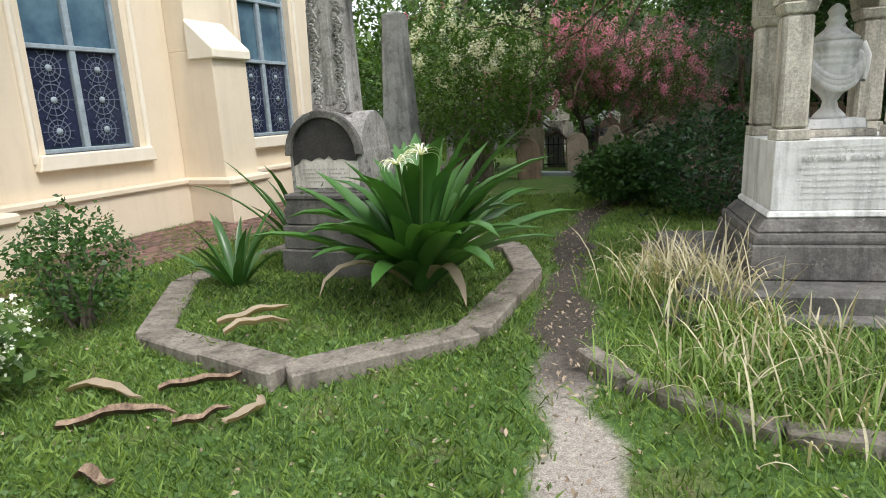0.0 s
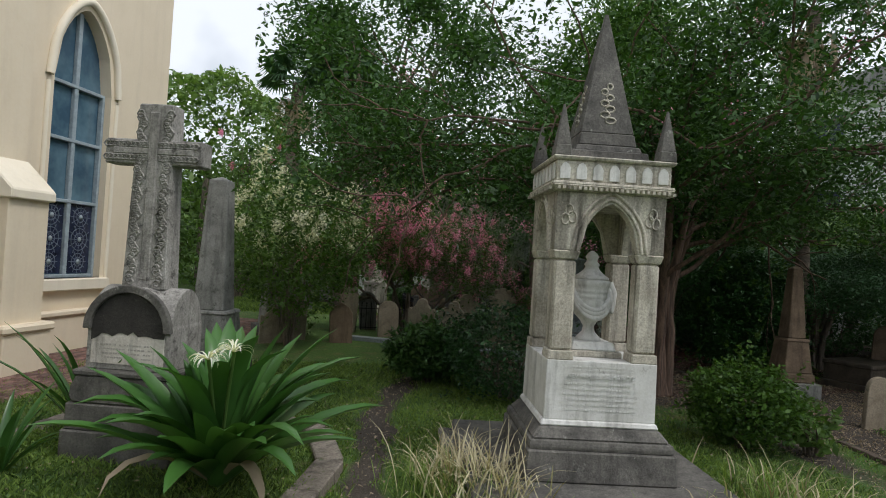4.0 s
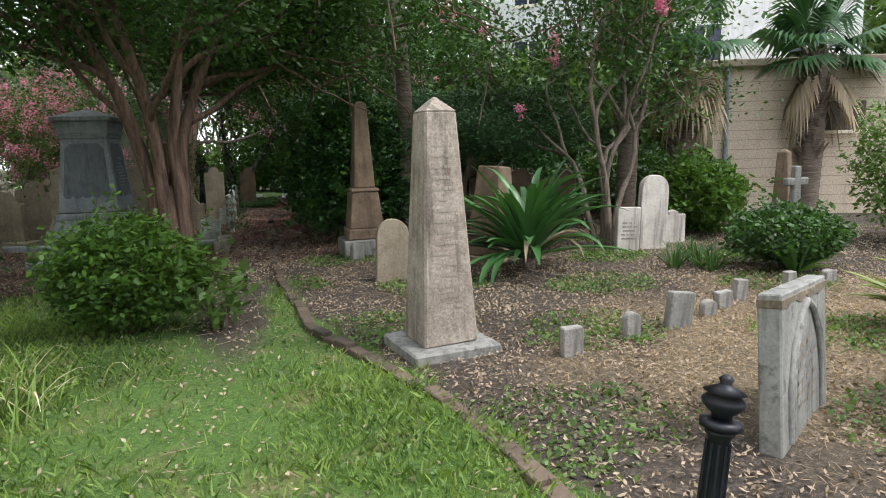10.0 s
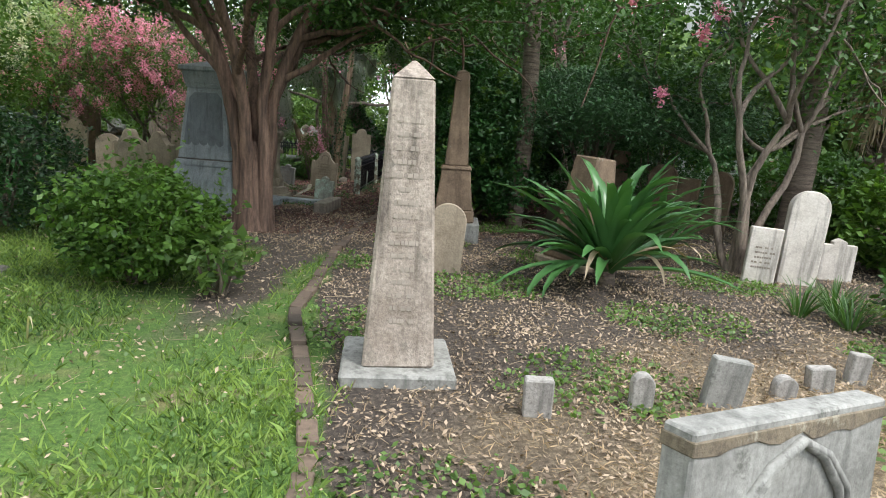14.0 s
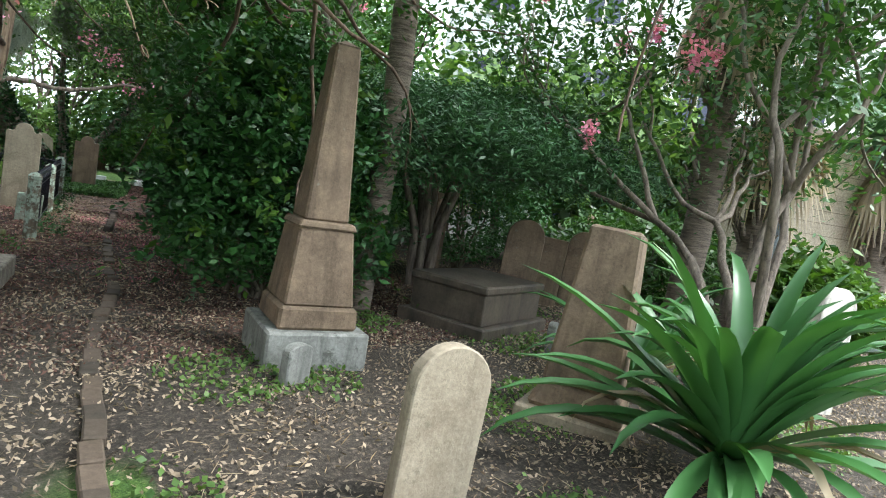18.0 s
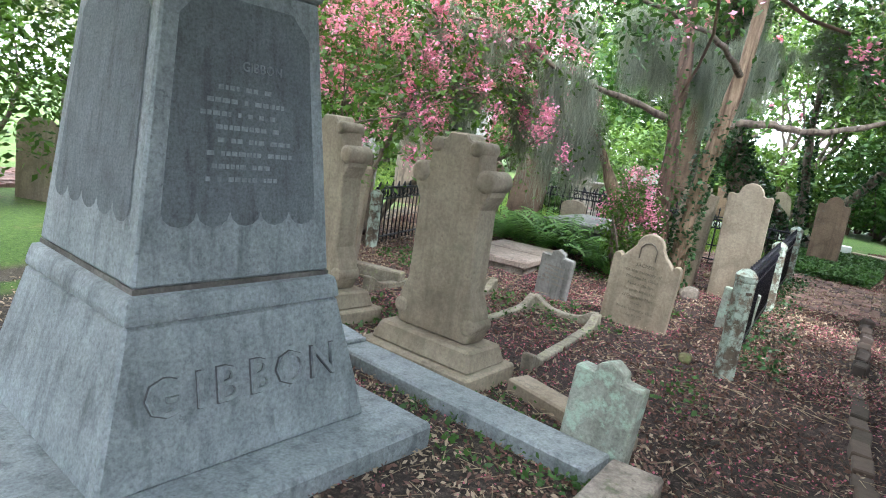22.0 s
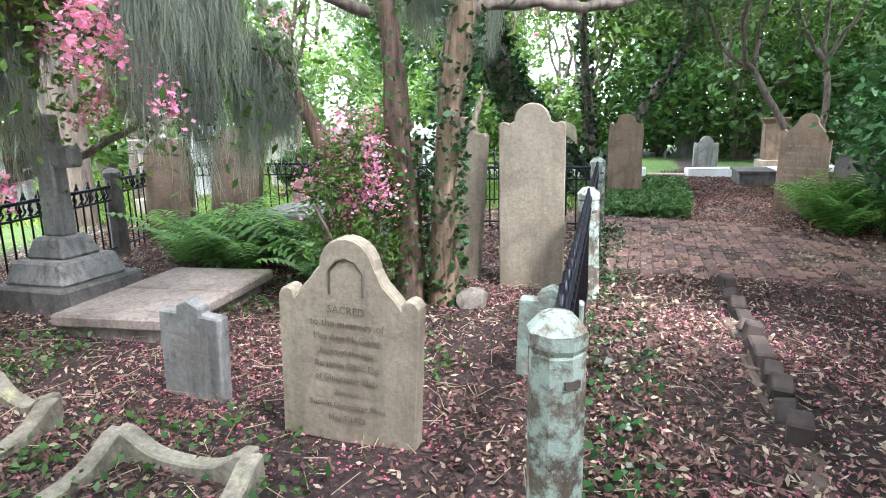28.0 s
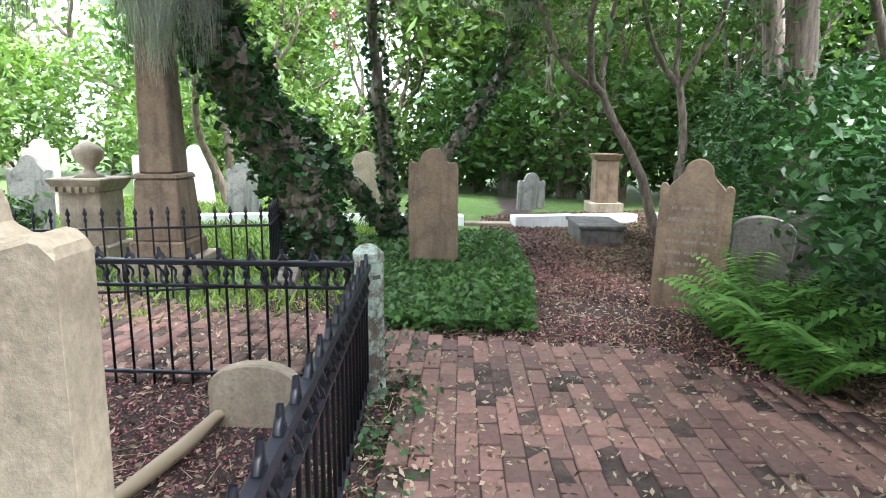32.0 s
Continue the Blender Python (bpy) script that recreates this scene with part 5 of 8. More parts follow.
def tree(label, base, stems, r_trunk, reach, depth, leaves, leaf, sig, m_leaf, m_bark, seed, lean=0.35, flowers=0, m_flower=None, cat="tree", name="tree", up=0.1, low=None, clip=None, fsize=0.034, spread=0.55, group="", pull=(0, 0, 0)):
    """stems leave the base together; reach is the first limbs' length."""
    r = np.random.default_rng(seed)
    th = thing(name, label, cat, pose(*base), group)
    tubes, tips = [], []
    for k in range(stems):
        an = 2 * math.pi * (k + 0.4 * r.random()) / stems
        off = np.array([math.cos(an), math.sin(an), 0]) * (r_trunk * 0.8 if stems > 1 else 0)
        d = np.array([math.cos(an) * lean, math.sin(an) * lean, 1.0]) if stems > 1 else np.array([0.05, 0.03, 1.0])
        d = d + np.array(pull)
        grow(off + np.array([0, 0, -0.1]), d / np.linalg.norm(d), reach, r_trunk, depth, r, tubes, tips, spread, up)
    if stems > 3:
        tubes.append(tube_np([(0, 0, -0.1), (0, 0, 0.5), (0, 0, 1.0)], [r_trunk * 1.9, r_trunk * 1.5, r_trunk * 0.7], 9))
    v, f = joined(tubes)
    pmesh("trunk", v, f, m_bark, th, smooth=True)
    tips = np.array(tips)
    if low is not None:
        tips = tips[tips[:, 2] > low]
    c = crown_points(tips, leaves, sig, r)
    if clip:
        c = c[clip(c[:, 0] + base[0], c[:, 1] + base[1], c[:, 2])]
    v, f = leaf_cloud(c, leaf, r)
    pmesh("crown", v, f, m_leaf, th)
    if flowers:
        hi = tips[np.argsort(tips[:, 2])[len(tips) // 4:]]
        n = flowers * 120
        cl = hi[r.integers(0, len(hi), flowers)] + r.normal(size=(flowers, 3)) * sig * 1.1
        c = np.repeat(cl, 120, axis=0) + r.normal(size=(n, 3)) * np.array([0.045, 0.045, 0.065])
        v, f = leaf_cloud(c, fsize * 1.25, r, 0.9)
        pmesh("blossom", v, f, m_flower, th)["kind"] = "stuff"
    return th


def sprigs(foot, heart, length, leaf, r, n=16):
    """Leafy shoots that stick out of a bush, away from its heart."""
    d = foot - heart
    d /= np.linalg.norm(d, axis=1, keepdims=True) + 1e-9
    d = d + r.normal(size=d.shape) * 0.35 + np.array([0, 0, 0.35])
    t = np.tile(np.linspace(0.1, 1, n), len(foot))[:, None] * np.repeat(length * (0.5 + r.random(len(foot))), n)[:, None]
    p = np.repeat(foot, n, axis=0) + np.repeat(d, n, axis=0) * t
    p[:, 2] -= 0.5 * t[:, 0] ** 2
    return p + r.normal(size=p.shape) * leaf * 0.45


def shrub(label, base, rad, h, leaves, leaf, m_leaf, seed, m_bark=None, shell=0.55, cat="shrub", name="shrub", aspect=0.5, lumps=9, group="", flowers=0, m_flower=None, z0=0.05):
    """A rounded bush: short stems and leaves thickest near an uneven outline."""
    r = np.random.default_rng(seed)
    th = thing(name, label, cat, pose(*base), group)
    tubes = []
    for k in range(7):
        an = r.random() * 6.28
        d = np.array([math.cos(an) * 0.35, math.sin(an) * 0.35, 1.0])
        pts, rr, _ = limb((0.05 * math.cos(an), 0.05 * math.sin(an), -0.05), d / np.linalg.norm(d), h * 0.7, 0.025 * h ** 0.5, 0.008, r, bend=0.12, up=0.15)
        tubes.append(tube_np(pts, rr, 5))
    v, f = joined(tubes)
    pmesh("branchwork", v, f, m_bark or M_BARKG, th)["kind"] = "stuff"
    lc = r.normal(size=(lumps, 3))
    lc /= np.linalg.norm(lc, axis=1, keepdims=True)
    u = r.normal(size=(leaves, 3))
    u /= np.linalg.norm(u, axis=1, keepdims=True)
    lump = 1 + 0.22 * np.max(np.exp(-((u[:, None] - lc[None]) ** 2).sum(-1) / 0.12), axis=1) - 0.1
    rr = (shell + (1 - shell) * r.random(leaves) ** 0.5) * lump + 0.05 * r.normal(size=leaves)
    c = u * rr[:, None] * np.array([rad, rad, h / 2]) + np.array([0, 0, h / 2 + z0])
    c = np.concatenate([c, sprigs(c[r.integers(0, len(c), leaves // 110)], np.array([0, 0, h * 0.45]), 0.22 * min(rad, 1.6), leaf, r)])
    c = c[c[:, 2] > 0.03]
    v, f = leaf_cloud(c, leaf, r, aspect)
    pmesh("foliage", v, f, m_leaf, th)
    if flowers:
        hi = np.flatnonzero(c[:, 2] > 0.5 * c[:, 2].max())
        k = hi[r.integers(0, len(hi), flowers)]
        n = 120
        p = np.repeat(c[k] * 1.04, n, axis=0) + r.normal(size=(flowers * n, 3)) * np.array([0.05, 0.05, 0.075])
        v, f = leaf_cloud(p, 0.024 if h < 2 else 0.04, r, 0.9)
        pmesh("blossom", v, f, m_flower, th)["kind"] = "stuff"
    return th


def podocarpus(base, seed):
    """A low spreading evergreen: leaning stems that carry flat pads of narrow leaves."""
    r = np.random.default_rng(seed)
    th = thing("podocarpus", "spreading dark evergreen with layered branches", "shrub", pose(*base))
    tubes, c = [], []
    for k in range(46):
        an, rad = 2.4 * k, 2.35 * math.sqrt((k + 0.5) / 46)
        z = 2.6 - 0.85 * (rad / 2.35) ** 2 + 0.2 * r.normal()
        z = max(z, 1.5)
        end = np.array([rad * math.cos(an), rad * math.sin(an), z])
        fork = np.array([0.25 * end[0], 0.25 * end[1], 1.5 + 0.2 * r.random()])
        if k % 6 == 0:
            tubes.append(tube_np([(0.12 * math.cos(an), 0.12 * math.sin(an), -0.1), (0.1 * end[0], 0.1 * end[1], 0.8), fork], [0.075, 0.06, 0.04], 6))
        tubes.append(tube_np([fork, (0.65 * end[0], 0.65 * end[1], z - 0.2), end], [0.03, 0.02, 0.008], 5))
        n = 3000
        u = r.normal(size=(n, 3)).clip(-2, 2) * np.array([0.42, 0.42, 0.13])
        u[:, 2] -= 0.22 * (u[:, 0] ** 2 + u[:, 1] ** 2)
        c.append(end + u)
    v, f = joined(tubes)
    pmesh("branchwork", v, f, M_BARKG, th)["kind"] = "stuff"
    v, f = leaf_cloud(np.concatenate(c), 0.072, r, 0.28, 0.1)
    pmesh("foliage", v, f, M_LF_BLU, th)
    return th


M_LF_CAM = leafmat("camellia_leaves", (0.01, 0.04, 0.012), (0.05, 0.15, 0.035), 0.42, 0.2)
M_LF_CAN = leafmat("myrtle_canopy_leaves", (0.01, 0.036, 0.009), (0.055, 0.135, 0.023), 0.62, 0.3)


# crape myrtle beside the path
def big_myrtle(base, seed):
    """Six stems fused at the foot, fanning out above head height."""
    r = np.random.default_rng(seed)
    th = thing("crape_myrtle", "large multi-stemmed crape myrtle with smooth red-brown trunk", "tree", pose(*base))
    tips2 = []
    tubes, tips = [tube_np([(0, 0, -0.1), (0, 0, 0.25), (0, 0, 0.7), (0, 0, 1.15)], [0.3, 0.22, 0.18, 0.1], 10)], []
    for k in range(7):
        an = 2 * math.pi * k / 7 + 0.25 * r.normal()
        d, ln = np.array([math.cos(an), math.sin(an), 0]), 0.75 + 0.5 * r.random()
        ln *= 1 - 0.5 * max(0.0, d[0] * 0.7 - d[1] * 0.7)
        pts = np.array([d * 0.17 + (0, 0, -0.08), d * 0.16 + (0, 0, 0.5), d * 0.2 + (0, 0, 1.05), d * 0.3 * ln + (0, 0, 1.6), d * 0.56 * ln + (0, 0, 2.25), d * 1.0 * ln + (0, 0, 3.0)])
        pts[1:, :2] += r.normal(size=(5, 2)) * 0.03
        s = np.linspace(0, 5, 21)
        q = np.stack([np.interp(s, np.arange(6), pts[:, i]) for i in range(3)], 1)
        q[1:-1] = q[:-2] * 0.25 + q[1:-1] * 0.5 + q[2:] * 0.25
        rr = np.interp(s, [0, 1, 2, 3, 5], [0.13, 0.1, 0.085, 0.075, 0.055]) * (1 + 0.06 * r.normal(size=21))
        tubes.append(tube_np(q, rr, 9))
        for j in range(3):
            nd = d * (0.4 + 0.5 * r.random()) + np.array([0, 0, 0.55]) + r.normal(size=3) * 0.3
            nd[2] = max(nd[2], 0.25)
            grow(q[-1 - 3 * j], nd / np.linalg.norm(nd), 1.25, 0.045, 2, r, tubes, tips, 0.5, 0.06)
    v, f = joined(tubes)
    pmesh("trunk", v, f, M_BARK, th, smooth=True)
    tips = np.array(tips)
    # long outer boughs that roof the path and the plots
    outer = []
    for k in range(22):
        an = 2 * math.pi * k / 22 + 0.2 * r.normal()
        d = np.array([math.cos(an), math.sin(an), 0.34])
        grow(d * (0.9, 0.9, 0) + (0, 0, 3.0 + 0.7 * r.random()), d / np.linalg.norm(d), (2.0 if d[0] > -0.2 else 2.35) * (0.85 if d[1] - d[0] > 0.5 else 1.0) + 0.5 * r.random(), 0.035, 2, r, outer, tips2, 0.45, -0.02)
    v, f = joined(outer)
    pmesh("bough", v, f, M_BARK, th, smooth=True)["kind"] = "stuff"
    tips = np.concatenate([tips[tips[:, 2] > 2.6], np.array(tips2)[np.array(tips2)[:, 2] > 2.9]])
    c = crown_points(tips, 140000, 0.38, r)
    v, f = leaf_cloud(c[c[:, 2] > 2.55], 0.075, r)
    pmesh("crown", v, f, M_LF_CAN, th)
    cl = np.repeat(tips[r.integers(0, len(tips), 40)], 60, axis=0)
    v, f = leaf_cloud(cl + r.normal(size=cl.shape) * 0.09, 0.032, r, 0.9)
    pmesh("blossom", v, f, M_PINK, th)["kind"] = "stuff"


big_myrtle((7.18, 7.8, 0), 21)
tree("slender grey multi-stemmed crape myrtle in the clearing", (12.85, 5.5, 0), 5, 0.055, 2.0, 3, 16000, 0.085, 0.38, M_LF_MID, M_BARKG, 5, lean=0.2, flowers=16, m_flower=M_PINK, low=2.0)
tree("small pale-leaved tree on the lawn before the church", (2.3, 15.6, 0), 3, 0.045, 1.5, 3, 9000, 0.085, 0.3, M_LF_PALE, M_BARKG, 33, lean=0.25, low=1.6)
tree("pink-flowered crape myrtle arching over the iron fence", (5.1, 15.3, 0), 5, 0.06, 1.4, 3, 30000, 0.06, 0.36, M_LF_BUSH, M_BARKG, 14, lean=0.55, flowers=520, m_flower=M_PINK, low=1.2, fsize=0.022)
shrub("tall white-flowered crape myrtle shrub near the church", (1.75, 12.6, 0), 1.7, 3.1, 13000, 0.085, M_LF_BUSH, 6, flowers=95, m_flower=M_WHITEF, cat="shrub", z0=0.55, shell=0.4, lumps=16)
def camellia(base, seed):
    """A tall bush of overlapping lobes, each a shell of glossy leaves with drooping shoots."""
    r = np.random.default_rng(seed)
    th = thing("camellia_bush", "large dark glossy camellia bush beside the path", "shrub", pose(*base))
    tubes, dark, fresh = [], [], []
    lobes = [(0, 0, 1.3, 0.95, 1.0), (-0.35, 0.35, 1.9, 0.75, 0.72), (0.35, -0.3, 1.7, 0.75, 0.7), (-0.45, -0.35, 0.8, 0.7, 0.62), (0.1, 0.1, 2.2, 0.6, 0.5), (0.5, 0.2, 1.0, 0.8, 0.8), (-0.55, 0.1, 1.05, 0.55, 0.6), (0.6, -0.55, 0.7, 0.55, 0.55), (-0.1, -0.55, 1.3, 0.62, 0.5), (0.85, 0.0, 1.5, 0.55, 0.5)]
    for x, y, z, rad, hh in lobes:
        heart = np.array([x, y, z])
        for k in range(3):
            pts, rr, _ = limb((0.12 * r.normal(), 0.12 * r.normal(), -0.05), (heart + r.normal(size=3) * 0.2) / np.linalg.norm(heart), np.linalg.norm(heart), 0.03, 0.01, r, bend=0.1, up=0.05)
            tubes.append(tube_np(pts, rr, 5))
        u = r.normal(size=(3600, 3))
        u /= np.linalg.norm(u, axis=1, keepdims=True)
        c = heart + u * np.array([rad, rad, hh]) * (0.55 + 0.45 * r.random((3600, 1)) ** 0.5)
        dark.append(c)
        dark.append(sprigs(c[:55], heart, 0.3, 0.07, r, 14))
        fresh.append(sprigs(c[55:75], heart, 0.3, 0.08, r, 13))
    v, f = joined(tubes)
    pmesh("branchwork", v, f, M_BARKG, th)["kind"] = "stuff"
    c = np.concatenate(dark)
    v, f = leaf_cloud(c[c[:, 2] > 0.06], 0.078, r, 0.52)
    pmesh("foliage", v, f, M_LF_CAM, th)
    c = np.concatenate(fresh)
    v, f = leaf_cloud(c[c[:, 2] > 0.06], 0.085, r, 0.5)
    pmesh("young_growth", v, f, M_LF_BUSH, th, "lighter green young shoots")["kind"] = "stuff"
    return th


camellia((10.45, 9.4, 0), 8)
shrub("yellow-green young shrub growing through the camellia", (11.15, 9.5, 0), 0.8, 2.45, 7000, 0.085, M_LF_BRT, 88, lumps=16, aspect=0.5, shell=0.5)
shrub("young broad-leaved sapling beside the path bush", (6.95, 4.75, 0), 0.34, 0.55, 260, 0.1, M_LF_BRT, 89, lumps=5, aspect=0.6, shell=0.3)
shrub("dark glossy evergreen bush crowding the brick walk", (12.9, 13.95, 0), 1.4, 3.0, 26000, 0.08, M_LF_CAM, 9, lumps=20, aspect=0.5, name="evergreen_bush")
shrub("light green new growth on the evergreen by the planter", (12.7, 13.8, 0), 1.2, 1.5, 1500, 0.1, M_LF_BUSH, 90, lumps=12, shell=0.9, name="evergreen_sprouts")
shrub("dense dark evergreen bush at the path edge", (12.0, 11.6, 0), 1.5, 2.8, 10000, 0.11, M_LF_DARK, 12, lumps=18, name="evergreen_bush")
shrub("dark rounded evergreen bush behind the canopy tomb", (4.35, 7.6, 0), 1.05, 1.35, 8000, 0.06, M_LF_DARK, 10, lumps=14)
shrub("leafy green bush beside the path", (6.27, 5.1, 0), 0.68, 0.95, 9500, 0.055, M_LF_BUSH, 15, lumps=26, shell=0.35, aspect=0.6)
podocarpus((13.1, 9.7, 0), 16)
shrub("low leafy bush in the clearing", (13.0, 2.9, 0), 0.68, 0.72, 5000, 0.07, M_LF_MID, 17)
shrub("bright green leafy shrub in front of the tan building", (15.2, 5.5, 0), 0.8, 1.3, 5000, 0.11, M_LF_BUSH, 18)
shrub("tall yellow-green leafy shrub at the clearing edge", (16.3, 2.6, 0), 1.0, 2.2, 7000, 0.08, M_LF_BRT, 19)
shrub("dark shrubs closing the far side of the clearing", (17.2, 8.6, 0), 1.6, 1.6, 7000, 0.11, M_LF_MID, 20)
shrub("small rose-like shrub in front of the church", (-2.3, 4.5, 0), 0.5, 0.95, 2600, 0.05, M_LF_MID, 22, shell=0.3)
shrub("pinnate-leaved seedling with small white flowers", (-2.35, 3.1, 0), 0.55, 0.6, 900, 0.09, M_LF_BRT, 23, shell=0.3, flowers=6, m_flower=M_WHITEF)
shrub("pink-blooming shrub at the foot of the ivy-clad trunk", (8.45, 14.95, 0), 0.34, 1.25, 3600, 0.042, M_LF_BUSH, 24, flowers=16, m_flower=M_PINK, shell=0.3)
for i, (x, y, h, rd) in enumerate(((3.6, 8.9, 0.9, 0.7), (14.3, 16.4, 1.7, 1.3), (15.6, 18.6, 2.0, 1.4), (17.0, 20.0, 2.4, 1.6), (14.6, 13.4, 2.6, 1.5), (16.8, 15.8, 3.2, 1.8), (15.5, 11.2, 2.2, 1.5), (7.2, 21.8, 0.8, 0.8))):
    shrub("dark evergreen shrub in the churchyard", (x, y, 0), rd, h, 9000, 0.085, M_LF_CAM if x > 14 else M_LF_MID, 40 + i, lumps=14, group="churchyard shrubs")


fs = np.random.default_rng(31)
for i in range(22):
    an = math.radians(24 + 58 * i / 21 + fs.normal())
    R = 20.5 + 3.5 * fs.random()
    shrub("sunlit leafy shrub at the far edge of the churchyard", (6 + R * math.cos(an), 10 + R * math.sin(an), 0), 1.7 + 0.6 * fs.random(), 2.2 + 1.3 * fs.random(), 2300, 0.2, (M_LF_BRT if i % 3 == 0 else M_LF_MID) if i < 15 else M_LF_BRT, 600 + i, lumps=14, group="far churchyard shrubs")


for i in range(9):
    an = math.radians(86 + 40 * i / 8 + fs.normal())
    R = 27 + 4 * fs.random()
    shrub("pale sunlit shrub beyond the far graves", (6 + R * math.cos(an), 10 + R * math.sin(an), 0), 2.2 + 0.8 * fs.random(), 3.2 + 2.0 * fs.random(), 2600, 0.26, M_LF_BRT, 660 + i, lumps=14, group="far churchyard shrubs")


# trunks shaped one by one near the fence
def trunk_part(th, pts, r0, r1, mat, name="trunk", sides=9):
    pts = np.array(pts, float)
    n = 5 * (len(pts) - 1) + 1
    s = np.linspace(0, len(pts) - 1, n)
    q = np.stack([np.interp(s, np.arange(len(pts)), pts[:, k]) for k in range(3)], 1)
    for _ in range(3):
        q[1:-1] = q[:-2] * 0.25 + q[1:-1] * 0.5 + q[2:] * 0.25
    q[1:-1] += np.random.default_rng(len(pts)).normal(size=(n - 2, 3)) * 0.008
    rr = np.linspace(r0, r1, n) * (1 + 0.08 * np.sin(np.arange(n) * 1.7))
    v, f = tube_np(q, rr, sides)
    v = v + np.array([tuple(noise.noise_vector(Vector(p) * Vector((7, 7, 2.5)))) for p in v.tolist()]) * r0 * 0.3
    return pmesh(name, v, f, mat, th, smooth=True), q


def ivy_on(th, q, rad, n, r, size=0.06, mat=None):
    k = r.integers(0, len(q) - 1, n)
    t = r.random((n, 1))
    p = q[k] * (1 - t) + q[k + 1] * t
    an = r.random(n) * 6.28
    off = np.stack([np.cos(an), np.sin(an), 0.4 * r.normal(size=n)], 1) * (rad * (0.95 + 0.35 * r.random((n, 1))))
    v, f = leaf_cloud(p + off, size, r, 0.8)
    return pmesh("ivy", v, f, mat or M_LF_DARK, th, "dark green ivy")


rt = np.random.default_rng(77)
old = thing("crape_myrtle", "old crape myrtle with peeling tan trunks, ivy and crooked grey limbs", "tree")
_, q1 = trunk_part(old, [(9.0, 15.05, -0.1), (9.02, 15.05, 0.7), (9.06, 15.02, 1.3), (9.22, 15.0, 2.1), (9.35, 15.0, 4.2)], 0.105, 0.06, M_BARKT)
_, q2 = trunk_part(old, [(8.8, 15.1, -0.1), (8.75, 15.1, 0.8), (8.7, 15.15, 1.7), (8.66, 15.2, 3.0), (8.45, 15.2, 4.5)], 0.1, 0.05, M_BARK)
_, q3 = trunk_part(old, [(8.55, 15.5, -0.1), (8.33, 15.7, 0.6), (8.05, 15.8, 1.3), (7.7, 15.8, 1.8), (7.05, 15.6, 2.0), (6.2, 15.2, 2.1), (5.4, 14.8, 2.3)], 0.085, 0.025, M_BARKT, "limb")
_, q4 = trunk_part(old, [(9.15, 15.02, 1.9), (9.6, 15.2, 1.98), (10.0, 15.3, 1.93), (10.5, 15.4, 2.02), (11.0, 15.4, 2.25), (11.5, 15.2, 2.2)], 0.045, 0.02, M_BARKG, "limb")
_, q5 = trunk_part(old, [(8.6, 15.15, 1.9), (8.1, 14.9, 2.05), (7.5, 14.5, 2.15), (6.9, 14.2, 2.5), (6.2, 13.8, 2.6)], 0.04, 0.015, M_BARKG, "limb")
_, q6 = trunk_part(old, [(9.2, 14.9, 2.4), (8.9, 14.3, 2.6), (8.2, 13.6, 2.75), (7.4, 13.2, 2.9)], 0.035, 0.012, M_BARKG, "limb")
_, q7 = trunk_part(old, [(9.25, 15.0, 2.5), (9.4, 16.0, 2.85), (9.5, 17.0, 2.95), (9.75, 17.9, 3.0), (9.9, 18.6, 3.2)], 0.045, 0.018, M_BARKG, "limb")
ivy_on(old, q1[: len(q1) * 3 // 4], 0.12, 1500, rt, 0.042)
ivy_on(old, q2[: len(q2) * 2 // 3], 0.115, 900, rt, 0.04, mat=M_LF_MID)
tp = np.concatenate([q3[-8:], q4[-8:], q5[-8:], q6[-8:], q1[-4:] + (0, 0, 0.5), q2[-4:] + (0, 0, 0.5)])
tp = np.concatenate([tp, tp + rt.normal(size=tp.shape) * (0.7, 0.7, 0.4) + (0, 0, 0.5)])
v, f = leaf_cloud(crown_points(tp[tp[:, 2] > 2.3], 7000, 0.3, rt), 0.07, rt)
pmesh("crown", v, f, M_LF_MID, old)
# high boughs, mostly out of view, added to shade the walk and the fence
high, htips = [], []
for k in range(7):
    an = math.radians(-115 + 26 * k + 6 * rt.normal())
    dv = np.array([math.cos(an), math.sin(an), 0.5])
    grow(q1[-1] - (0, 0, 0.1 * k), dv / np.linalg.norm(dv), 1.5 + 0.4 * rt.random(), 0.035, 2, rt, high, htips, 0.4, 0.0)
v, f = joined(high)
pmesh("bough", v, f, M_BARKT, old, smooth=True)["kind"] = "stuff"
htips = np.array(htips)
c = crown_points(htips[htips[:, 2] > 4.2], 15000, 0.42, rt)
v, f = leaf_cloud(c[c[:, 2] > 4.0], 0.09, rt)
pmesh("crown", v, f, M_LF_MID, old)
cl = np.repeat(tp[rt.integers(0, len(tp), 36)], 40, axis=0)
v, f = leaf_cloud(cl + rt.normal(size=cl.shape) * 0.09, 0.05, rt, 0.9)
pmesh("blossom", v, f, M_PINK, old)["kind"] = "stuff"
lean_t = thing("ivy_clad_tree", "leaning tree trunk completely covered with dark ivy", "tree")
_, ql = trunk_part(lean_t, [(11.0, 20.65, -0.1), (10.75, 20.6, 0.8), (10.3, 20.6, 1.6), (9.9, 20.6, 2.4), (9.7, 20.6, 3.4), (9.65, 20.6, 5.5)], 0.27, 0.17, M_BARKG, sides=11)
_, qm = trunk_part(lean_t, [(9.85, 20.6, 2.6), (9.5, 20.0, 3.0), (9.1, 19.3, 3.15), (8.6, 18.6, 3.2), (8.0, 18.0, 3.35)], 0.06, 0.02, M_BARKG, "limb")
ivy_on(lean_t, ql, 0.27, 5200, rt, 0.085)
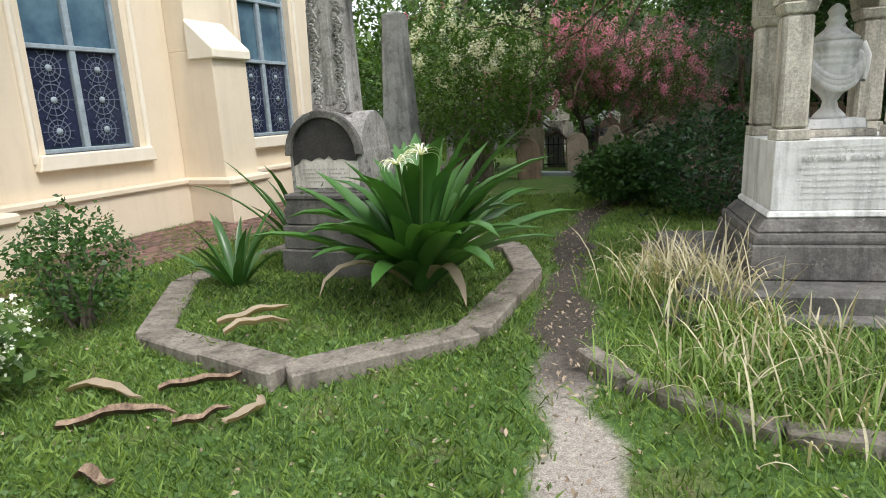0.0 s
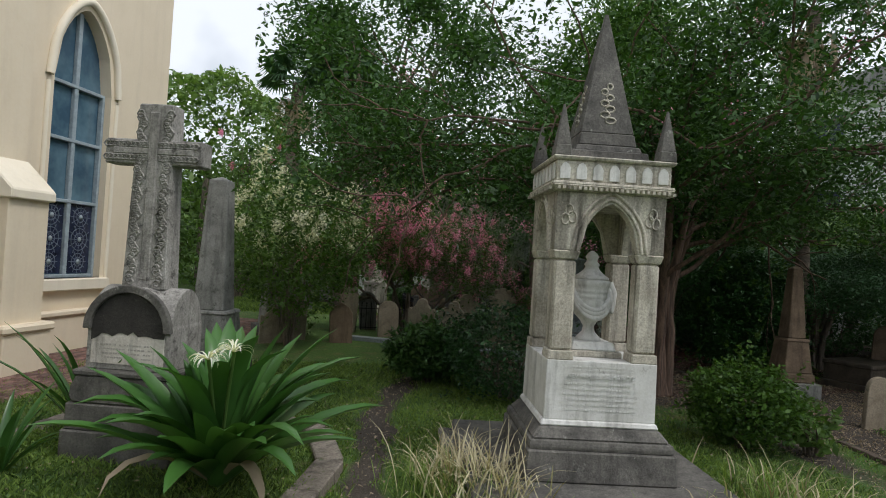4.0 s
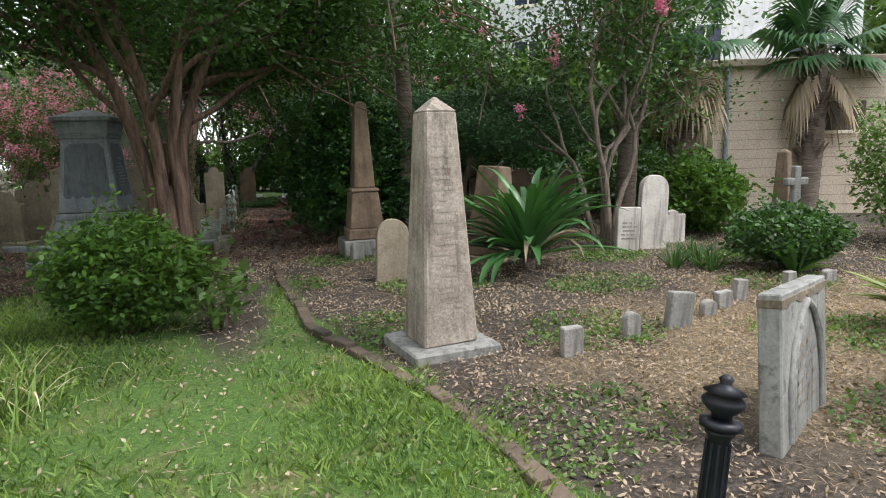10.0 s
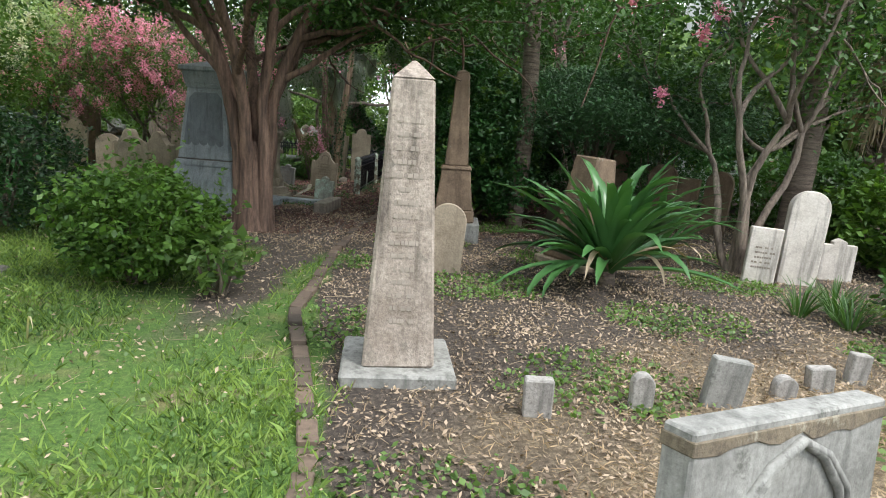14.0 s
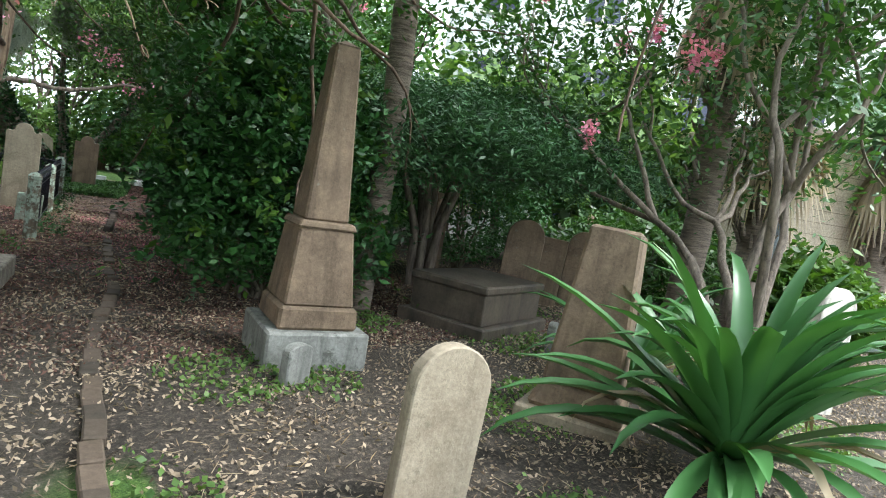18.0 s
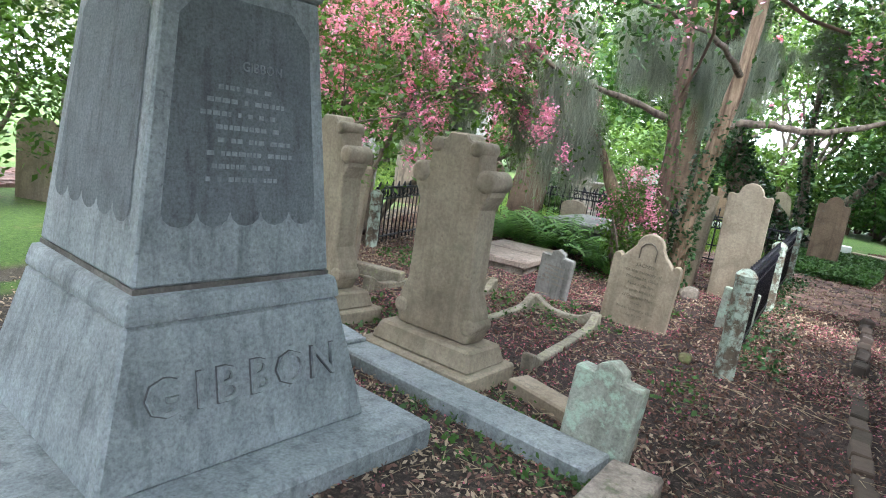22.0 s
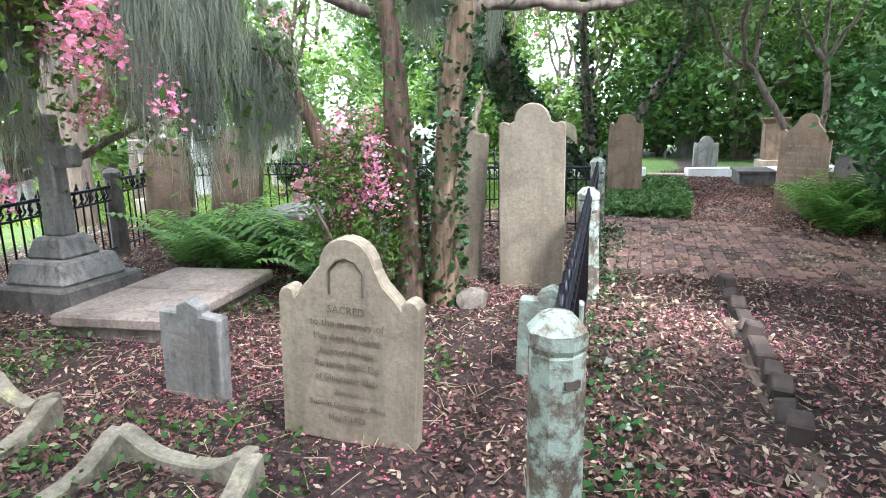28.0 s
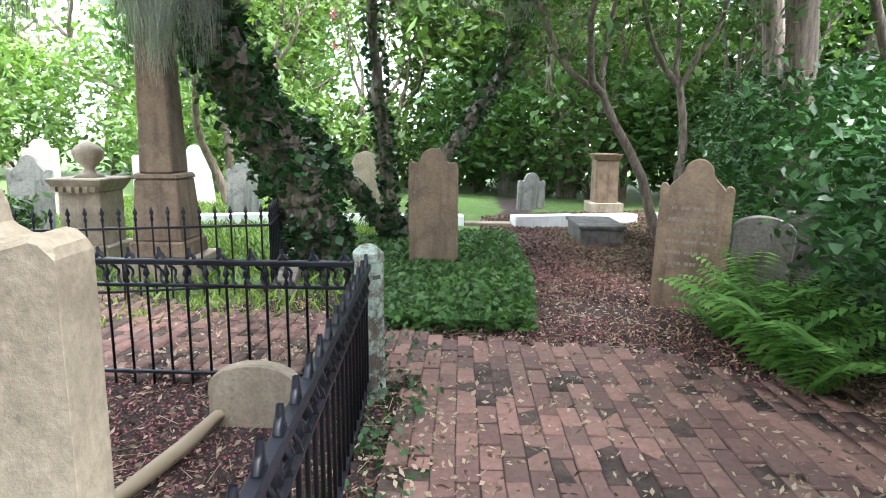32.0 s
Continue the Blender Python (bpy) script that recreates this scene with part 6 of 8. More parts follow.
v, f = leaf_cloud(crown_points([(9.9, 20.6, 5.6), (9.0, 20.2, 5.2), (10.8, 21, 5.6), (10, 19.6, 5.0)], 7000, 0.9, rt), 0.11, rt)
pmesh("crown", v, f, M_LF_MID, lean_t)
fork = thing("ivy_clad_tree", "forked slender tree wound with ivy", "tree")
for pts in ([(12.0, 22.0, -0.1), (11.9, 22, 1.0), (11.75, 22, 2.4), (11.7, 22, 5)], [(12.05, 22.0, -0.1), (12.5, 22, 0.9), (13.1, 22, 1.7), (13.6, 22, 2.4), (14.0, 22, 4)], [(12.0, 22.0, 0.1), (11.4, 22, 0.8), (10.9, 22.1, 1.6)]):
    _, qq = trunk_part(fork, pts, 0.11, 0.045, M_BARKG)
    ivy_on(fork, qq, 0.11, 1100, rt, 0.08)
v, f = leaf_cloud(crown_points([(11.7, 22, 4.5), (14, 22, 4.2), (12.8, 22, 3.6), (12.2, 21.5, 4.4)], 9000, 0.8, rt), 0.085, rt)
pmesh("crown", v, f, M_LF_BRT, fork)
for i, (x, y, st, rt_, hh, m) in enumerate(((15.0, 20.3, 2, 0.07, 2.2, M_LF_MID), (16.4, 18.4, 2, 0.08, 2.3, M_LF_MID), (17.6, 27.5, 4, 0.12, 2.0, M_LF_BRT), (13.4, 30.0, 3, 0.1, 2.4, M_LF_BRT), (20.0, 24.0, 3, 0.1, 2.2, M_LF_MID), (10.0, 27.5, 3, 0.1, 2.3, M_LF_BRT), (6.0, 25.5, 3, 0.11, 2.4, M_LF_BRT), (1.0, 24.5, 3, 0.1, 2.2, M_LF_BRT))):
    tree("broad-leaved churchyard tree with a light open crown", (x, y, 0), st, rt_, hh, 3, 9500, 0.1, 0.55, m, M_BARKG, 60 + i, lean=0.3, up=0.24, spread=0.42, low=2.4, group="churchyard trees", flowers=14 if i % 2 else 0, m_flower=M_PINK, fsize=0.05)


# tall trees whose crowns roof the walk; all but the oak added for shade
def shade_tree(label, base, foot_r, z_fork, crown_c, crown_r, leaves, leaf, mat, seed):
    r = np.random.default_rng(seed)
    th = thing("tree", label, "tree", pose(*base), "tall shade trees")
    c0 = np.array(crown_c) - np.array(base)
    trunk = np.array([(0, 0, -0.1), (0.05, 0.03, z_fork * 0.5), (0.15 * c0[0], 0.15 * c0[1], z_fork)])
    tubes, tips = [tube_np(trunk, [foot_r * 1.2, foot_r, foot_r * 0.85], 9)], []
    for k in range(15):
        u = r.normal(size=3)
        u[2] = abs(u[2])
        u /= np.linalg.norm(u)
        end = c0 + u * np.array(crown_r) * 0.72 - np.array([0, 0, crown_r[2] * 0.3])
        mid = trunk[-1] * 0.5 + end * 0.5 + r.normal(size=3) * 0.25
        tubes.append(tube_np([trunk[-1], mid, end], [foot_r * 0.45, foot_r * 0.25, 0.03], 6))
        grow(end, u * (1, 1, 0.4), 1.0, 0.03, 1, r, tubes, tips, 0.7, 0.0)
        tips.append(mid)
    v, f = joined(tubes)
    pmesh("trunk", v, f, M_BARKG, th, smooth=True)
    c = crown_points(np.array(tips), leaves, 0.62, r, 0.6)
    v, f = leaf_cloud(c[c[:, 2] > z_fork + 0.6], leaf, r, 0.5)
    pmesh("crown", v, f, mat, th)
    return th


shade_tree("tall broad-leaved tree added to shade the brick walk", (14.9, 14.6, 0), 0.17, 3.8, (12.4, 14.2, 7.4), (3.9, 3.6, 1.8), 36000, 0.13, M_LF_BUSH, 402)
shade_tree("tall broad-leaved tree added to shade the ground by the fern bank", (15.6, 19.4, 0), 0.16, 3.8, (14.6, 19.2, 7.0), (3.2, 3.2, 1.8), 22000, 0.16, M_LF_MID, 403)
shade_tree("tall dark tree added to shade the far end of the walk", (17.6, 21.6, 0), 0.17, 3.6, (16.4, 22.2, 6.6), (3.4, 3.4, 2.0), 26000, 0.16, M_LF_CAN, 405)
shade_tree("large dark oak beyond the pink crape myrtles", (4.3, 19.2, 0), 0.24, 4.6, (5.6, 18.9, 8.4), (3.2, 3.0, 2.4), 24000, 0.16, M_LF_CAN, 404)

# ---------------------------------------------------------------- palms
def fan_leaf(p, az, el, stalk, size, r, n=26, droop=0.8):
    """A fan frond: stalk and pleated pointed segments."""
    d = np.array([math.cos(az) * math.cos(el), math.sin(az) * math.cos(el), math.sin(el)])
    hub = p + d * stalk
    side = np.array([-math.sin(az), math.cos(az), 0])
    ch = []
    for k in range(n):
        a = (k / (n - 1) - 0.5) * 3.9
        dd = d * math.cos(a) + side * math.sin(a)
        L = size * (0.75 + 0.25 * math.cos(a * 0.6)) * (0.9 + 0.2 * r.random())
        mid = hub + dd * L * 0.55 + np.array([0, 0, -0.05 * droop * L])
        tip = hub + dd * L * 0.9 + np.array([0, 0, -0.42 * droop * L])
        ww = np.cross(dd, np.array([0, 0, 1.0]))
        ww /= np.linalg.norm(ww) + 1e-6
        w = 0.022 * size / 0.6
        v = np.array([hub, mid + ww * w, tip, mid - ww * w + np.array([0, 0, w])])
        ch.append((v, np.array([[0, 1, 2, 3]])))
    return joined(ch), tube_np([p, p + d * stalk * 0.5, hub], 0.012, 4)


def palm(label, base, h, rad, seed, green=26, dry=16, size=0.8, boots=True, crown=True):
    r = np.random.default_rng(seed)
    th = thing("palm_tree", label, "palm tree", pose(*base))
    z = np.linspace(-0.1, h, 34)
    pts = np.stack([0.05 * np.sin(z), 0.03 * np.cos(z * 1.3), z], 1)
    rr = rad * (1 + 0.05 * (np.arange(34) % 2)) * np.linspace(1.1, 0.92, 34)
    v, f = tube_np(pts, rr, 12)
    pmesh("trunk", v, f, M_PALM, th)
    if boots:
        ch = []
        for k in range(90):
            zz, an = h * (0.35 + 0.65 * r.random()), r.random() * 6.28
            d = np.array([math.cos(an), math.sin(an), 0])
            b0 = d * rad * 0.95 + np.array([0, 0, zz])
            ch.append(tube_np([b0, b0 + d * 0.05 + np.array([0, 0, 0.1]), b0 + d * 0.14 + np.array([0, 0, 0.22])], [0.04, 0.032, 0.01], 4))
        v, f = joined(ch)
        pmesh("boot_sheath", v, f, M_PALM, th)["kind"] = "stuff"
    if crown:
        top = np.array([0, 0, h])
        for k in range(green + dry):
            az = r.random() * 6.28
            dead = k >= green
            el = -1.0 - 0.4 * r.random() if dead else -0.3 + 1.5 * r.random()
            (v, f), (v2, f2) = fan_leaf(top, az, el, 0.55 + 0.3 * r.random(), size * (0.9 + 0.25 * r.random()), r, droop=1.4 if dead else 0.8)
            fo = pmesh("dead_frond" if dead else "frond", v, f, M_FANDRY if dead else M_LF_BLU, th)
            pmesh("stalk", v2, f2, M_FANDRY if dead else M_LF_MID, fo)
    return th


palm("tall ringed palm trunk rising behind the camellia", (11.2, 8.6, 0), 7.5, 0.12, 1, boots=False, green=18, dry=8)
palm("shaggy cabbage palm with hanging dead fronds", (15.0, 6.9, 0), 4.8, 0.17, 2, size=0.95, dry=8)
palm("shaggy cabbage palm beside the tan building", (16.3, 6.6, 0), 3.4, 0.2, 3, size=0.85, green=12, dry=9)
palm("cabbage palm with a full crown at the building", (19.2, 5.6, 0), 3.3, 0.2, 4, size=0.95, green=20, dry=4)
palm("palm trunk at the edge of the lawn by the church", (-3.9, 5.2, 0), 6.5, 0.22, 5, boots=False, green=14, dry=6)
palm("tall cabbage palm behind the white crape myrtle", (4.3, 21.5, 0), 8.2, 0.24, 6, size=1.3, green=40, dry=20)
palm("palm trunk beside the far church wall", (2.2, 18.6, 0), 7.0, 0.22, 7, boots=False, green=16, dry=6)


# strap-leaved lilies
def strap_plant(name, label, base, n, length, width, mat, seed, lean=(0.5, 1.4), droop=(0.6, 1.6), dead=0, flower=False, scape=0.9, flop=False):
    r = np.random.default_rng(seed)
    th = thing(name, label, "plant", pose(*base))
    for k in range(n):
        az = 2.399 * k + 0.3 * r.normal()
        L = length * (0.65 + 0.4 * r.random())
        el = lean[0] + (lean[1] - lean[0]) * r.random()
        v, f = strap(np.array([0.05 * math.cos(az), 0.05 * math.sin(az), 0.02 + 0.0016 * k * (length > 1)]), az, el, L, width * (0.8 + 0.35 * r.random()), droop[0] + (droop[1] - droop[0]) * r.random(), r, 9)
        pmesh("leaf", v, f, mat, th, smooth=True)
    for k in range(dead):
        az = 6.28 * r.random()
        v, f = strap(np.array([0.05 * math.cos(az), 0.05 * math.sin(az), 0.05]), az, 0.7, length * 0.7, width * 0.6, 2.4, r, 8)
        pmesh("withered_leaf", v, f, M_FANDRY, th)
    if flower:
        for fx, fy, fz in ((-0.12, -0.42, scape), (0.05, -0.45, scape + 0.06)):
            v, f = tube_np([(0, 0, 0.1), (fx * 0.5, fy * 0.5, fz * 0.6), (fx, fy, fz)], 0.014, 6)
            sc = pmesh("flower_stalk", v, f, M_LF_BRT, th)
            ch = []
            for k in range(26):
                az, el = r.random() * 6.28, 0.2 + 0.9 * r.random()
                ch.append(strap(np.array([fx, fy, fz]), az, el, 0.17, 0.014, 2.6, r, 7))
            v, f = joined(ch)
            pmesh("spider_flower", v, f, M_WHITEF, sc, "white spider-like petals")
    return th


strap_plant("spider_lily", "large spider lily with white flowers at the tomb kerb", (0.38, 4.55, 0.1), 66, 1.42, 0.2, M_LILY, 1, (0.45, 1.52), (0.4, 1.5), 5, True, 1.08)
strap_plant("spider_lily", "small strap-leaved lily on the tomb plot", (-1.3, 5.25, 0.02), 20, 0.8, 0.075, M_LILY, 2, (0.5, 1.4), (0.3, 1.0), 2)
strap_plant("spider_lily", "strap-leaved lily growing behind the cross tomb", (-0.8, 6.3, 0.02), 18, 1.4, 0.075, M_LILY, 3, (0.7, 1.4), (0.3, 0.9))
crin = strap_plant("crinum", "large crinum with broad arching leaves in the mulch", (10.66, 4.8, 0.12), 84, 1.4, 0.125, M_CRIN, 4, (0.1, 1.45), (0.6, 1.9), 6)
pmesh("stem", *tube_np([(0, 0, -0.16), (0, 0, 0.02), (0.01, 0, 0.15)], [0.09, 0.08, 0.06], 9), M_PALM, crin)
strap_plant("crinum", "crinum with arching leaves under the trees", (12.0, 6.0, 0.02), 24, 1.2, 0.1, M_CRIN, 5, (0.5, 1.35), (0.6, 1.5), 3)
strap_plant("variegated_ginger", "variegated broad-leaved plant with yellow streaks", (11.25, 0.85, 0.02), 84, 0.7, 0.09, M_YEL, 6, (0.5, 1.5), (0.4, 1.3))
strap_plant("aspidistra", "dark broad-leaved plant in front of the low bush", (12.6, 2.6, 0.02), 18, 0.5, 0.08, M_LF_MID, 7, (0.5, 1.4), (0.5, 1.2))
for k, (x, y) in enumerate(((12.0, 3.7), (12.3, 3.55), (12.15, 3.3), (12.5, 3.8))):
    strap_plant("liriope", "tuft of dark green grassy leaves", (x, y, 0), 46, 0.42, 0.014, M_LF_MID, 20 + k, (0.7, 1.5), (0.5, 1.3))


def grass_clump(base, n, length, mat, seed, label, lean=(0.8, 1.5), width=0.009, spread=0.25):
    r = np.random.default_rng(seed)
    ch = []
    for k in range(n):
        az = r.random() * 6.28
        o = r.normal(size=2) * spread
        ch.append(strap(np.array([o[0], o[1], 0]), az, lean[0] + (lean[1] - lean[0]) * r.random(), length * (0.5 + 0.7 * r.random()), width, 0.4 + 2.0 * r.random(), r, 6, 0.1))
    v, f = joined(ch)
    ob = pmesh("tall_grass", v, f, mat)
    ob.matrix_world = pose(*base)
    return tagged(ob, label, "grass", "tall grass round the plots", "stuff")


tall = [(2.25, 4.4), (2.45, 4.0), (2.3, 3.5), (2.35, 3.0), (2.2, 2.5), (2.6, 2.3), (3.0, 2.1), (3.4, 2.05), (3.8, 2.15), (4.2, 2.4), (4.6, 2.75), (4.9, 3.2), (2.8, 2.6), (3.3, 2.5), (3.9, 2.6), (4.4, 3.0), (5.0, 3.7), (1.75, 2.7), (2.0, 2.3), (5.2, 3.4)]
for k, (x, y) in enumerate(tall):
    grass_clump((x, y, 0), 230, 0.34, M_GRASS, 100 + k, "lush green uncut grass", spread=0.2)
    grass_clump((x + 0.1, y + 0.05, 0), 30 if k > 3 else (150 if k < 2 else 50), 0.46 if k > 2 else 0.62, M_STRAW, 200 + k, "bleached dry grass stalks", (0.8, 1.5), 0.013, 0.2)


# ---------------------------------------------------------------- ferns
def fern(base, seed, n=11, length=0.55):
    r = np.random.default_rng(seed)
    ch = []
    for k in range(n):
        az, el = 2.4 * k + 0.3 * r.normal(), 0.85 + 0.5 * r.random()
        L = length * (0.7 + 0.5 * r.random())
        seg = 16
        t = np.linspace(0, 1, seg)
        e = el - 1.15 * t * t
        st = L / (seg - 1)
        h, z = np.cumsum(np.cos(e) * st), np.cumsum(np.sin(e) * st)
        d, s = np.array([math.cos(az), math.sin(az), 0]), np.array([-math.sin(az), math.cos(az), 0])
        mid = d * h[:, None] + np.array([0, 0, 1.0]) * z[:, None]
        for i in range(1, seg - 1):
            w = 0.2 * L * math.sin(math.pi * (0.16 + 0.8 * t[i])) ** 0.8 + 0.008
            for sg in (-1, 1):
                p = mid[i]
                tip = p + s * sg * w + d * 0.25 * w - np.array([0, 0, 0.25 * w])
                v = np.array([p, p + d * st * 0.75 + s * sg * w * 0.3, tip, p - d * st * 0.1 + s * sg * w * 0.35])
                ch.append((v, np.array([[0, 1, 2, 3]])))
    v, f = joined(ch)
    th = thing("fern", "clump of bright green sword fern", "fern", pose(*base), "ferns")
    pmesh("foliage", v, f, M_FERN, th)["kind"] = "stuff"
    return th


FERN = [fern((6.6, 17.0, 0), s) for s in (1,)]
fr_rng = np.random.default_rng(4)
for x, y, s in ((6.75, 16.45, 1.3), (7.1, 16.2, 1.35), (7.4, 16.0, 1.3), (7.75, 16.15, 1.4), (7.45, 16.5, 1.3), (8.05, 16.0, 1.2), (8.1, 15.5, 1.1), (7.95, 16.6, 1.3), (13.0, 17.0, 1.3), (13.3, 17.3, 1.35), (12.95, 16.7, 1.2), (13.5, 16.8, 1.3), (13.7, 17.9, 1.2), (7.0, 17.1, 1), (7.5, 16.8, 1), (6.9, 16.7, 0.9), (7.8, 16.5, 0.9), (7.3, 17.5, 1.1), (8.2, 15.9, 0.8), (8.3, 15.3, 0.8), (13.2, 17.6, 0.9), (13.7, 17.3, 1), (14.1, 17.1, 1), (14.6, 16.8, 1.1), (13.9, 16.7, 0.9), (15.0, 16.3, 1), (14.4, 17.6, 0.9)):
    c = copy_thing(FERN[0], pose(x, y, 0, 0, 0, float(fr_rng.random() * 360)))
    c.scale = (s, s, s)


# ---------------------------------------------------------------- Spanish moss
def moss_mesh(seed, n, length):
    """A ragged curtain of hanging strands, longest in a few tails."""
    r = np.random.default_rng(seed)
    ch = []
    tails = r.normal(size=(5, 2)) * np.array([0.17, 0.06])
    reach = 0.45 + 0.55 * r.random(5)
    for _ in range(n):
        j = r.integers(0, 5)
        p = np.array([*(tails[j] + r.normal(size=2) * np.array([0.05, 0.035])), 0.05 * r.normal()])
        L = length * reach[j] * (0.2 + 0.8 * r.random() ** 0.6)
        k = 8
        sw = np.linspace(0, 1, k)[:, None]
        q = p + np.stack([np.cumsum(r.normal(size=k)) * 0.022, np.cumsum(r.normal(size=k)) * 0.022, -np.linspace(0, L, k)], 1)
        q[:, :2] += (tails[j] - p[:2]) * sw * 0.6
        an = r.random() * 6.28
        w = np.array([math.cos(an), math.sin(an), 0]) * 0.0028 * np.linspace(1.2, 0.5, k)[:, None]
        v = np.concatenate([q + w, q - w])
        i = np.arange(k - 1)[:, None]
        ch.append((v, i + np.array([[0, 1, k + 1, k]])))
    v, f = joined(ch)
    me = pmesh("spanish_moss", v, f, M_MOSS)
    return tagged(me, "grey Spanish moss hanging from a branch", "spanish moss", "Spanish moss in the trees")


moss_src = [moss_mesh(300 + k, 760, L) for k, L in enumerate((0.7, 1.05, 0.45, 1.3))]
mr = np.random.default_rng(9)
spots = [tuple(q3[i] - (0, 0, 0.02)) for i in (13, 15, 17, 18, 20, 21, 22, 24, 25, 26, 28, 29)] + [tuple(q5[i]) for i in (8, 11, 14, 17, 19)]
spots += [tuple(q7[i]) for i in (6, 8, 10, 11, 13, 15, 17, 19)]
spots += [tuple(qm[i]) for i in (3, 5, 7, 9, 10, 12, 13, 15, 16, 18, 20)]
spots += [(9.95 + 0.5 * mr.normal(), 20.2 + 0.4 * mr.normal(), 3.3 + 0.5 * mr.random()) for _ in range(12)]
spots += [(x, y, z) for x, y, z in zip(5.2 + 5.0 * mr.random(40), 17.0 + 5.5 * mr.random(40), 3.0 + 1.4 * mr.random(40))]
spots += [(x, y, z) for x, y, z in zip(10.6 + 3.2 * mr.random(14), 21.2 + 1.2 * mr.random(14), 3.5 + 0.8 * mr.random(14))]
for k, s in enumerate(spots):
    a = moss_src[k % 4]
    if k < 4:
        a.matrix_world = pose(*s, 0, 0, float(mr.random() * 360))
    else:
        copy_thing(a, pose(*s, 0, 0, float(mr.random() * 360)))
# ---------------------------------------------------------------- iron fences
def picket_mesh(h):
    bm = lathe([(0.008, 0.02), (0.008, h - 0.12), (0.016, h - 0.1), (0.007, h - 0.07), (0.02, h - 0.05), (0.004, h)], 6)
    me = bpy.data.meshes.new("picket")
    bm.to_mesh(me)
    bm.free()
    me.materials.append(M_IRON)
    return me


PICKET = {}


def iron_fence(label, a, b, h=0.76, gap=0.105, spear=False, rail=0.12, zt=None):
    """Pickets between two rails; the top band is filled with slanting scrolls, with knobs above."""
    L = math.hypot(b[0] - a[0], b[1] - a[1])
    th = thing("iron_fence", label, "fence", pose(a[0], a[1], 0, 0, 0, math.degrees(math.atan2(b[1] - a[1], b[0] - a[0]))), "iron plot railings")
    ph = h if spear else h - 0.06
    key = round(ph, 2)
    if key not in PICKET:
        PICKET[key] = picket_mesh(ph)
    part("bottom_rail", box(0, L, -0.012, 0.012, 0.08, 0.1, 0.004), M_IRON, th)
    part("middle_rail", box(0, L, -0.014, 0.014, h - 0.06 - rail, h - 0.04 - rail, 0.004), M_IRON, th)
    if not spear:
        part("top_rail", box(0, L, -0.02, 0.02, h - 0.06, h - 0.03, 0.006), M_IRON, th)
        ch = []
        n = int(L / 0.075)
        for k in range(n):
            x = 0.04 + (L - 0.08) * k / max(1, n - 1)
            t = np.linspace(0, 1, 7)
            ch.append(tube_np(np.stack([x + 0.05 * (t - 0.5) + 0.014 * np.sin(6.28 * t), 0.012 * np.cos(6.28 * t), h - 0.04 - rail + (rail - 0.02) * t], 1), 0.009, 4))
        v, f = joined(ch)
        pmesh("scroll_band", v, f, M_IRON, th)["kind"] = "stuff"
        ch = []
        n = int(L / 0.15)
        for k in range(n):
            x = 0.06 + (L - 0.12) * k / max(1, n - 1)
            t = np.linspace(-1, 1, 5)
            ch.append(tube_np(np.stack([x + 0.022 * t, 0 * t, h - 0.03 + 0.03 * (1 - t * t)], 1), 0.011, 5))
            ch.append(tube_np([(x, 0, h - 0.02), (x + 0.008, 0, h + 0.03)], [0.014, 0.009], 5))
        v, f = joined(ch)
        pmesh("cresting", v, f, M_IRON, th)["kind"] = "stuff"
    n = int(L / gap)
    for k in range(n):
        ob = new("picket", PICKET[key])
        ob.parent = th
        ob.location = (gap / 2 + (L - gap) * k / max(1, n - 1), 0, 0)
    return th


def fence_post(x, y, h, r, mat, label, lean=0.0, group="wooden fence posts"):
    th = thing("fence_post", label, "post", pose(x, y, 0, lean, 0, 20), group)
    bm = lathe([(r * 1.05, -0.1), (r, 0.2), (r * 0.97, h - 0.1), (r * 0.92, h - 0.095), (r * 1.02, h - 0.08), (r * 1.02, h - 0.045), (r * 0.55, h - 0.008), (r * 0.2, h)], 8)
    for f_ in bm.faces:
        f_.smooth = False
    part("shaft", wob(bm, 0.008), mat, th)
    part("mortise", box(-0.02, 0.02, -r * 1.0, -r * 0.9, h - 0.17, h - 0.15, 0.0), M_INK, th)
    return th


P1, P2, P3 = (9.17, 12.38), (10.0, 15.08), (10.74, 17.45)
fence_post(*P1, 0.78, 0.072, M_POST, "lichen-covered octagonal wooden fence post", 1)
fence_post(*P2, 0.76, 0.075, M_POST, "lichen-covered grey wooden fence post", -1)
fence_post(*P3, 0.8, 0.08, M_POST, "dark weathered wooden corner post", 0)
iron_fence("black iron railing with scrolled top band along the path", (P1[0] + 0.06, P1[1] + 0.2), (P2[0] - 0.02, P2[1] - 0.06), 0.74)
iron_fence("black iron railing with scrolled top band along the path", (P2[0] + 0.02, P2[1] + 0.06), (P3[0] - 0.02, P3[1] - 0.06), 0.74)
iron_fence("black iron railing closing the end of the plot", (P3[0] - 0.06, P3[1] + 0.02), (8.6, 18.25), 0.74)
iron_fence("black iron railing behind the ferns", (8.55, 18.3), (5.95, 18.7), 0.8)
F1, F2 = (5.6, 14.4), (5.9, 17.05)
fence_post(*F1, 0.66, 0.07, M_POST, "dark lichened post of the side railing", 2)
fence_post(*F2, 0.85, 0.08, M_DARK, "dark iron corner post of the railing", 0)
iron_fence("rusty black iron railing beside the stone cross", F1, F2, 0.72)
iron_fence("rusty black iron railing beside the ferns", F2, (5.95, 18.7), 0.78)
iron_fence("spear-topped iron railing round the obelisk plot", (10.35, 19.75), (7.2, 20.0), 0.78, 0.12, True)
iron_fence("spear-topped iron railing round the obelisk plot", (10.35, 19.75), (10.9, 23.0), 0.78, 0.12, True)
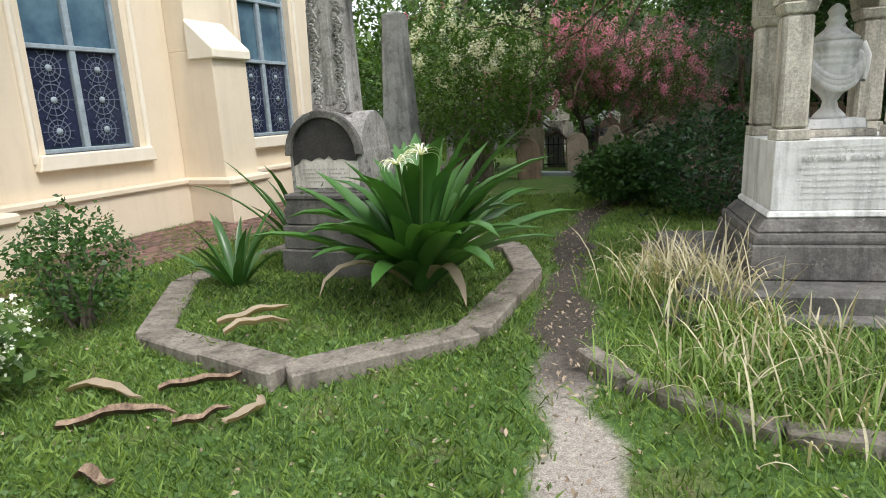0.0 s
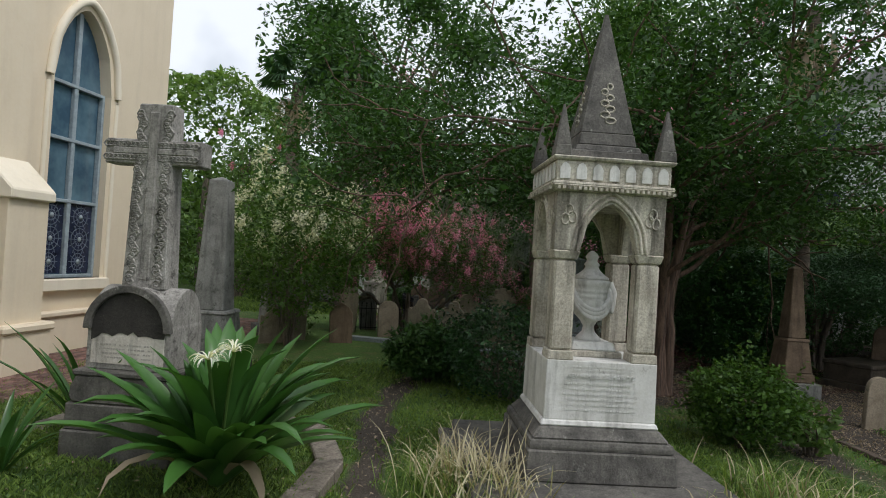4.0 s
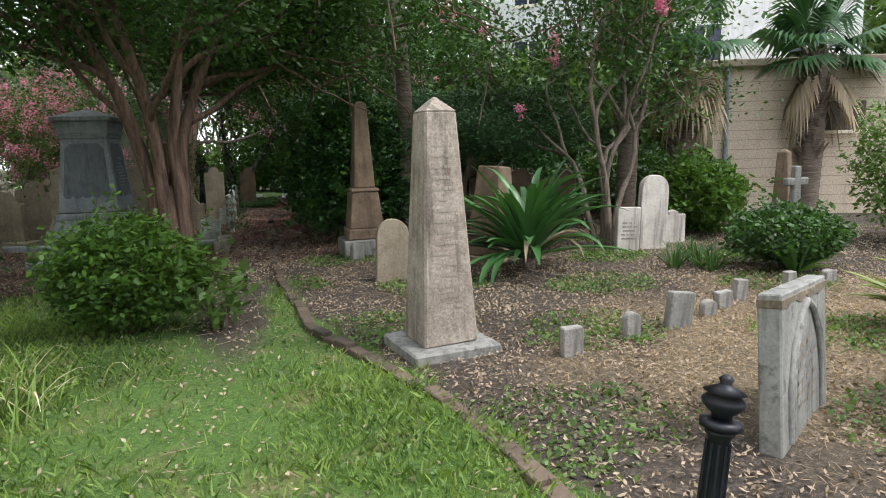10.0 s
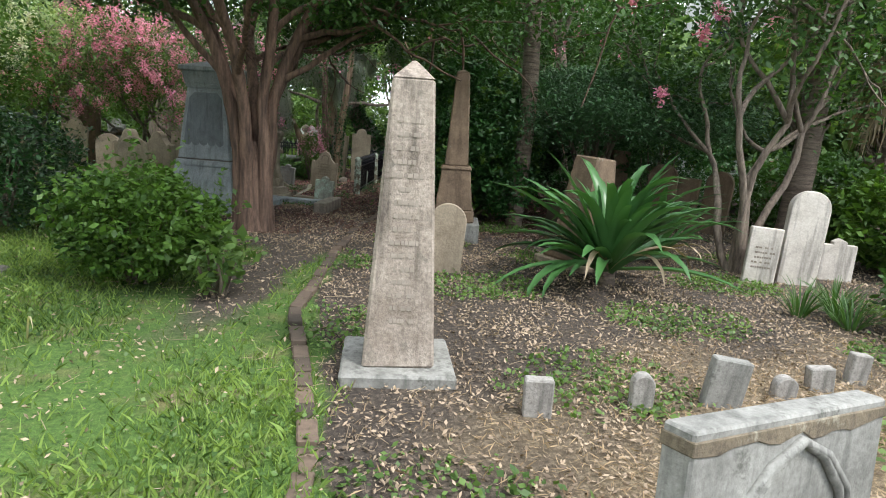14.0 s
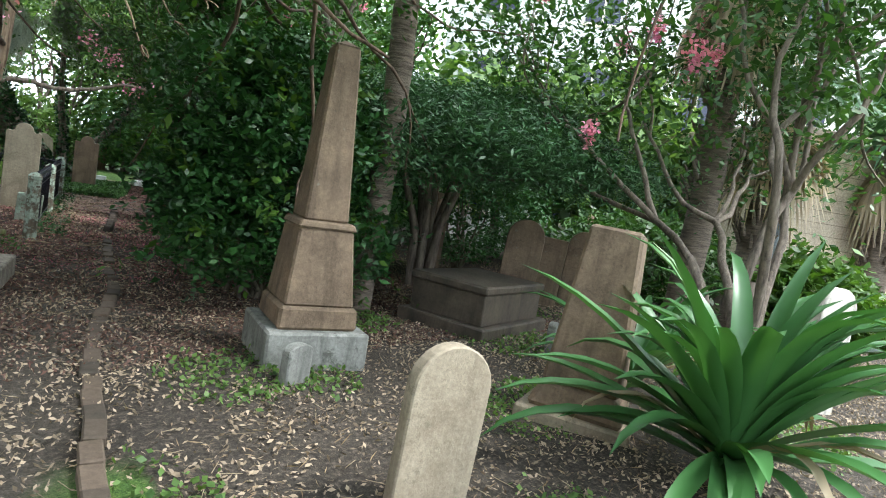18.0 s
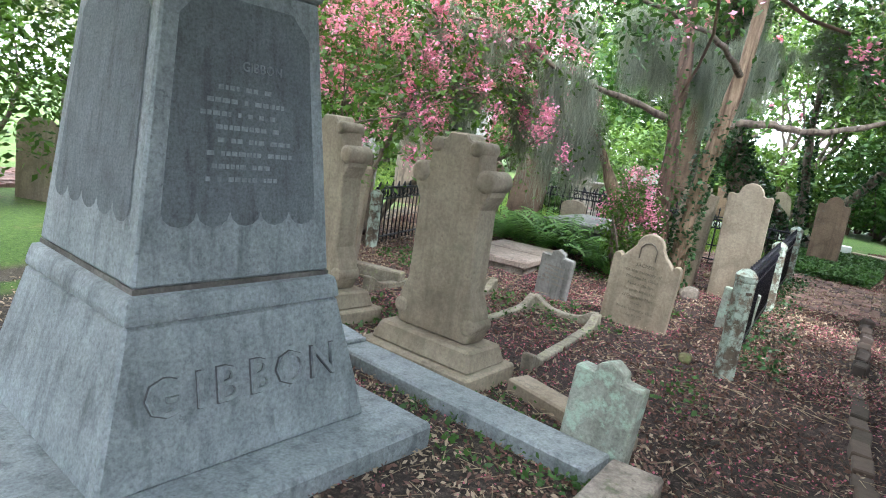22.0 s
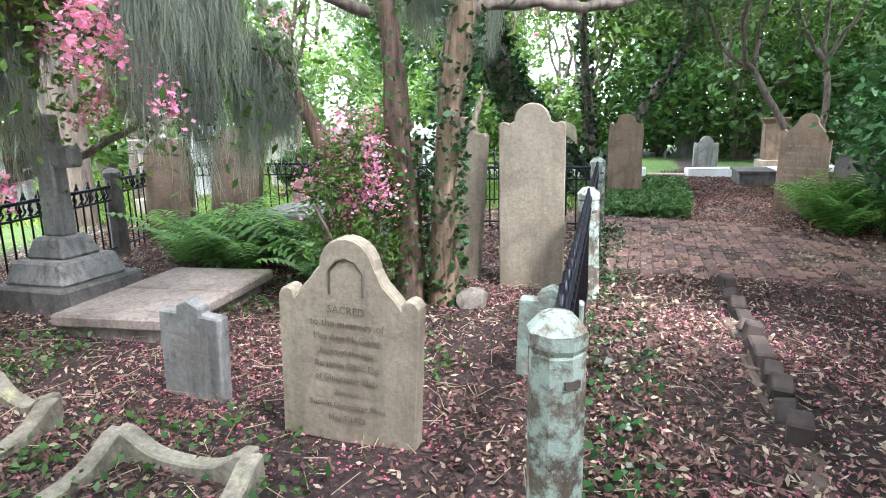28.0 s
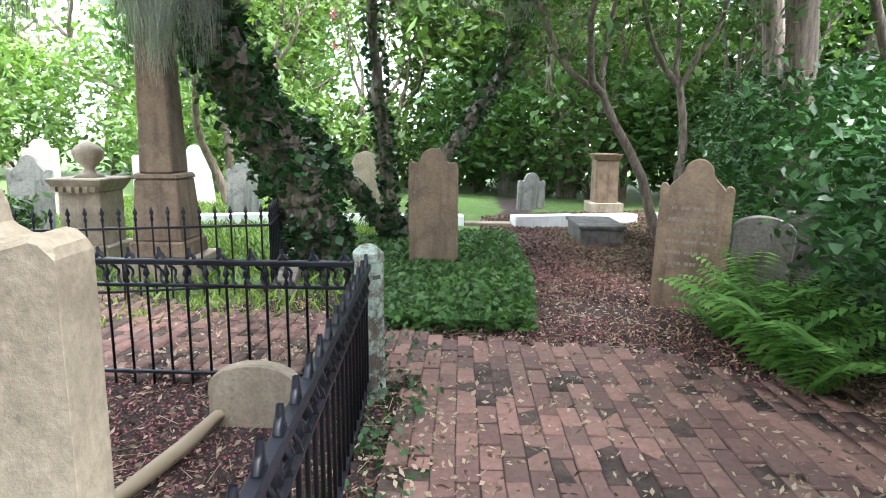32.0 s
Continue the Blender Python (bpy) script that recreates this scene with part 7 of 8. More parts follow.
iron_fence("dark iron railing among distant graves", (3.4, 15.2), (5.0, 15.0), 0.75, 0.12, True)
kerb("railed_plot_kerb", [(10.45, 19.65), (11.0, 23.0)], 0.18, -0.05, 0.14, M_KERB, "pale stone kerb under the railing", step=1.1)

# lamp-like iron bollard
bol = thing("iron_bollard", "fluted black iron post with an urn finial", "post", pose(7.3, 0.28, 0, 0, 9, 0))
bol.scale = (0.8, 0.8, 0.68)
part("shaft", lathe([(0.075, -0.08), (0.06, 0.04), (0.05, 0.08), (0.045, 0.74), (0.06, 0.76), (0.06, 0.78)], 12), M_IRON, bol)
for k in range(10):
    an = 2 * math.pi * k / 10
    v, f = tube_np([(0.05 * math.cos(an), 0.05 * math.sin(an), 0.1), (0.045 * math.cos(an), 0.045 * math.sin(an), 0.72)], 0.008, 4)
    pmesh("flute", v, f, M_IRON, bol)
part("collar", lathe([(0.06, 0.78), (0.085, 0.79), (0.085, 0.82), (0.05, 0.83)], 10), M_IRON, bol)
part("urn_finial", lathe([(0.04, 0.83), (0.04, 0.85), (0.08, 0.89), (0.085, 0.92), (0.06, 0.95), (0.085, 0.96), (0.03, 0.99), (0.022, 1.0), (0.03, 1.02), (0.012, 1.04)], 14), M_IRON, bol)

vase = thing("stone_planter", "square rough granite planter beside the bush", "planter", pose(11.53, 13.62, 0, 0, 0, 25))
part("body", wob(fr(-0.04, (0.125, 0.125), 0.25, (0.16, 0.16), 0.02), 0.03, 9), M_CROSS, vase)
part("rim", box(-0.14, 0.14, -0.14, 0.14, 0.24, 0.262, 0.004), M_DARK, vase)

# white slabs across the far path
for a, b in (((11.2, 24.3), (13.5, 23.5)), ((14.2, 23.2), (16.3, 23.0)), ((16.6, 22.9), (19.5, 22.4)), ((9.0, 24.9), (11.0, 24.4))):
    kerb("white_kerb", [a, b], 0.3, -0.04, 0.16, M_WHITE, "white painted low stone kerb across the path", step=1.2)
kerb("path_step", [(13.5, 23.5), (14.2, 23.2)], 0.25, -0.04, 0.05, M_TAN, "worn stone threshold in the path")
headstone(12.0, 20.35, -25, "shoulder", 0.5, 1.25, 0.1, M_BROWN, "narrow brown headstone in the ivy bed", 0)
headstone(13.5, 18.35, -38, "bell", 0.54, 1.2, 0.12, M_BROWN, "brown headstone with curved shoulders among ferns", 2, rows=6)
headstone(14.05, 18.2, -38, "low", 0.45, 0.75, 0.1, M_DARK, "small dark headstone in the shade of shrubs", 3)
headstone(14.5, 18.0, -38, "flat", 0.5, 0.8, 0.1, M_DARK, "small dark headstone in the shade of shrubs", -3)
ct2 = thing("chest_tomb", "low dark stone chest tomb beside the path", "tomb", pose(14.75, 21.7, 0, 0, 0, -20))
ct2.scale = (0.62, 0.62, 0.62)
part("body", wob(box(-0.45, 0.45, -0.8, 0.8, -0.03, 0.32, 0.012), 0.008), M_DARK, ct2)
part("top", wob(box(-0.5, 0.5, -0.85, 0.85, 0.32, 0.4, 0.015), 0.008), M_DARK, ct2)
pil = thing("stone_pedestal", "tall brown pedestal tomb with moulded cap", "monument", pose(16.75, 24.6, 0, 0, 0, -20))
pil.scale = (0.62, 0.62, 0.72)
part("base", box(-0.5, 0.5, -0.5, 0.5, -0.03, 0.25, 0.015), M_TAN, pil)
part("shaft", box(-0.34, 0.34, -0.34, 0.34, 0.25, 1.35, 0.015), M_BROWN, pil)
part("cap", fr(1.35, (0.36, 0.36), 1.52, (0.46, 0.46), 0.02), M_BROWN, pil)
for x, y, h, m in ((16.4, 28.2, 0.9, M_DARK), (15.6, 25.4, 0.7, M_SLATE), (17.6, 25.8, 0.75, M_BROWN), (15.2, 30.0, 1.0, M_BROWN), (12.6, 26.5, 1.1, M_HSTAN), (11.4, 27.5, 1.2, M_BROWN), (10.2, 26.0, 1.0, M_SLATE), (8.8, 25.2, 1.2, M_WHITE), (7.4, 24.2, 1.1, M_SLATE), (6.3, 23.0, 1.0, M_CREAM), (5.2, 21.9, 1.2, M_WHITE), (4.2, 23.4, 1.1, M_SLATE), (7.0, 26.4, 1.3, M_CREAM), (3.0, 20.2, 1.1, M_SLATE), (9.4, 28.0, 1.2, M_WHITE), (18.6, 27.0, 0.9, M_BROWN)):
    headstone(x, y, float(stone_rng.normal() * 8 - 15), ("round", "shoulder", "low", "bell")[int(x * 7) % 4], 0.55, h, 0.1, m, "distant weathered headstone in bright grass", float(stone_rng.normal() * 3), group="distant headstones")


def urn_pedestal(x, y, h, mat, label):
    th = thing("pedestal_tomb", label, "monument", pose(x, y, 0, 0, 0, -20), "pedestal tombs behind the railing")
    th.scale = (0.78, 0.78, 0.92)
    part("base", box(-0.38, 0.38, -0.38, 0.38, -0.03, 0.25, 0.015), mat, th)
    part("die", box(-0.28, 0.28, -0.28, 0.28, 0.25, h - 0.3, 0.012), mat, th)
    part("cornice", fr(h - 0.3, (0.3, 0.3), h - 0.15, (0.4, 0.4), 0.02), mat, th)
    for k in range(6):
        part("dentil", box(-0.3 + k * 0.105, -0.24 + k * 0.105, -0.39, -0.33, h - 0.3, h - 0.24, 0.0), mat, th)
    part("urn", lathe([(0.2, h - 0.15), (0.1, h - 0.1), (0.06, h - 0.05), (0.17, h + 0.05), (0.2, h + 0.14), (0.14, h + 0.2), (0.03, h + 0.26)], 14), mat, th)


urn_pedestal(8.65, 21.7, 1.15, M_TAN, "tan pedestal tomb with dentilled cornice and urn")
urn_pedestal(7.6, 21.2, 1.05, M_CREAM, "pale pedestal tomb with a ball finial")
urn_pedestal(5.2, 20.0, 1.3, M_CREAM, "pale pedestal tomb among distant graves")
obelisk(4.6, 24.0, -10, 0.2, 2.2, 0.6, 0.08, M_WHITE, "white marble obelisk in the distance", (0.4, 0.2, M_WHITE), (0.3, 0.26, 0.5))
hp = thing("granite_pedestal", "grey granite pedestal monument on the far lawn", "monument", pose(1.6, 14.4, 0, 0, 0, 10))
part("base", box(-0.45, 0.45, -0.45, 0.45, -0.03, 0.2, 0.015), M_DARK, hp)
part("shaft", fr(0.2, (0.32, 0.32), 1.3, (0.28, 0.28), 0.015), M_SLATE, hp)
part("cap", fr(1.3, (0.3, 0.3), 1.45, (0.38, 0.38), 0.02), M_DARK, hp)
headstone(10.15, 17.25, -20, "low", 0.42, 0.3, 0.08, M_TAN, "small pale footstone inside the fence", 0)
stick = thing("fallen_branch", "bare pale stick lying inside the fence", "branch")
v, f = tube_np([(9.55, 16.55, 0.03), (9.85, 17.0, 0.05), (10.05, 17.4, 0.06)], [0.03, 0.035, 0.025], 6)
pmesh("wood", v, f, M_FANDRY, stick)
rock = thing("rock", "mossy rock at the foot of the trunk", "rock", pose(9.18, 14.95, 0.02))
bm = bmesh.new()
bmesh.ops.create_icosphere(bm, subdivisions=2, radius=0.12)
part("stone", wob(bm, 0.05, 6), M_KERB, rock)
M_ROCK = stone("mossy_rock", (0.16, 0.15, 0.07), (0.05, 0.055, 0.025), lichen=(0.10, 0.13, 0.04), lich_amt=0.5)
rock2 = thing("rock", "small yellow-green mossy stone in the mulch", "rock", pose(8.92, 12.52, 0.02))
bm = bmesh.new()
bmesh.ops.create_icosphere(bm, subdivisions=2, radius=0.058)
part("stone", wob(bm, 0.03, 8), M_ROCK, rock2)

# fallen palm boots and bark by the first plot
for k, (x, y, L, rz) in enumerate(((-1.75, 3.2, 0.55, -15), (-1.15, 3.05, 0.5, 30), (-0.62, 2.62, 0.32, 75), (-0.95, 2.68, 0.3, 20), (-1.0, 3.7, 0.5, 25), (-1.55, 2.75, 0.6, 5), (-0.9, 3.5, 0.42, 28), (-1.2, 2.2, 0.2, 0))):
    th = thing("palm_debris", "dry curled palm frond base lying on the grass", "debris", pose(x, y, 0.22 if k in (4, 6) else 0.03, 0, 0, rz), "fallen palm debris")
    r = np.random.default_rng(k)
    v, f = strap(np.array([0, 0, 0.0]), 0.0, 0.03, L, 0.06 + 0.03 * r.random(), 0.06, r, 9, 0.4)
    v[:, 1] += 0.05 * np.sin(v[:, 0] / L * 5 + k)
    v[:, 2] += 0.015 + 0.02 * np.sin(v[:, 0] / L * 7 + k) ** 2
    pmesh("bark", np.concatenate([v, v - (0, 0, 0.012)]), np.concatenate([f, f[:, ::-1] + len(v)]), M_BARKT if k % 2 else M_FANDRY, th)

# tan building and white house beyond the clearing
M_BLOCK = stone("painted_tan_block", (0.55, 0.465, 0.36), (0.48, 0.40, 0.305), stain=0.15, streak=0.2, scale=0.6)
bld = thing("block_building", "single-storey tan painted block building with a drainpipe", "building", pose(17.9, 7.0, 0, 0, 0, -38))
part("wall", box(0, 9, 0, 5, -0.1, 3.1, 0.01), M_BLOCK, bld)
part("roof", box(-0.2, 9.2, -0.2, 5.2, 3.1, 3.25, 0.02), M_TAN, bld)
for z in np.arange(0.2, 3.0, 0.2):
    part("block_joint", box(0.002, 8.99, -0.004, 0.002, float(z), float(z) + 0.012, 0), M_TAN, bld)
v, f = tube_np([(0.25, -0.08, 0), (0.25, -0.08, 3.1)], 0.05, 8)
pmesh("drainpipe", v, f, M_GRAN, bld)
w = part("window", box(2.2, 3.1, -0.02, 0.02, 1.75, 2.35, 0.0), M_INK, bld)
part("sill", box(2.1, 3.2, -0.06, -0.021, 1.68, 1.75, 0.01), M_TRIM, w)


def house(name, label, m, w, d, h, wallm, rows, cols):
    th = thing(name, label, "house", m)
    part("wall", box(0, w, 0, d, -0.1, h, 0.01), wallm, th)
    part("roof", prism([(-0.3, h), (w + 0.3, h), (w / 2, h + 1.6)], -0.3, d + 0.3, 0.01), M_SLATE, th)
    for i in range(rows):
        for j in range(cols):
            x, z = (j + 0.5) * w / cols, 1.0 + i * 2.7
            win = part("window", box(x - 0.45, x + 0.45, -0.03, 0.01, z, z + 1.5, 0.0), M_LEAD, th)
            part("frame", box(x - 0.55, x + 0.55, -0.05, -0.031, z - 0.1, z, 0.005), M_TRIM, win)
            part("mullion", box(x - 0.03, x + 0.03, -0.045, -0.031, z, z + 1.5, 0.004), M_TRIM, win)
    return th


house("white_house", "white two-storey house seen through the palms", pose(19.5, 16.5, 0, 0, 0, -55), 11, 6, 8.6, M_WHITE, 3, 4)
house("brick_house", "red brick house with white windows beyond the palms", pose(27, 5.5, 0, 0, 0, -60), 9, 6, 8.0, M_BRICK, 3, 3)

# ---------------------------------------------------------------- far trees round the churchyard
fr2 = np.random.default_rng(50)


def far_tree(x, y, h, rad, mat, seed):
    r = np.random.default_rng(seed)
    th = thing("tree", "tall leafy tree at the edge of the churchyard", "tree", pose(x, y, 0), "trees round the churchyard")
    tubes, tips = [], []
    grow(np.array([0, 0, -0.2]), np.array([0.04, 0.02, 1.0]), h * 0.4, 0.03 * h, 2, r, tubes, tips, 0.7)
    v, f = joined(tubes)
    pmesh("trunk", v, f, M_BARKG, th)
    n = 4200
    u = r.normal(size=(26, 3))
    u /= np.linalg.norm(u, axis=1, keepdims=True)
    blobs = u * np.array([rad * 0.72, rad * 0.72, h * 0.33]) * (0.5 + 0.5 * r.random((26, 1))) + np.array([0, 0, h * 0.58])
    c = blobs[r.integers(0, 26, n)] + r.normal(size=(n, 3)) * rad * 0.22
    v, f = leaf_cloud(c[c[:, 2] > 0.4], 0.34, r, 0.6)
    pmesh("crown", v, f, mat, th)


k = 0
for cx, cy, a0, a1, n, R in ((6, 9, 25, 88, 9, 26), (6, 9, 92, 124, 4, 36), (6, 9, 25, 120, 8, 38), (6, 9, -60, 25, 8, 29), (6, 9, 120, 160, 3, 34), (6, 9, 190, 290, 7, 26)):
    for i in range(n):
        a = math.radians(a0 + (a1 - a0) * (i + 0.5) / n + fr2.normal() * 2)
        R2 = R * (0.92 + 0.16 * fr2.random())
        far_tree(cx + R2 * math.cos(a), cy + R2 * math.sin(a), 7 + 4 * fr2.random(), 3.0 + 1.2 * fr2.random(), (M_LF_BRT, M_LF_BRT, M_LF_MID)[k % 3] if a0 > 0 else (M_LF_BRT, M_LF_MID)[k % 2], 500 + k)
        k += 1
for k, (x, y, h, rad, m) in enumerate(((18.2, 12.8, 4.6, 2.0, M_LF_BRT), (19.2, 10.4, 4.4, 2.0, M_LF_BRT))):
    far_tree(x, y, h, rad, m, 560 + k)
dome = thing("tree", "dense rounded evergreen beyond the church", "tree", pose(-0.5, 30, 0))
r = np.random.default_rng(70)
u = r.normal(size=(14000, 3))
u /= np.linalg.norm(u, axis=1, keepdims=True)
c = u * np.array([4.6, 4.6, 5.2]) * (0.86 + 0.14 * r.random((14000, 1))) * (1 + 0.06 * np.sin(u[:, :1] * 9) * np.sin(u[:, 2:] * 8)) + np.array([0, 0, 4.8])
v, f = leaf_cloud(c[c[:, 2] > 0.2], 0.3, r, 0.5)
pmesh("crown", v, f, M_LF_BRT, dome)
v, f = tube_np([(0, 0, 0), (0, 0, 3), (0, 0, 6)], [0.3, 0.25, 0.15], 8)
pmesh("trunk", v, f, M_BARKG, dome)

# ---------------------------------------------------------------- grass, litter, petals
gr = np.random.default_rng(12)


def scatter(n, x0, x1, y0, y1, keep):
    x, y = x0 + (x1 - x0) * gr.random(n), y0 + (y1 - y0) * gr.random(n)
    p = keep(x, y)
    k = gr.random(n) < p
    return x[k], y[k]


def lawn_keep(x, y):
    t, m, rd, sn = masks(x, y)
    pat = 0.55 + 0.45 * np.sin(2.1 * x + 0.8 * y) * np.sin(1.3 * y - 0.7 * x)
    inside = np.hypot(x - 3.6, y - 4.25) > 1.0
    shade = 1 - 0.8 * soft(x - 5.9, 0, 0.6) * soft(y - 2.3, 0, 1.0)
    worn = 1 - 0.75 * soft(np.sin(1.7 * x + 0.6) * np.sin(1.9 * y + 0.9 * x), 0.1, 0.6) * soft(x - 2.5, 0, 1)
    return ((1 - t) ** 2 * (1 - m) ** 2) * (0.35 + 0.65 * pat) * inside * shade * worn


def blades(x, y, h, w):
    n = len(x)
    z = ground_z(x, y) - 0.01
    an = gr.random(n) * 6.28
    hh = h * (0.5 + 0.9 * gr.random(n))
    lean = gr.normal(size=(n, 2)) * 0.5 * hh[:, None]
    b = np.stack([x, y, z], 1)
    s = np.stack([np.cos(an), np.sin(an), 0 * an], 1) * w
    m = b + np.concatenate([lean * 0.4, (hh * 0.6)[:, None]], 1)
    t = b + np.concatenate([lean, hh[:, None]], 1)
    v = np.stack([b - s, b + s, m + s * 0.7, t], 1).reshape(-1, 3)
    return v, np.arange(n)[:, None] * 4 + np.array([[0, 1, 2, 3]])


x, y = scatter(330000, -4.5, 8, 0.2, 10.5, lawn_keep)
v, f = blades(x, y, 0.06, 0.005)
tagged(pmesh("lawn_grass", v, f, M_GRASS), "short green lawn grass with clover", "grass", kind="stuff")
x, y = scatter(130000, -4.5, 8, 0.2, 9, lambda a, b: 0.55 * lawn_keep(a, b))
v, f = leaf_cloud(np.stack([x, y, ground_z(x, y) + 0.015 + 0.03 * gr.random(len(x))], 1), 0.024, gr, 0.9, 0.0)
tagged(pmesh("clover", v, f, M_LF_BRT), "low clover and broad-leaved weeds in the lawn", "weeds", kind="stuff")
x, y = scatter(60000, 0, 12, 19, 30, lambda a, b: 0.7 * (1 - masks(a, b)[0]))
v, f = blades(x, y, 0.09, 0.012)
tagged(pmesh("far_grass", v, f, M_GRASS), "bright grass between distant graves", "grass", kind="stuff")
# vinca bed and small weeds
x, y = scatter(40000, 10.9, 13.7, 17.9, 22.2, lambda a, b: ((a < np.interp(b, [17.9, 19.5, 21.7], [11.95, 12.7, 13.55])) & (a > 10.95 + (b - 18.3) * 0.16) & (b > 18.42 - (a - 11.04) * 0.45)) * 0.95)
v, f = leaf_cloud(np.stack([x, y, 0.04 + 0.09 * gr.random(len(x))], 1), 0.06, gr, 0.6)
tagged(pmesh("vinca_bed", v, f, M_LF_MID), "low leafy groundcover bed beside the path", "groundcover", kind="stuff")
x, y = scatter(11000, 7.2, 14, -0.5, 9, lambda a, b: (a > edge_x(b) + 0.1) * (np.sin(2.2 * a) * np.sin(2.7 * b + 1) > 0.25))
pts = np.repeat(np.stack([x, y, 0 * x + 0.03], 1), 6, axis=0) + gr.normal(size=(6 * len(x), 3)) * (0.06, 0.06, 0.012)
v, f = leaf_cloud(pts, 0.035, gr, 0.7)
tagged(pmesh("weeds", v, f, M_LF_BRT), "patches of small green weeds in the mulch", "weeds", kind="stuff")
x, y = scatter(1900, 5.8, 9.2, 10.2, 16, lambda a, b: (a < 9.0) * (np.sin(2.2 * a) * np.sin(2.7 * b + 1) > 0.2))
pts = np.repeat(np.stack([x, y, 0 * x + 0.03], 1), 5, axis=0) + gr.normal(size=(5 * len(x), 3)) * (0.06, 0.06, 0.012)
v, f = leaf_cloud(pts, 0.035, gr, 0.7)
tagged(pmesh("weeds", v, f, M_LF_MID), "small green weeds between the graves", "weeds", kind="stuff")
x, y = scatter(1300, 9.3, 11.6, 12.3, 18.6, lambda a, b: (np.abs(a - np.interp(b, [12.3, 18.6], [9.3, 11.2])) < 0.22) * 0.9)
pts = np.repeat(np.stack([x, y, 0 * x + 0.05], 1), 7, axis=0) + gr.normal(size=(7 * len(x), 3)) * (0.05, 0.05, 0.03)
v, f = leaf_cloud(pts, 0.036, gr, 0.7)
tagged(pmesh("fence_ivy", v, f, M_LF_DARK), "dark ivy creeping along the fence foot", "ivy", kind="stuff")
# leaf litter
x, y = scatter(260000, 5.0, 13.5, 7.5, 19, lambda a, b: np.maximum(masks(a, b)[1], 0.6 * masks(a, b)[0]) * (0.55 + 0.45 * np.sin(3.1 * a + b) * np.sin(2.3 * b)))
v, f = leaf_cloud(np.stack([x, y, ground_z(x, y) + 0.003 + 0.014 * gr.random(len(x))], 1), 0.034, gr, 0.4, 0.0)
tagged(pmesh("leaf_mulch", v, f, M_MULCH), "dark rotting leaf mulch under the fallen leaves", "leaves", kind="stuff")
x, y = scatter(400000, 4.3, 18.0, -1.5, 20, lambda a, b: np.maximum(masks(a, b)[1], 0.35 * masks(a, b)[0]) * (0.6 + 0.4 * np.sin(5 * a) * np.sin(4 * b)) * (1 - 0.6 * masks(a, b)[2]))
v, f = leaf_cloud(np.stack([x, y, ground_z(x, y) + 0.004 + 0.02 * gr.random(len(x))], 1), 0.029, gr, 0.45, 0.0)
tagged(pmesh("leaf_litter", v, f, M_LITTER), "brown fallen leaves covering the ground", "leaves", kind="stuff")
x, y = scatter(60000, 7.5, 15, -1.0, 6.5, lambda a, b: masks(a, b)[1] * (0.1 + 0.9 * masks(a, b)[3]))
v, f = leaf_cloud(np.stack([x, y, ground_z(x, y) + 0.012 + 0.02 * gr.random(len(x))], 1), 0.055, gr, 0.09, 0.0)
tagged(pmesh("straw", v, f, M_DEAD), "bleached straw and dead grass on the ground", "dead grass", kind="stuff")
x, y = scatter(52000, -4, 8.0, 0.3, 11, lambda a, b: 0.12 + 0.5 * masks(a, b)[0])
v, f = leaf_cloud(np.stack([x, y, ground_z(x, y) + 0.012 + 0.03 * gr.random(len(x))], 1), 0.03, gr, 0.5, 0.0)
tagged(pmesh("lawn_litter", v, f, M_LITTER), "scattered brown fallen leaves in the lawn", "leaves", kind="stuff")
x, y = scatter(50000, 11.5, 17.5, 19, 24.5, lambda a, b: 0.9 * (a > 11.9 + 0.42 * (b - 19)))
v, f = leaf_cloud(np.stack([x, y, ground_z(x, y) + 0.004 + 0.02 * gr.random(len(x))], 1), 0.05, gr, 0.5, 0.0)
tagged(pmesh("leaf_mulch", v, f, M_MULCH), "brown leaf mulch along the far path", "leaves", kind="stuff")
x, y = scatter(9000, 9.5, 14, 12.5, 19.5, lambda a, b: 0.7 + 0 * a)
v, f = leaf_cloud(np.stack([x, y, 0.04 + 0.008 * gr.random(len(x))], 1), 0.03, gr, 0.45, 0.0)
tagged(pmesh("walk_litter", v, f, M_LITTER), "fallen leaves scattered over the brick walk", "leaves", kind="stuff")
x, y = scatter(150000, 5.6, 13.5, 9.5, 20, lambda a, b: masks(a, b)[2] * (0.25 + 0.75 * (np.sin(2 * a + b) * np.sin(1.7 * b) > 0.1)) * 0.5)
v, f = leaf_cloud(np.stack([x, y, ground_z(x, y) + 0.012 + 0.012 * gr.random(len(x))], 1), 0.0125, gr, 0.9, 0.0)
tagged(pmesh("fallen_petals", v, f, M_PETAL), "pink crape myrtle petals strewn on the ground", "petals", kind="stuff")
x, y = scatter(9000, 5, 13, 1, 19, lambda a, b: 0.25 + 0.75 * soft(b, 8, 11))
ch = []
for xx, yy in zip(x, y):
    an, L = gr.random() * 6.28, 0.04 + 0.12 * gr.random()
    ch.append(tube_np([(xx, yy, 0.015), (xx + L * math.cos(an), yy + L * math.sin(an), 0.02)], 0.0022, 3))
v, f = joined(ch)
tagged(pmesh("twigs", v, f, M_FANDRY), "thin fallen twigs on the path", "twigs", kind="stuff")

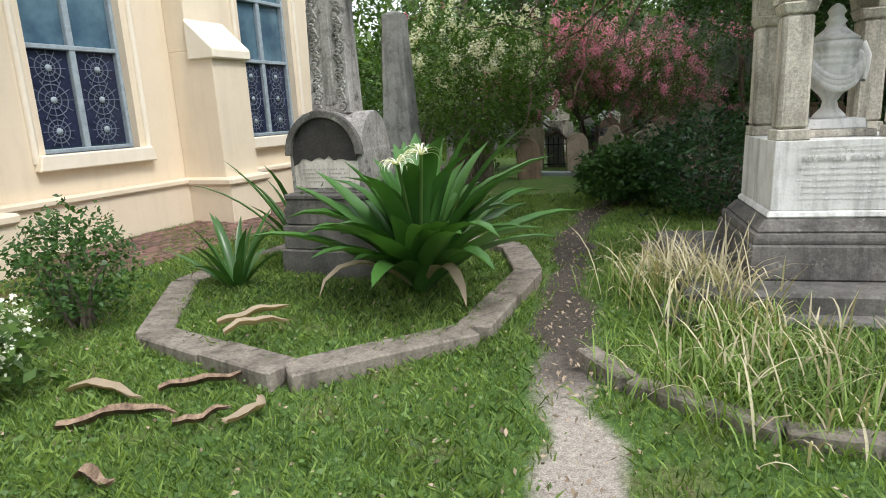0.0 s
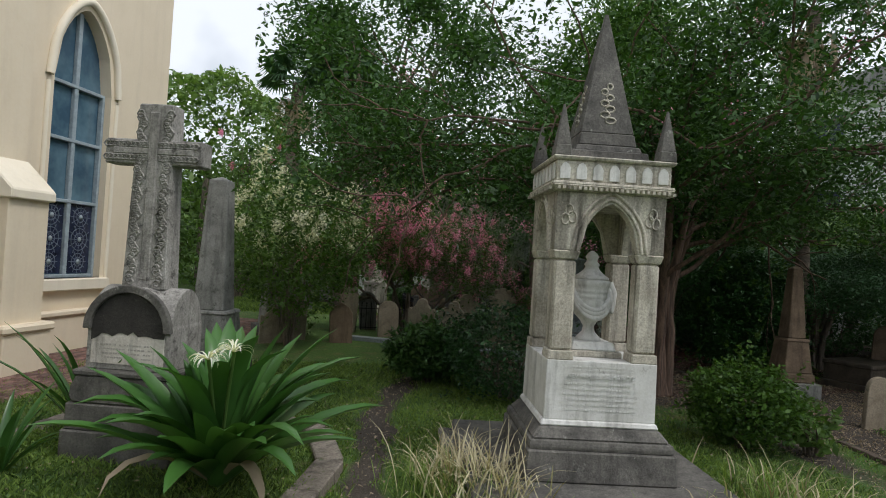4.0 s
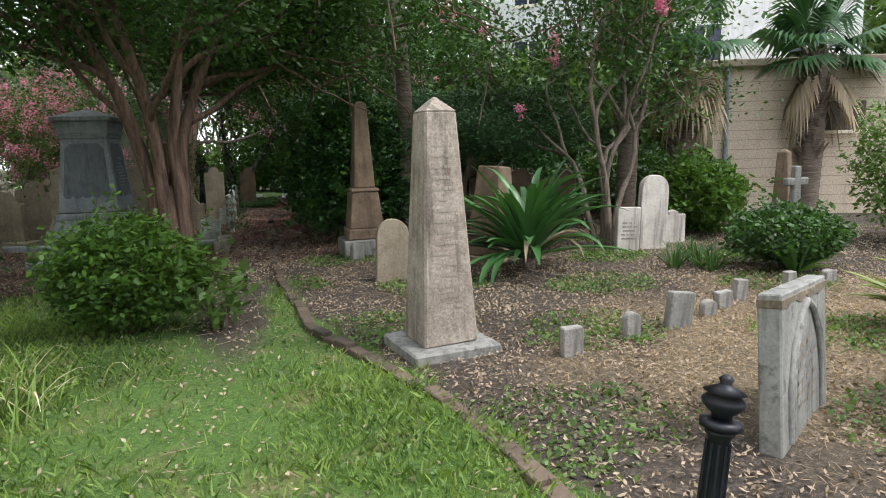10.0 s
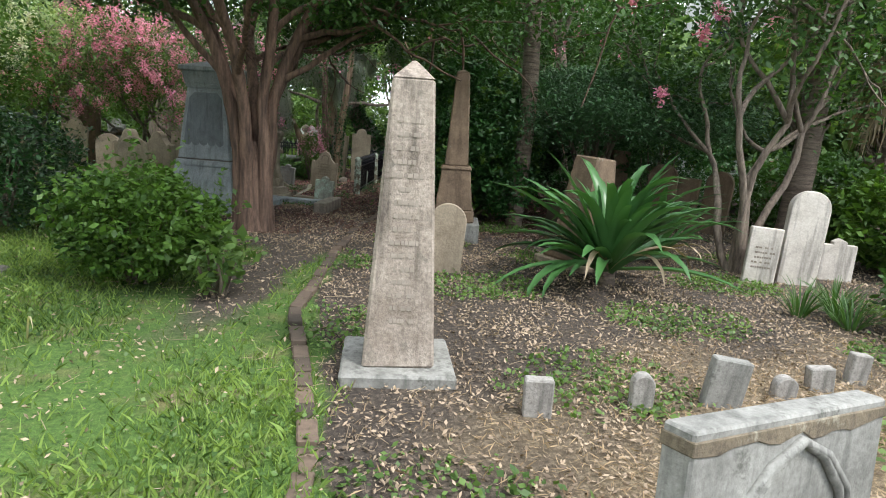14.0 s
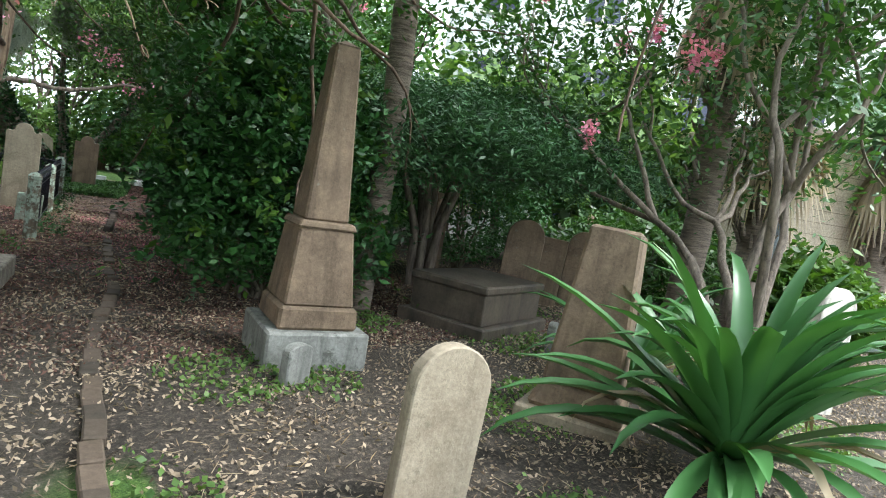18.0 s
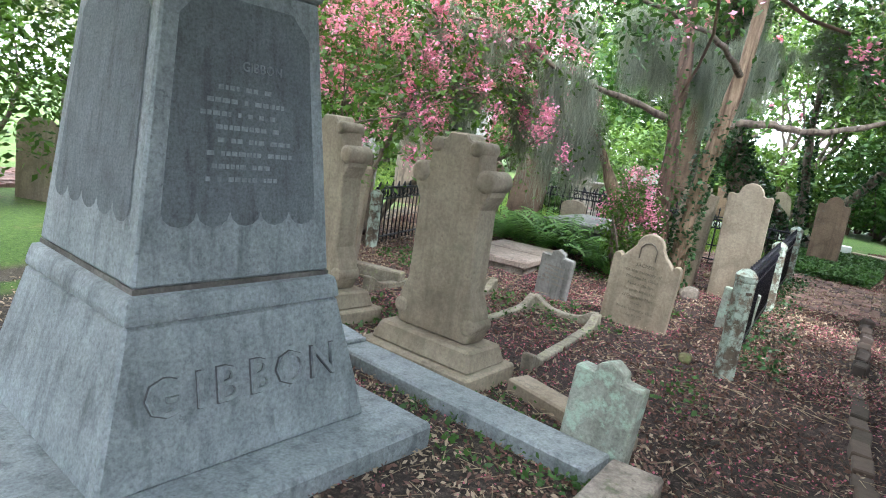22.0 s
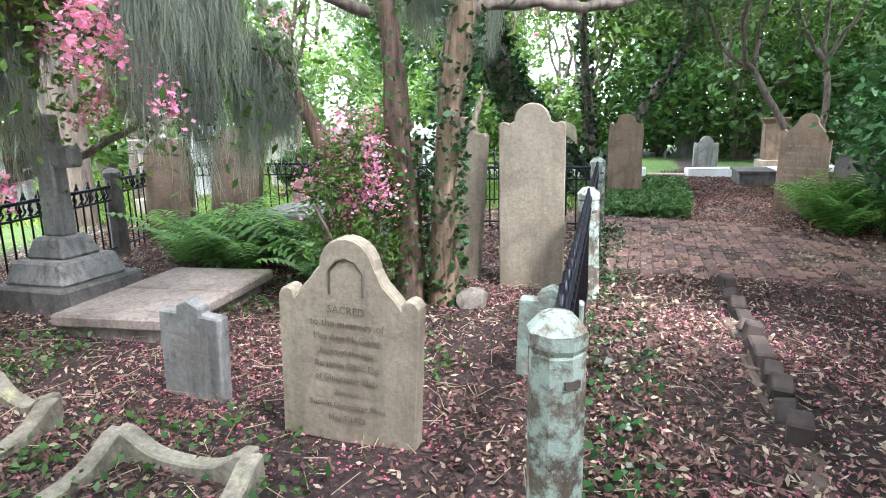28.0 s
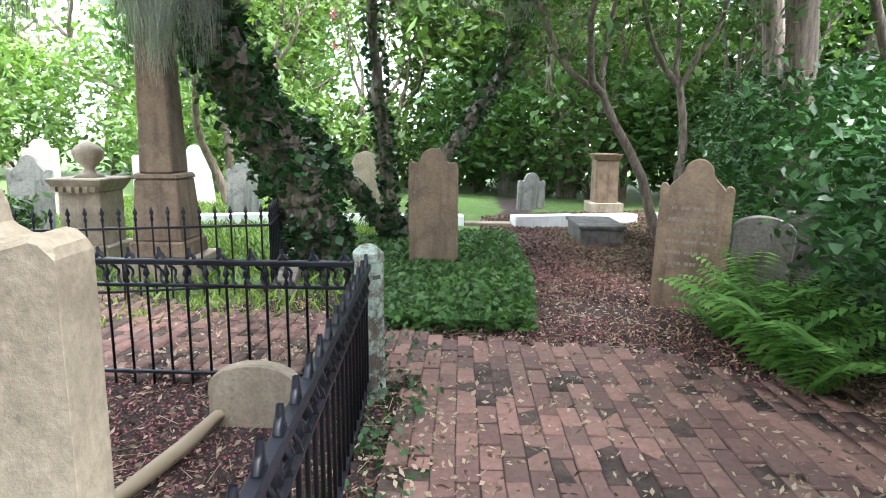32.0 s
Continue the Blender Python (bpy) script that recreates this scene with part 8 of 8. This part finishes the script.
# ---------------------------------------------------------------- brick walk, edging, brick apron by the church
walk_ob = thing("brick_walk", "worn red brick walk crossing the churchyard", "path", kind="structure")
bm = wob(box(-0.099, 0.099, -0.0478, 0.0478, -0.05, 0.0, 0.004), 0.0)
bme = bpy.data.meshes.new("brick")
bm.to_mesh(bme)
bm.free()
bme.materials.append(M_BRICK)
WA = math.radians(70)
wx, wy = np.array([math.cos(WA), math.sin(WA)]), np.array([-math.sin(WA), math.cos(WA)])
org = np.array([11.0, 18.4])
along, across = np.array([0.787, -0.617]), np.array([-0.617, -0.787])
rest, nearb, cnt = [], [], 0
for i in range(-45, 46):
    for j in range(-26, 26):
        p = org + wx * (j * 0.2 + (0.1 if i % 2 else 0)) + wy * (i * 0.0985)
        s, t = (p - org) @ along, (p - org) @ across
        if not (-0.12 + 0.1 * math.sin(3 * s) < t < 2.45 + 0.12 * math.sin(2 * s) and -4.2 < s < 5.5):
            continue
        if p[1] < 17.55 + (10.74 - p[0]) * 0.38 and p[0] < np.interp(p[1], [12.4, 15.08, 17.45], [9.17, 10.0, 10.74]) + 0.14 + (0 if p[1] < 17.45 else 0.3):
            continue
        z = 0.03 + 0.005 * gr.normal()
        rot = math.degrees(WA) + 1.2 * gr.normal()
        near = abs(p[0] - 11.6) < 1.0 and abs(p[1] - 16.7) < 1.6
        if near and cnt < 300:
            ob = new("brick", bme)
            ob.parent = walk_ob
            ob.matrix_world = pose(p[0], p[1], z, gr.normal() * 0.8, gr.normal() * 0.8, rot)
            cnt += 1
            nearb.append((p[0], p[1], 0.025, math.radians(rot)))
        else:
            rest.append((p[0], p[1], z, math.radians(rot)))


def brick_stack(name, rows, size, parent, mat):
    """Many bricks joined: rows of x, y, z of the top, turn."""
    q = np.array(rows)
    l, w, h = size
    c = np.array([(sx * l, sy * w, z) for z in (-h, 0) for sx, sy in ((-1, -1), (1, -1), (1, 1), (-1, 1))])
    co, si = np.cos(q[:, 3]), np.sin(q[:, 3])
    X_ = c[None, :, 0] * co[:, None] - c[None, :, 1] * si[:, None] + q[:, :1]
    Y_ = c[None, :, 0] * si[:, None] + c[None, :, 1] * co[:, None] + q[:, 1:2]
    Z_ = c[None, :, 2] + q[:, 2:3]
    v = np.stack([X_, Y_, Z_], -1).reshape(-1, 3)
    fc = np.array([(4, 5, 6, 7), (0, 1, 5, 4), (1, 2, 6, 5), (2, 3, 7, 6), (3, 0, 4, 7)])
    f = (np.arange(len(q))[:, None, None] * 8 + fc[None]).reshape(-1, 4)
    ob = pmesh(name, v, f, mat, parent)
    ob["kind"] = "stuff"
    return ob


allb = [(q[0], q[1], 0.025, q[3]) for q in rest] + nearb
M_JOINT = stone("earth_filled_joints", (0.11, 0.075, 0.062), (0.025, 0.018, 0.015), world_co=True)
brick_stack("joint_earth", allb, (0.101, 0.05, 0.03), walk_ob, M_JOINT)
lx, ly = [], []
for q in allb:
    for _ in range(9):
        lx.append(q[0] + 0.1 * gr.normal())
        ly.append(q[1] + 0.1 * gr.normal())
lx, ly = np.array(lx), np.array(ly)
kp = gr.random(len(lx)) < 0.25 + 0.75 * (np.sin(1.9 * lx + 0.6 * ly) * np.sin(1.3 * ly + 1) > 0.15)
v, f = leaf_cloud(np.stack([lx, ly, 0 * lx + 0.036 + 0.006 * gr.random(len(lx))], 1)[kp], 0.036, gr, 0.5, 0.0)
tagged(pmesh("walk_litter", v, f, M_LITTER), "fallen leaves lying on the brick walk", "leaves", kind="stuff")
brick_stack("bricks", rest, (0.0975, 0.0465, 0.05), walk_ob, M_BRICK)
apron = thing("brick_apron", "red brick paving along the church wall", "path", kind="structure")
ca, sa = math.cos(ch_dir), math.sin(ch_dir)
rows = []
for i in range(17):
    for j in range(70):
        u, t = -2.4 + j * 0.2 + (0.1 if i % 2 else 0), -0.24 - i * 0.1
        rows.append((-4.6 + ca * u - sa * t, 7.0 + sa * u + ca * t, 0.035 + 0.005 * gr.normal(), ch_dir + 0.02 * gr.normal()))
brick_stack("bricks", rows, (0.0965, 0.0455, 0.06), apron, M_BRICK)
# brick edging of the mulch bed
edging = thing("brick_edging", "line of old bricks edging the mulch bed", "edging", kind="structure")
bm = wob(box(-0.1, 0.1, -0.05, 0.05, -0.06, 0.035, 0.008), 0.004)
M_BRICKD = brickmat("mossy_edging_brick", (0.15, 0.11, 0.082), (0.05, 0.041, 0.032))
eme = bpy.data.meshes.new("brick")
bm.to_mesh(eme)
bm.free()
eme.materials.append(M_BRICKD)
for (ax, ay), (bx, by) in zip(EDGE, EDGE[1:-1]):
    L = math.hypot(bx - ax, by - ay)
    n = max(1, round(L / 0.21))
    for k in range(n):
        t = (k + 0.5) / n
        ob = new("brick", eme)
        ob.parent = edging
        ob.matrix_world = pose(ax + (bx - ax) * t + gr.normal() * 0.008, ay + (by - ay) * t, 0.008 * gr.normal() - 0.005, gr.normal() * 2, gr.normal() * 2, math.degrees(math.atan2(by - ay, bx - ax)) + gr.normal() * 2)
border = thing("slate_border", "row of upright dark bricks bordering the path", "edging", kind="structure")
bm = wob(prism([(-0.085, -0.08), (0.085, -0.08), (0.085, 0.07), (0.03, 0.12), (-0.085, 0.1)], -0.045, 0.045, 0.01), 0.006)
sme = bpy.data.meshes.new("brick")
bm.to_mesh(sme)
bm.free()
sme.materials.append(brickmat("dark_border_stone", (0.07, 0.052, 0.042), (0.024, 0.02, 0.018)))
for k in range(13):
    t = k / 12
    ob = new("brick", sme)
    ob.parent = border
    ob.matrix_world = pose(10.25 + 0.76 * t, 13.05 + 2.1 * t, 0.025 * gr.normal() - 0.01, 7 * gr.normal(), 9 * gr.normal(), 70 + 8 * gr.normal())
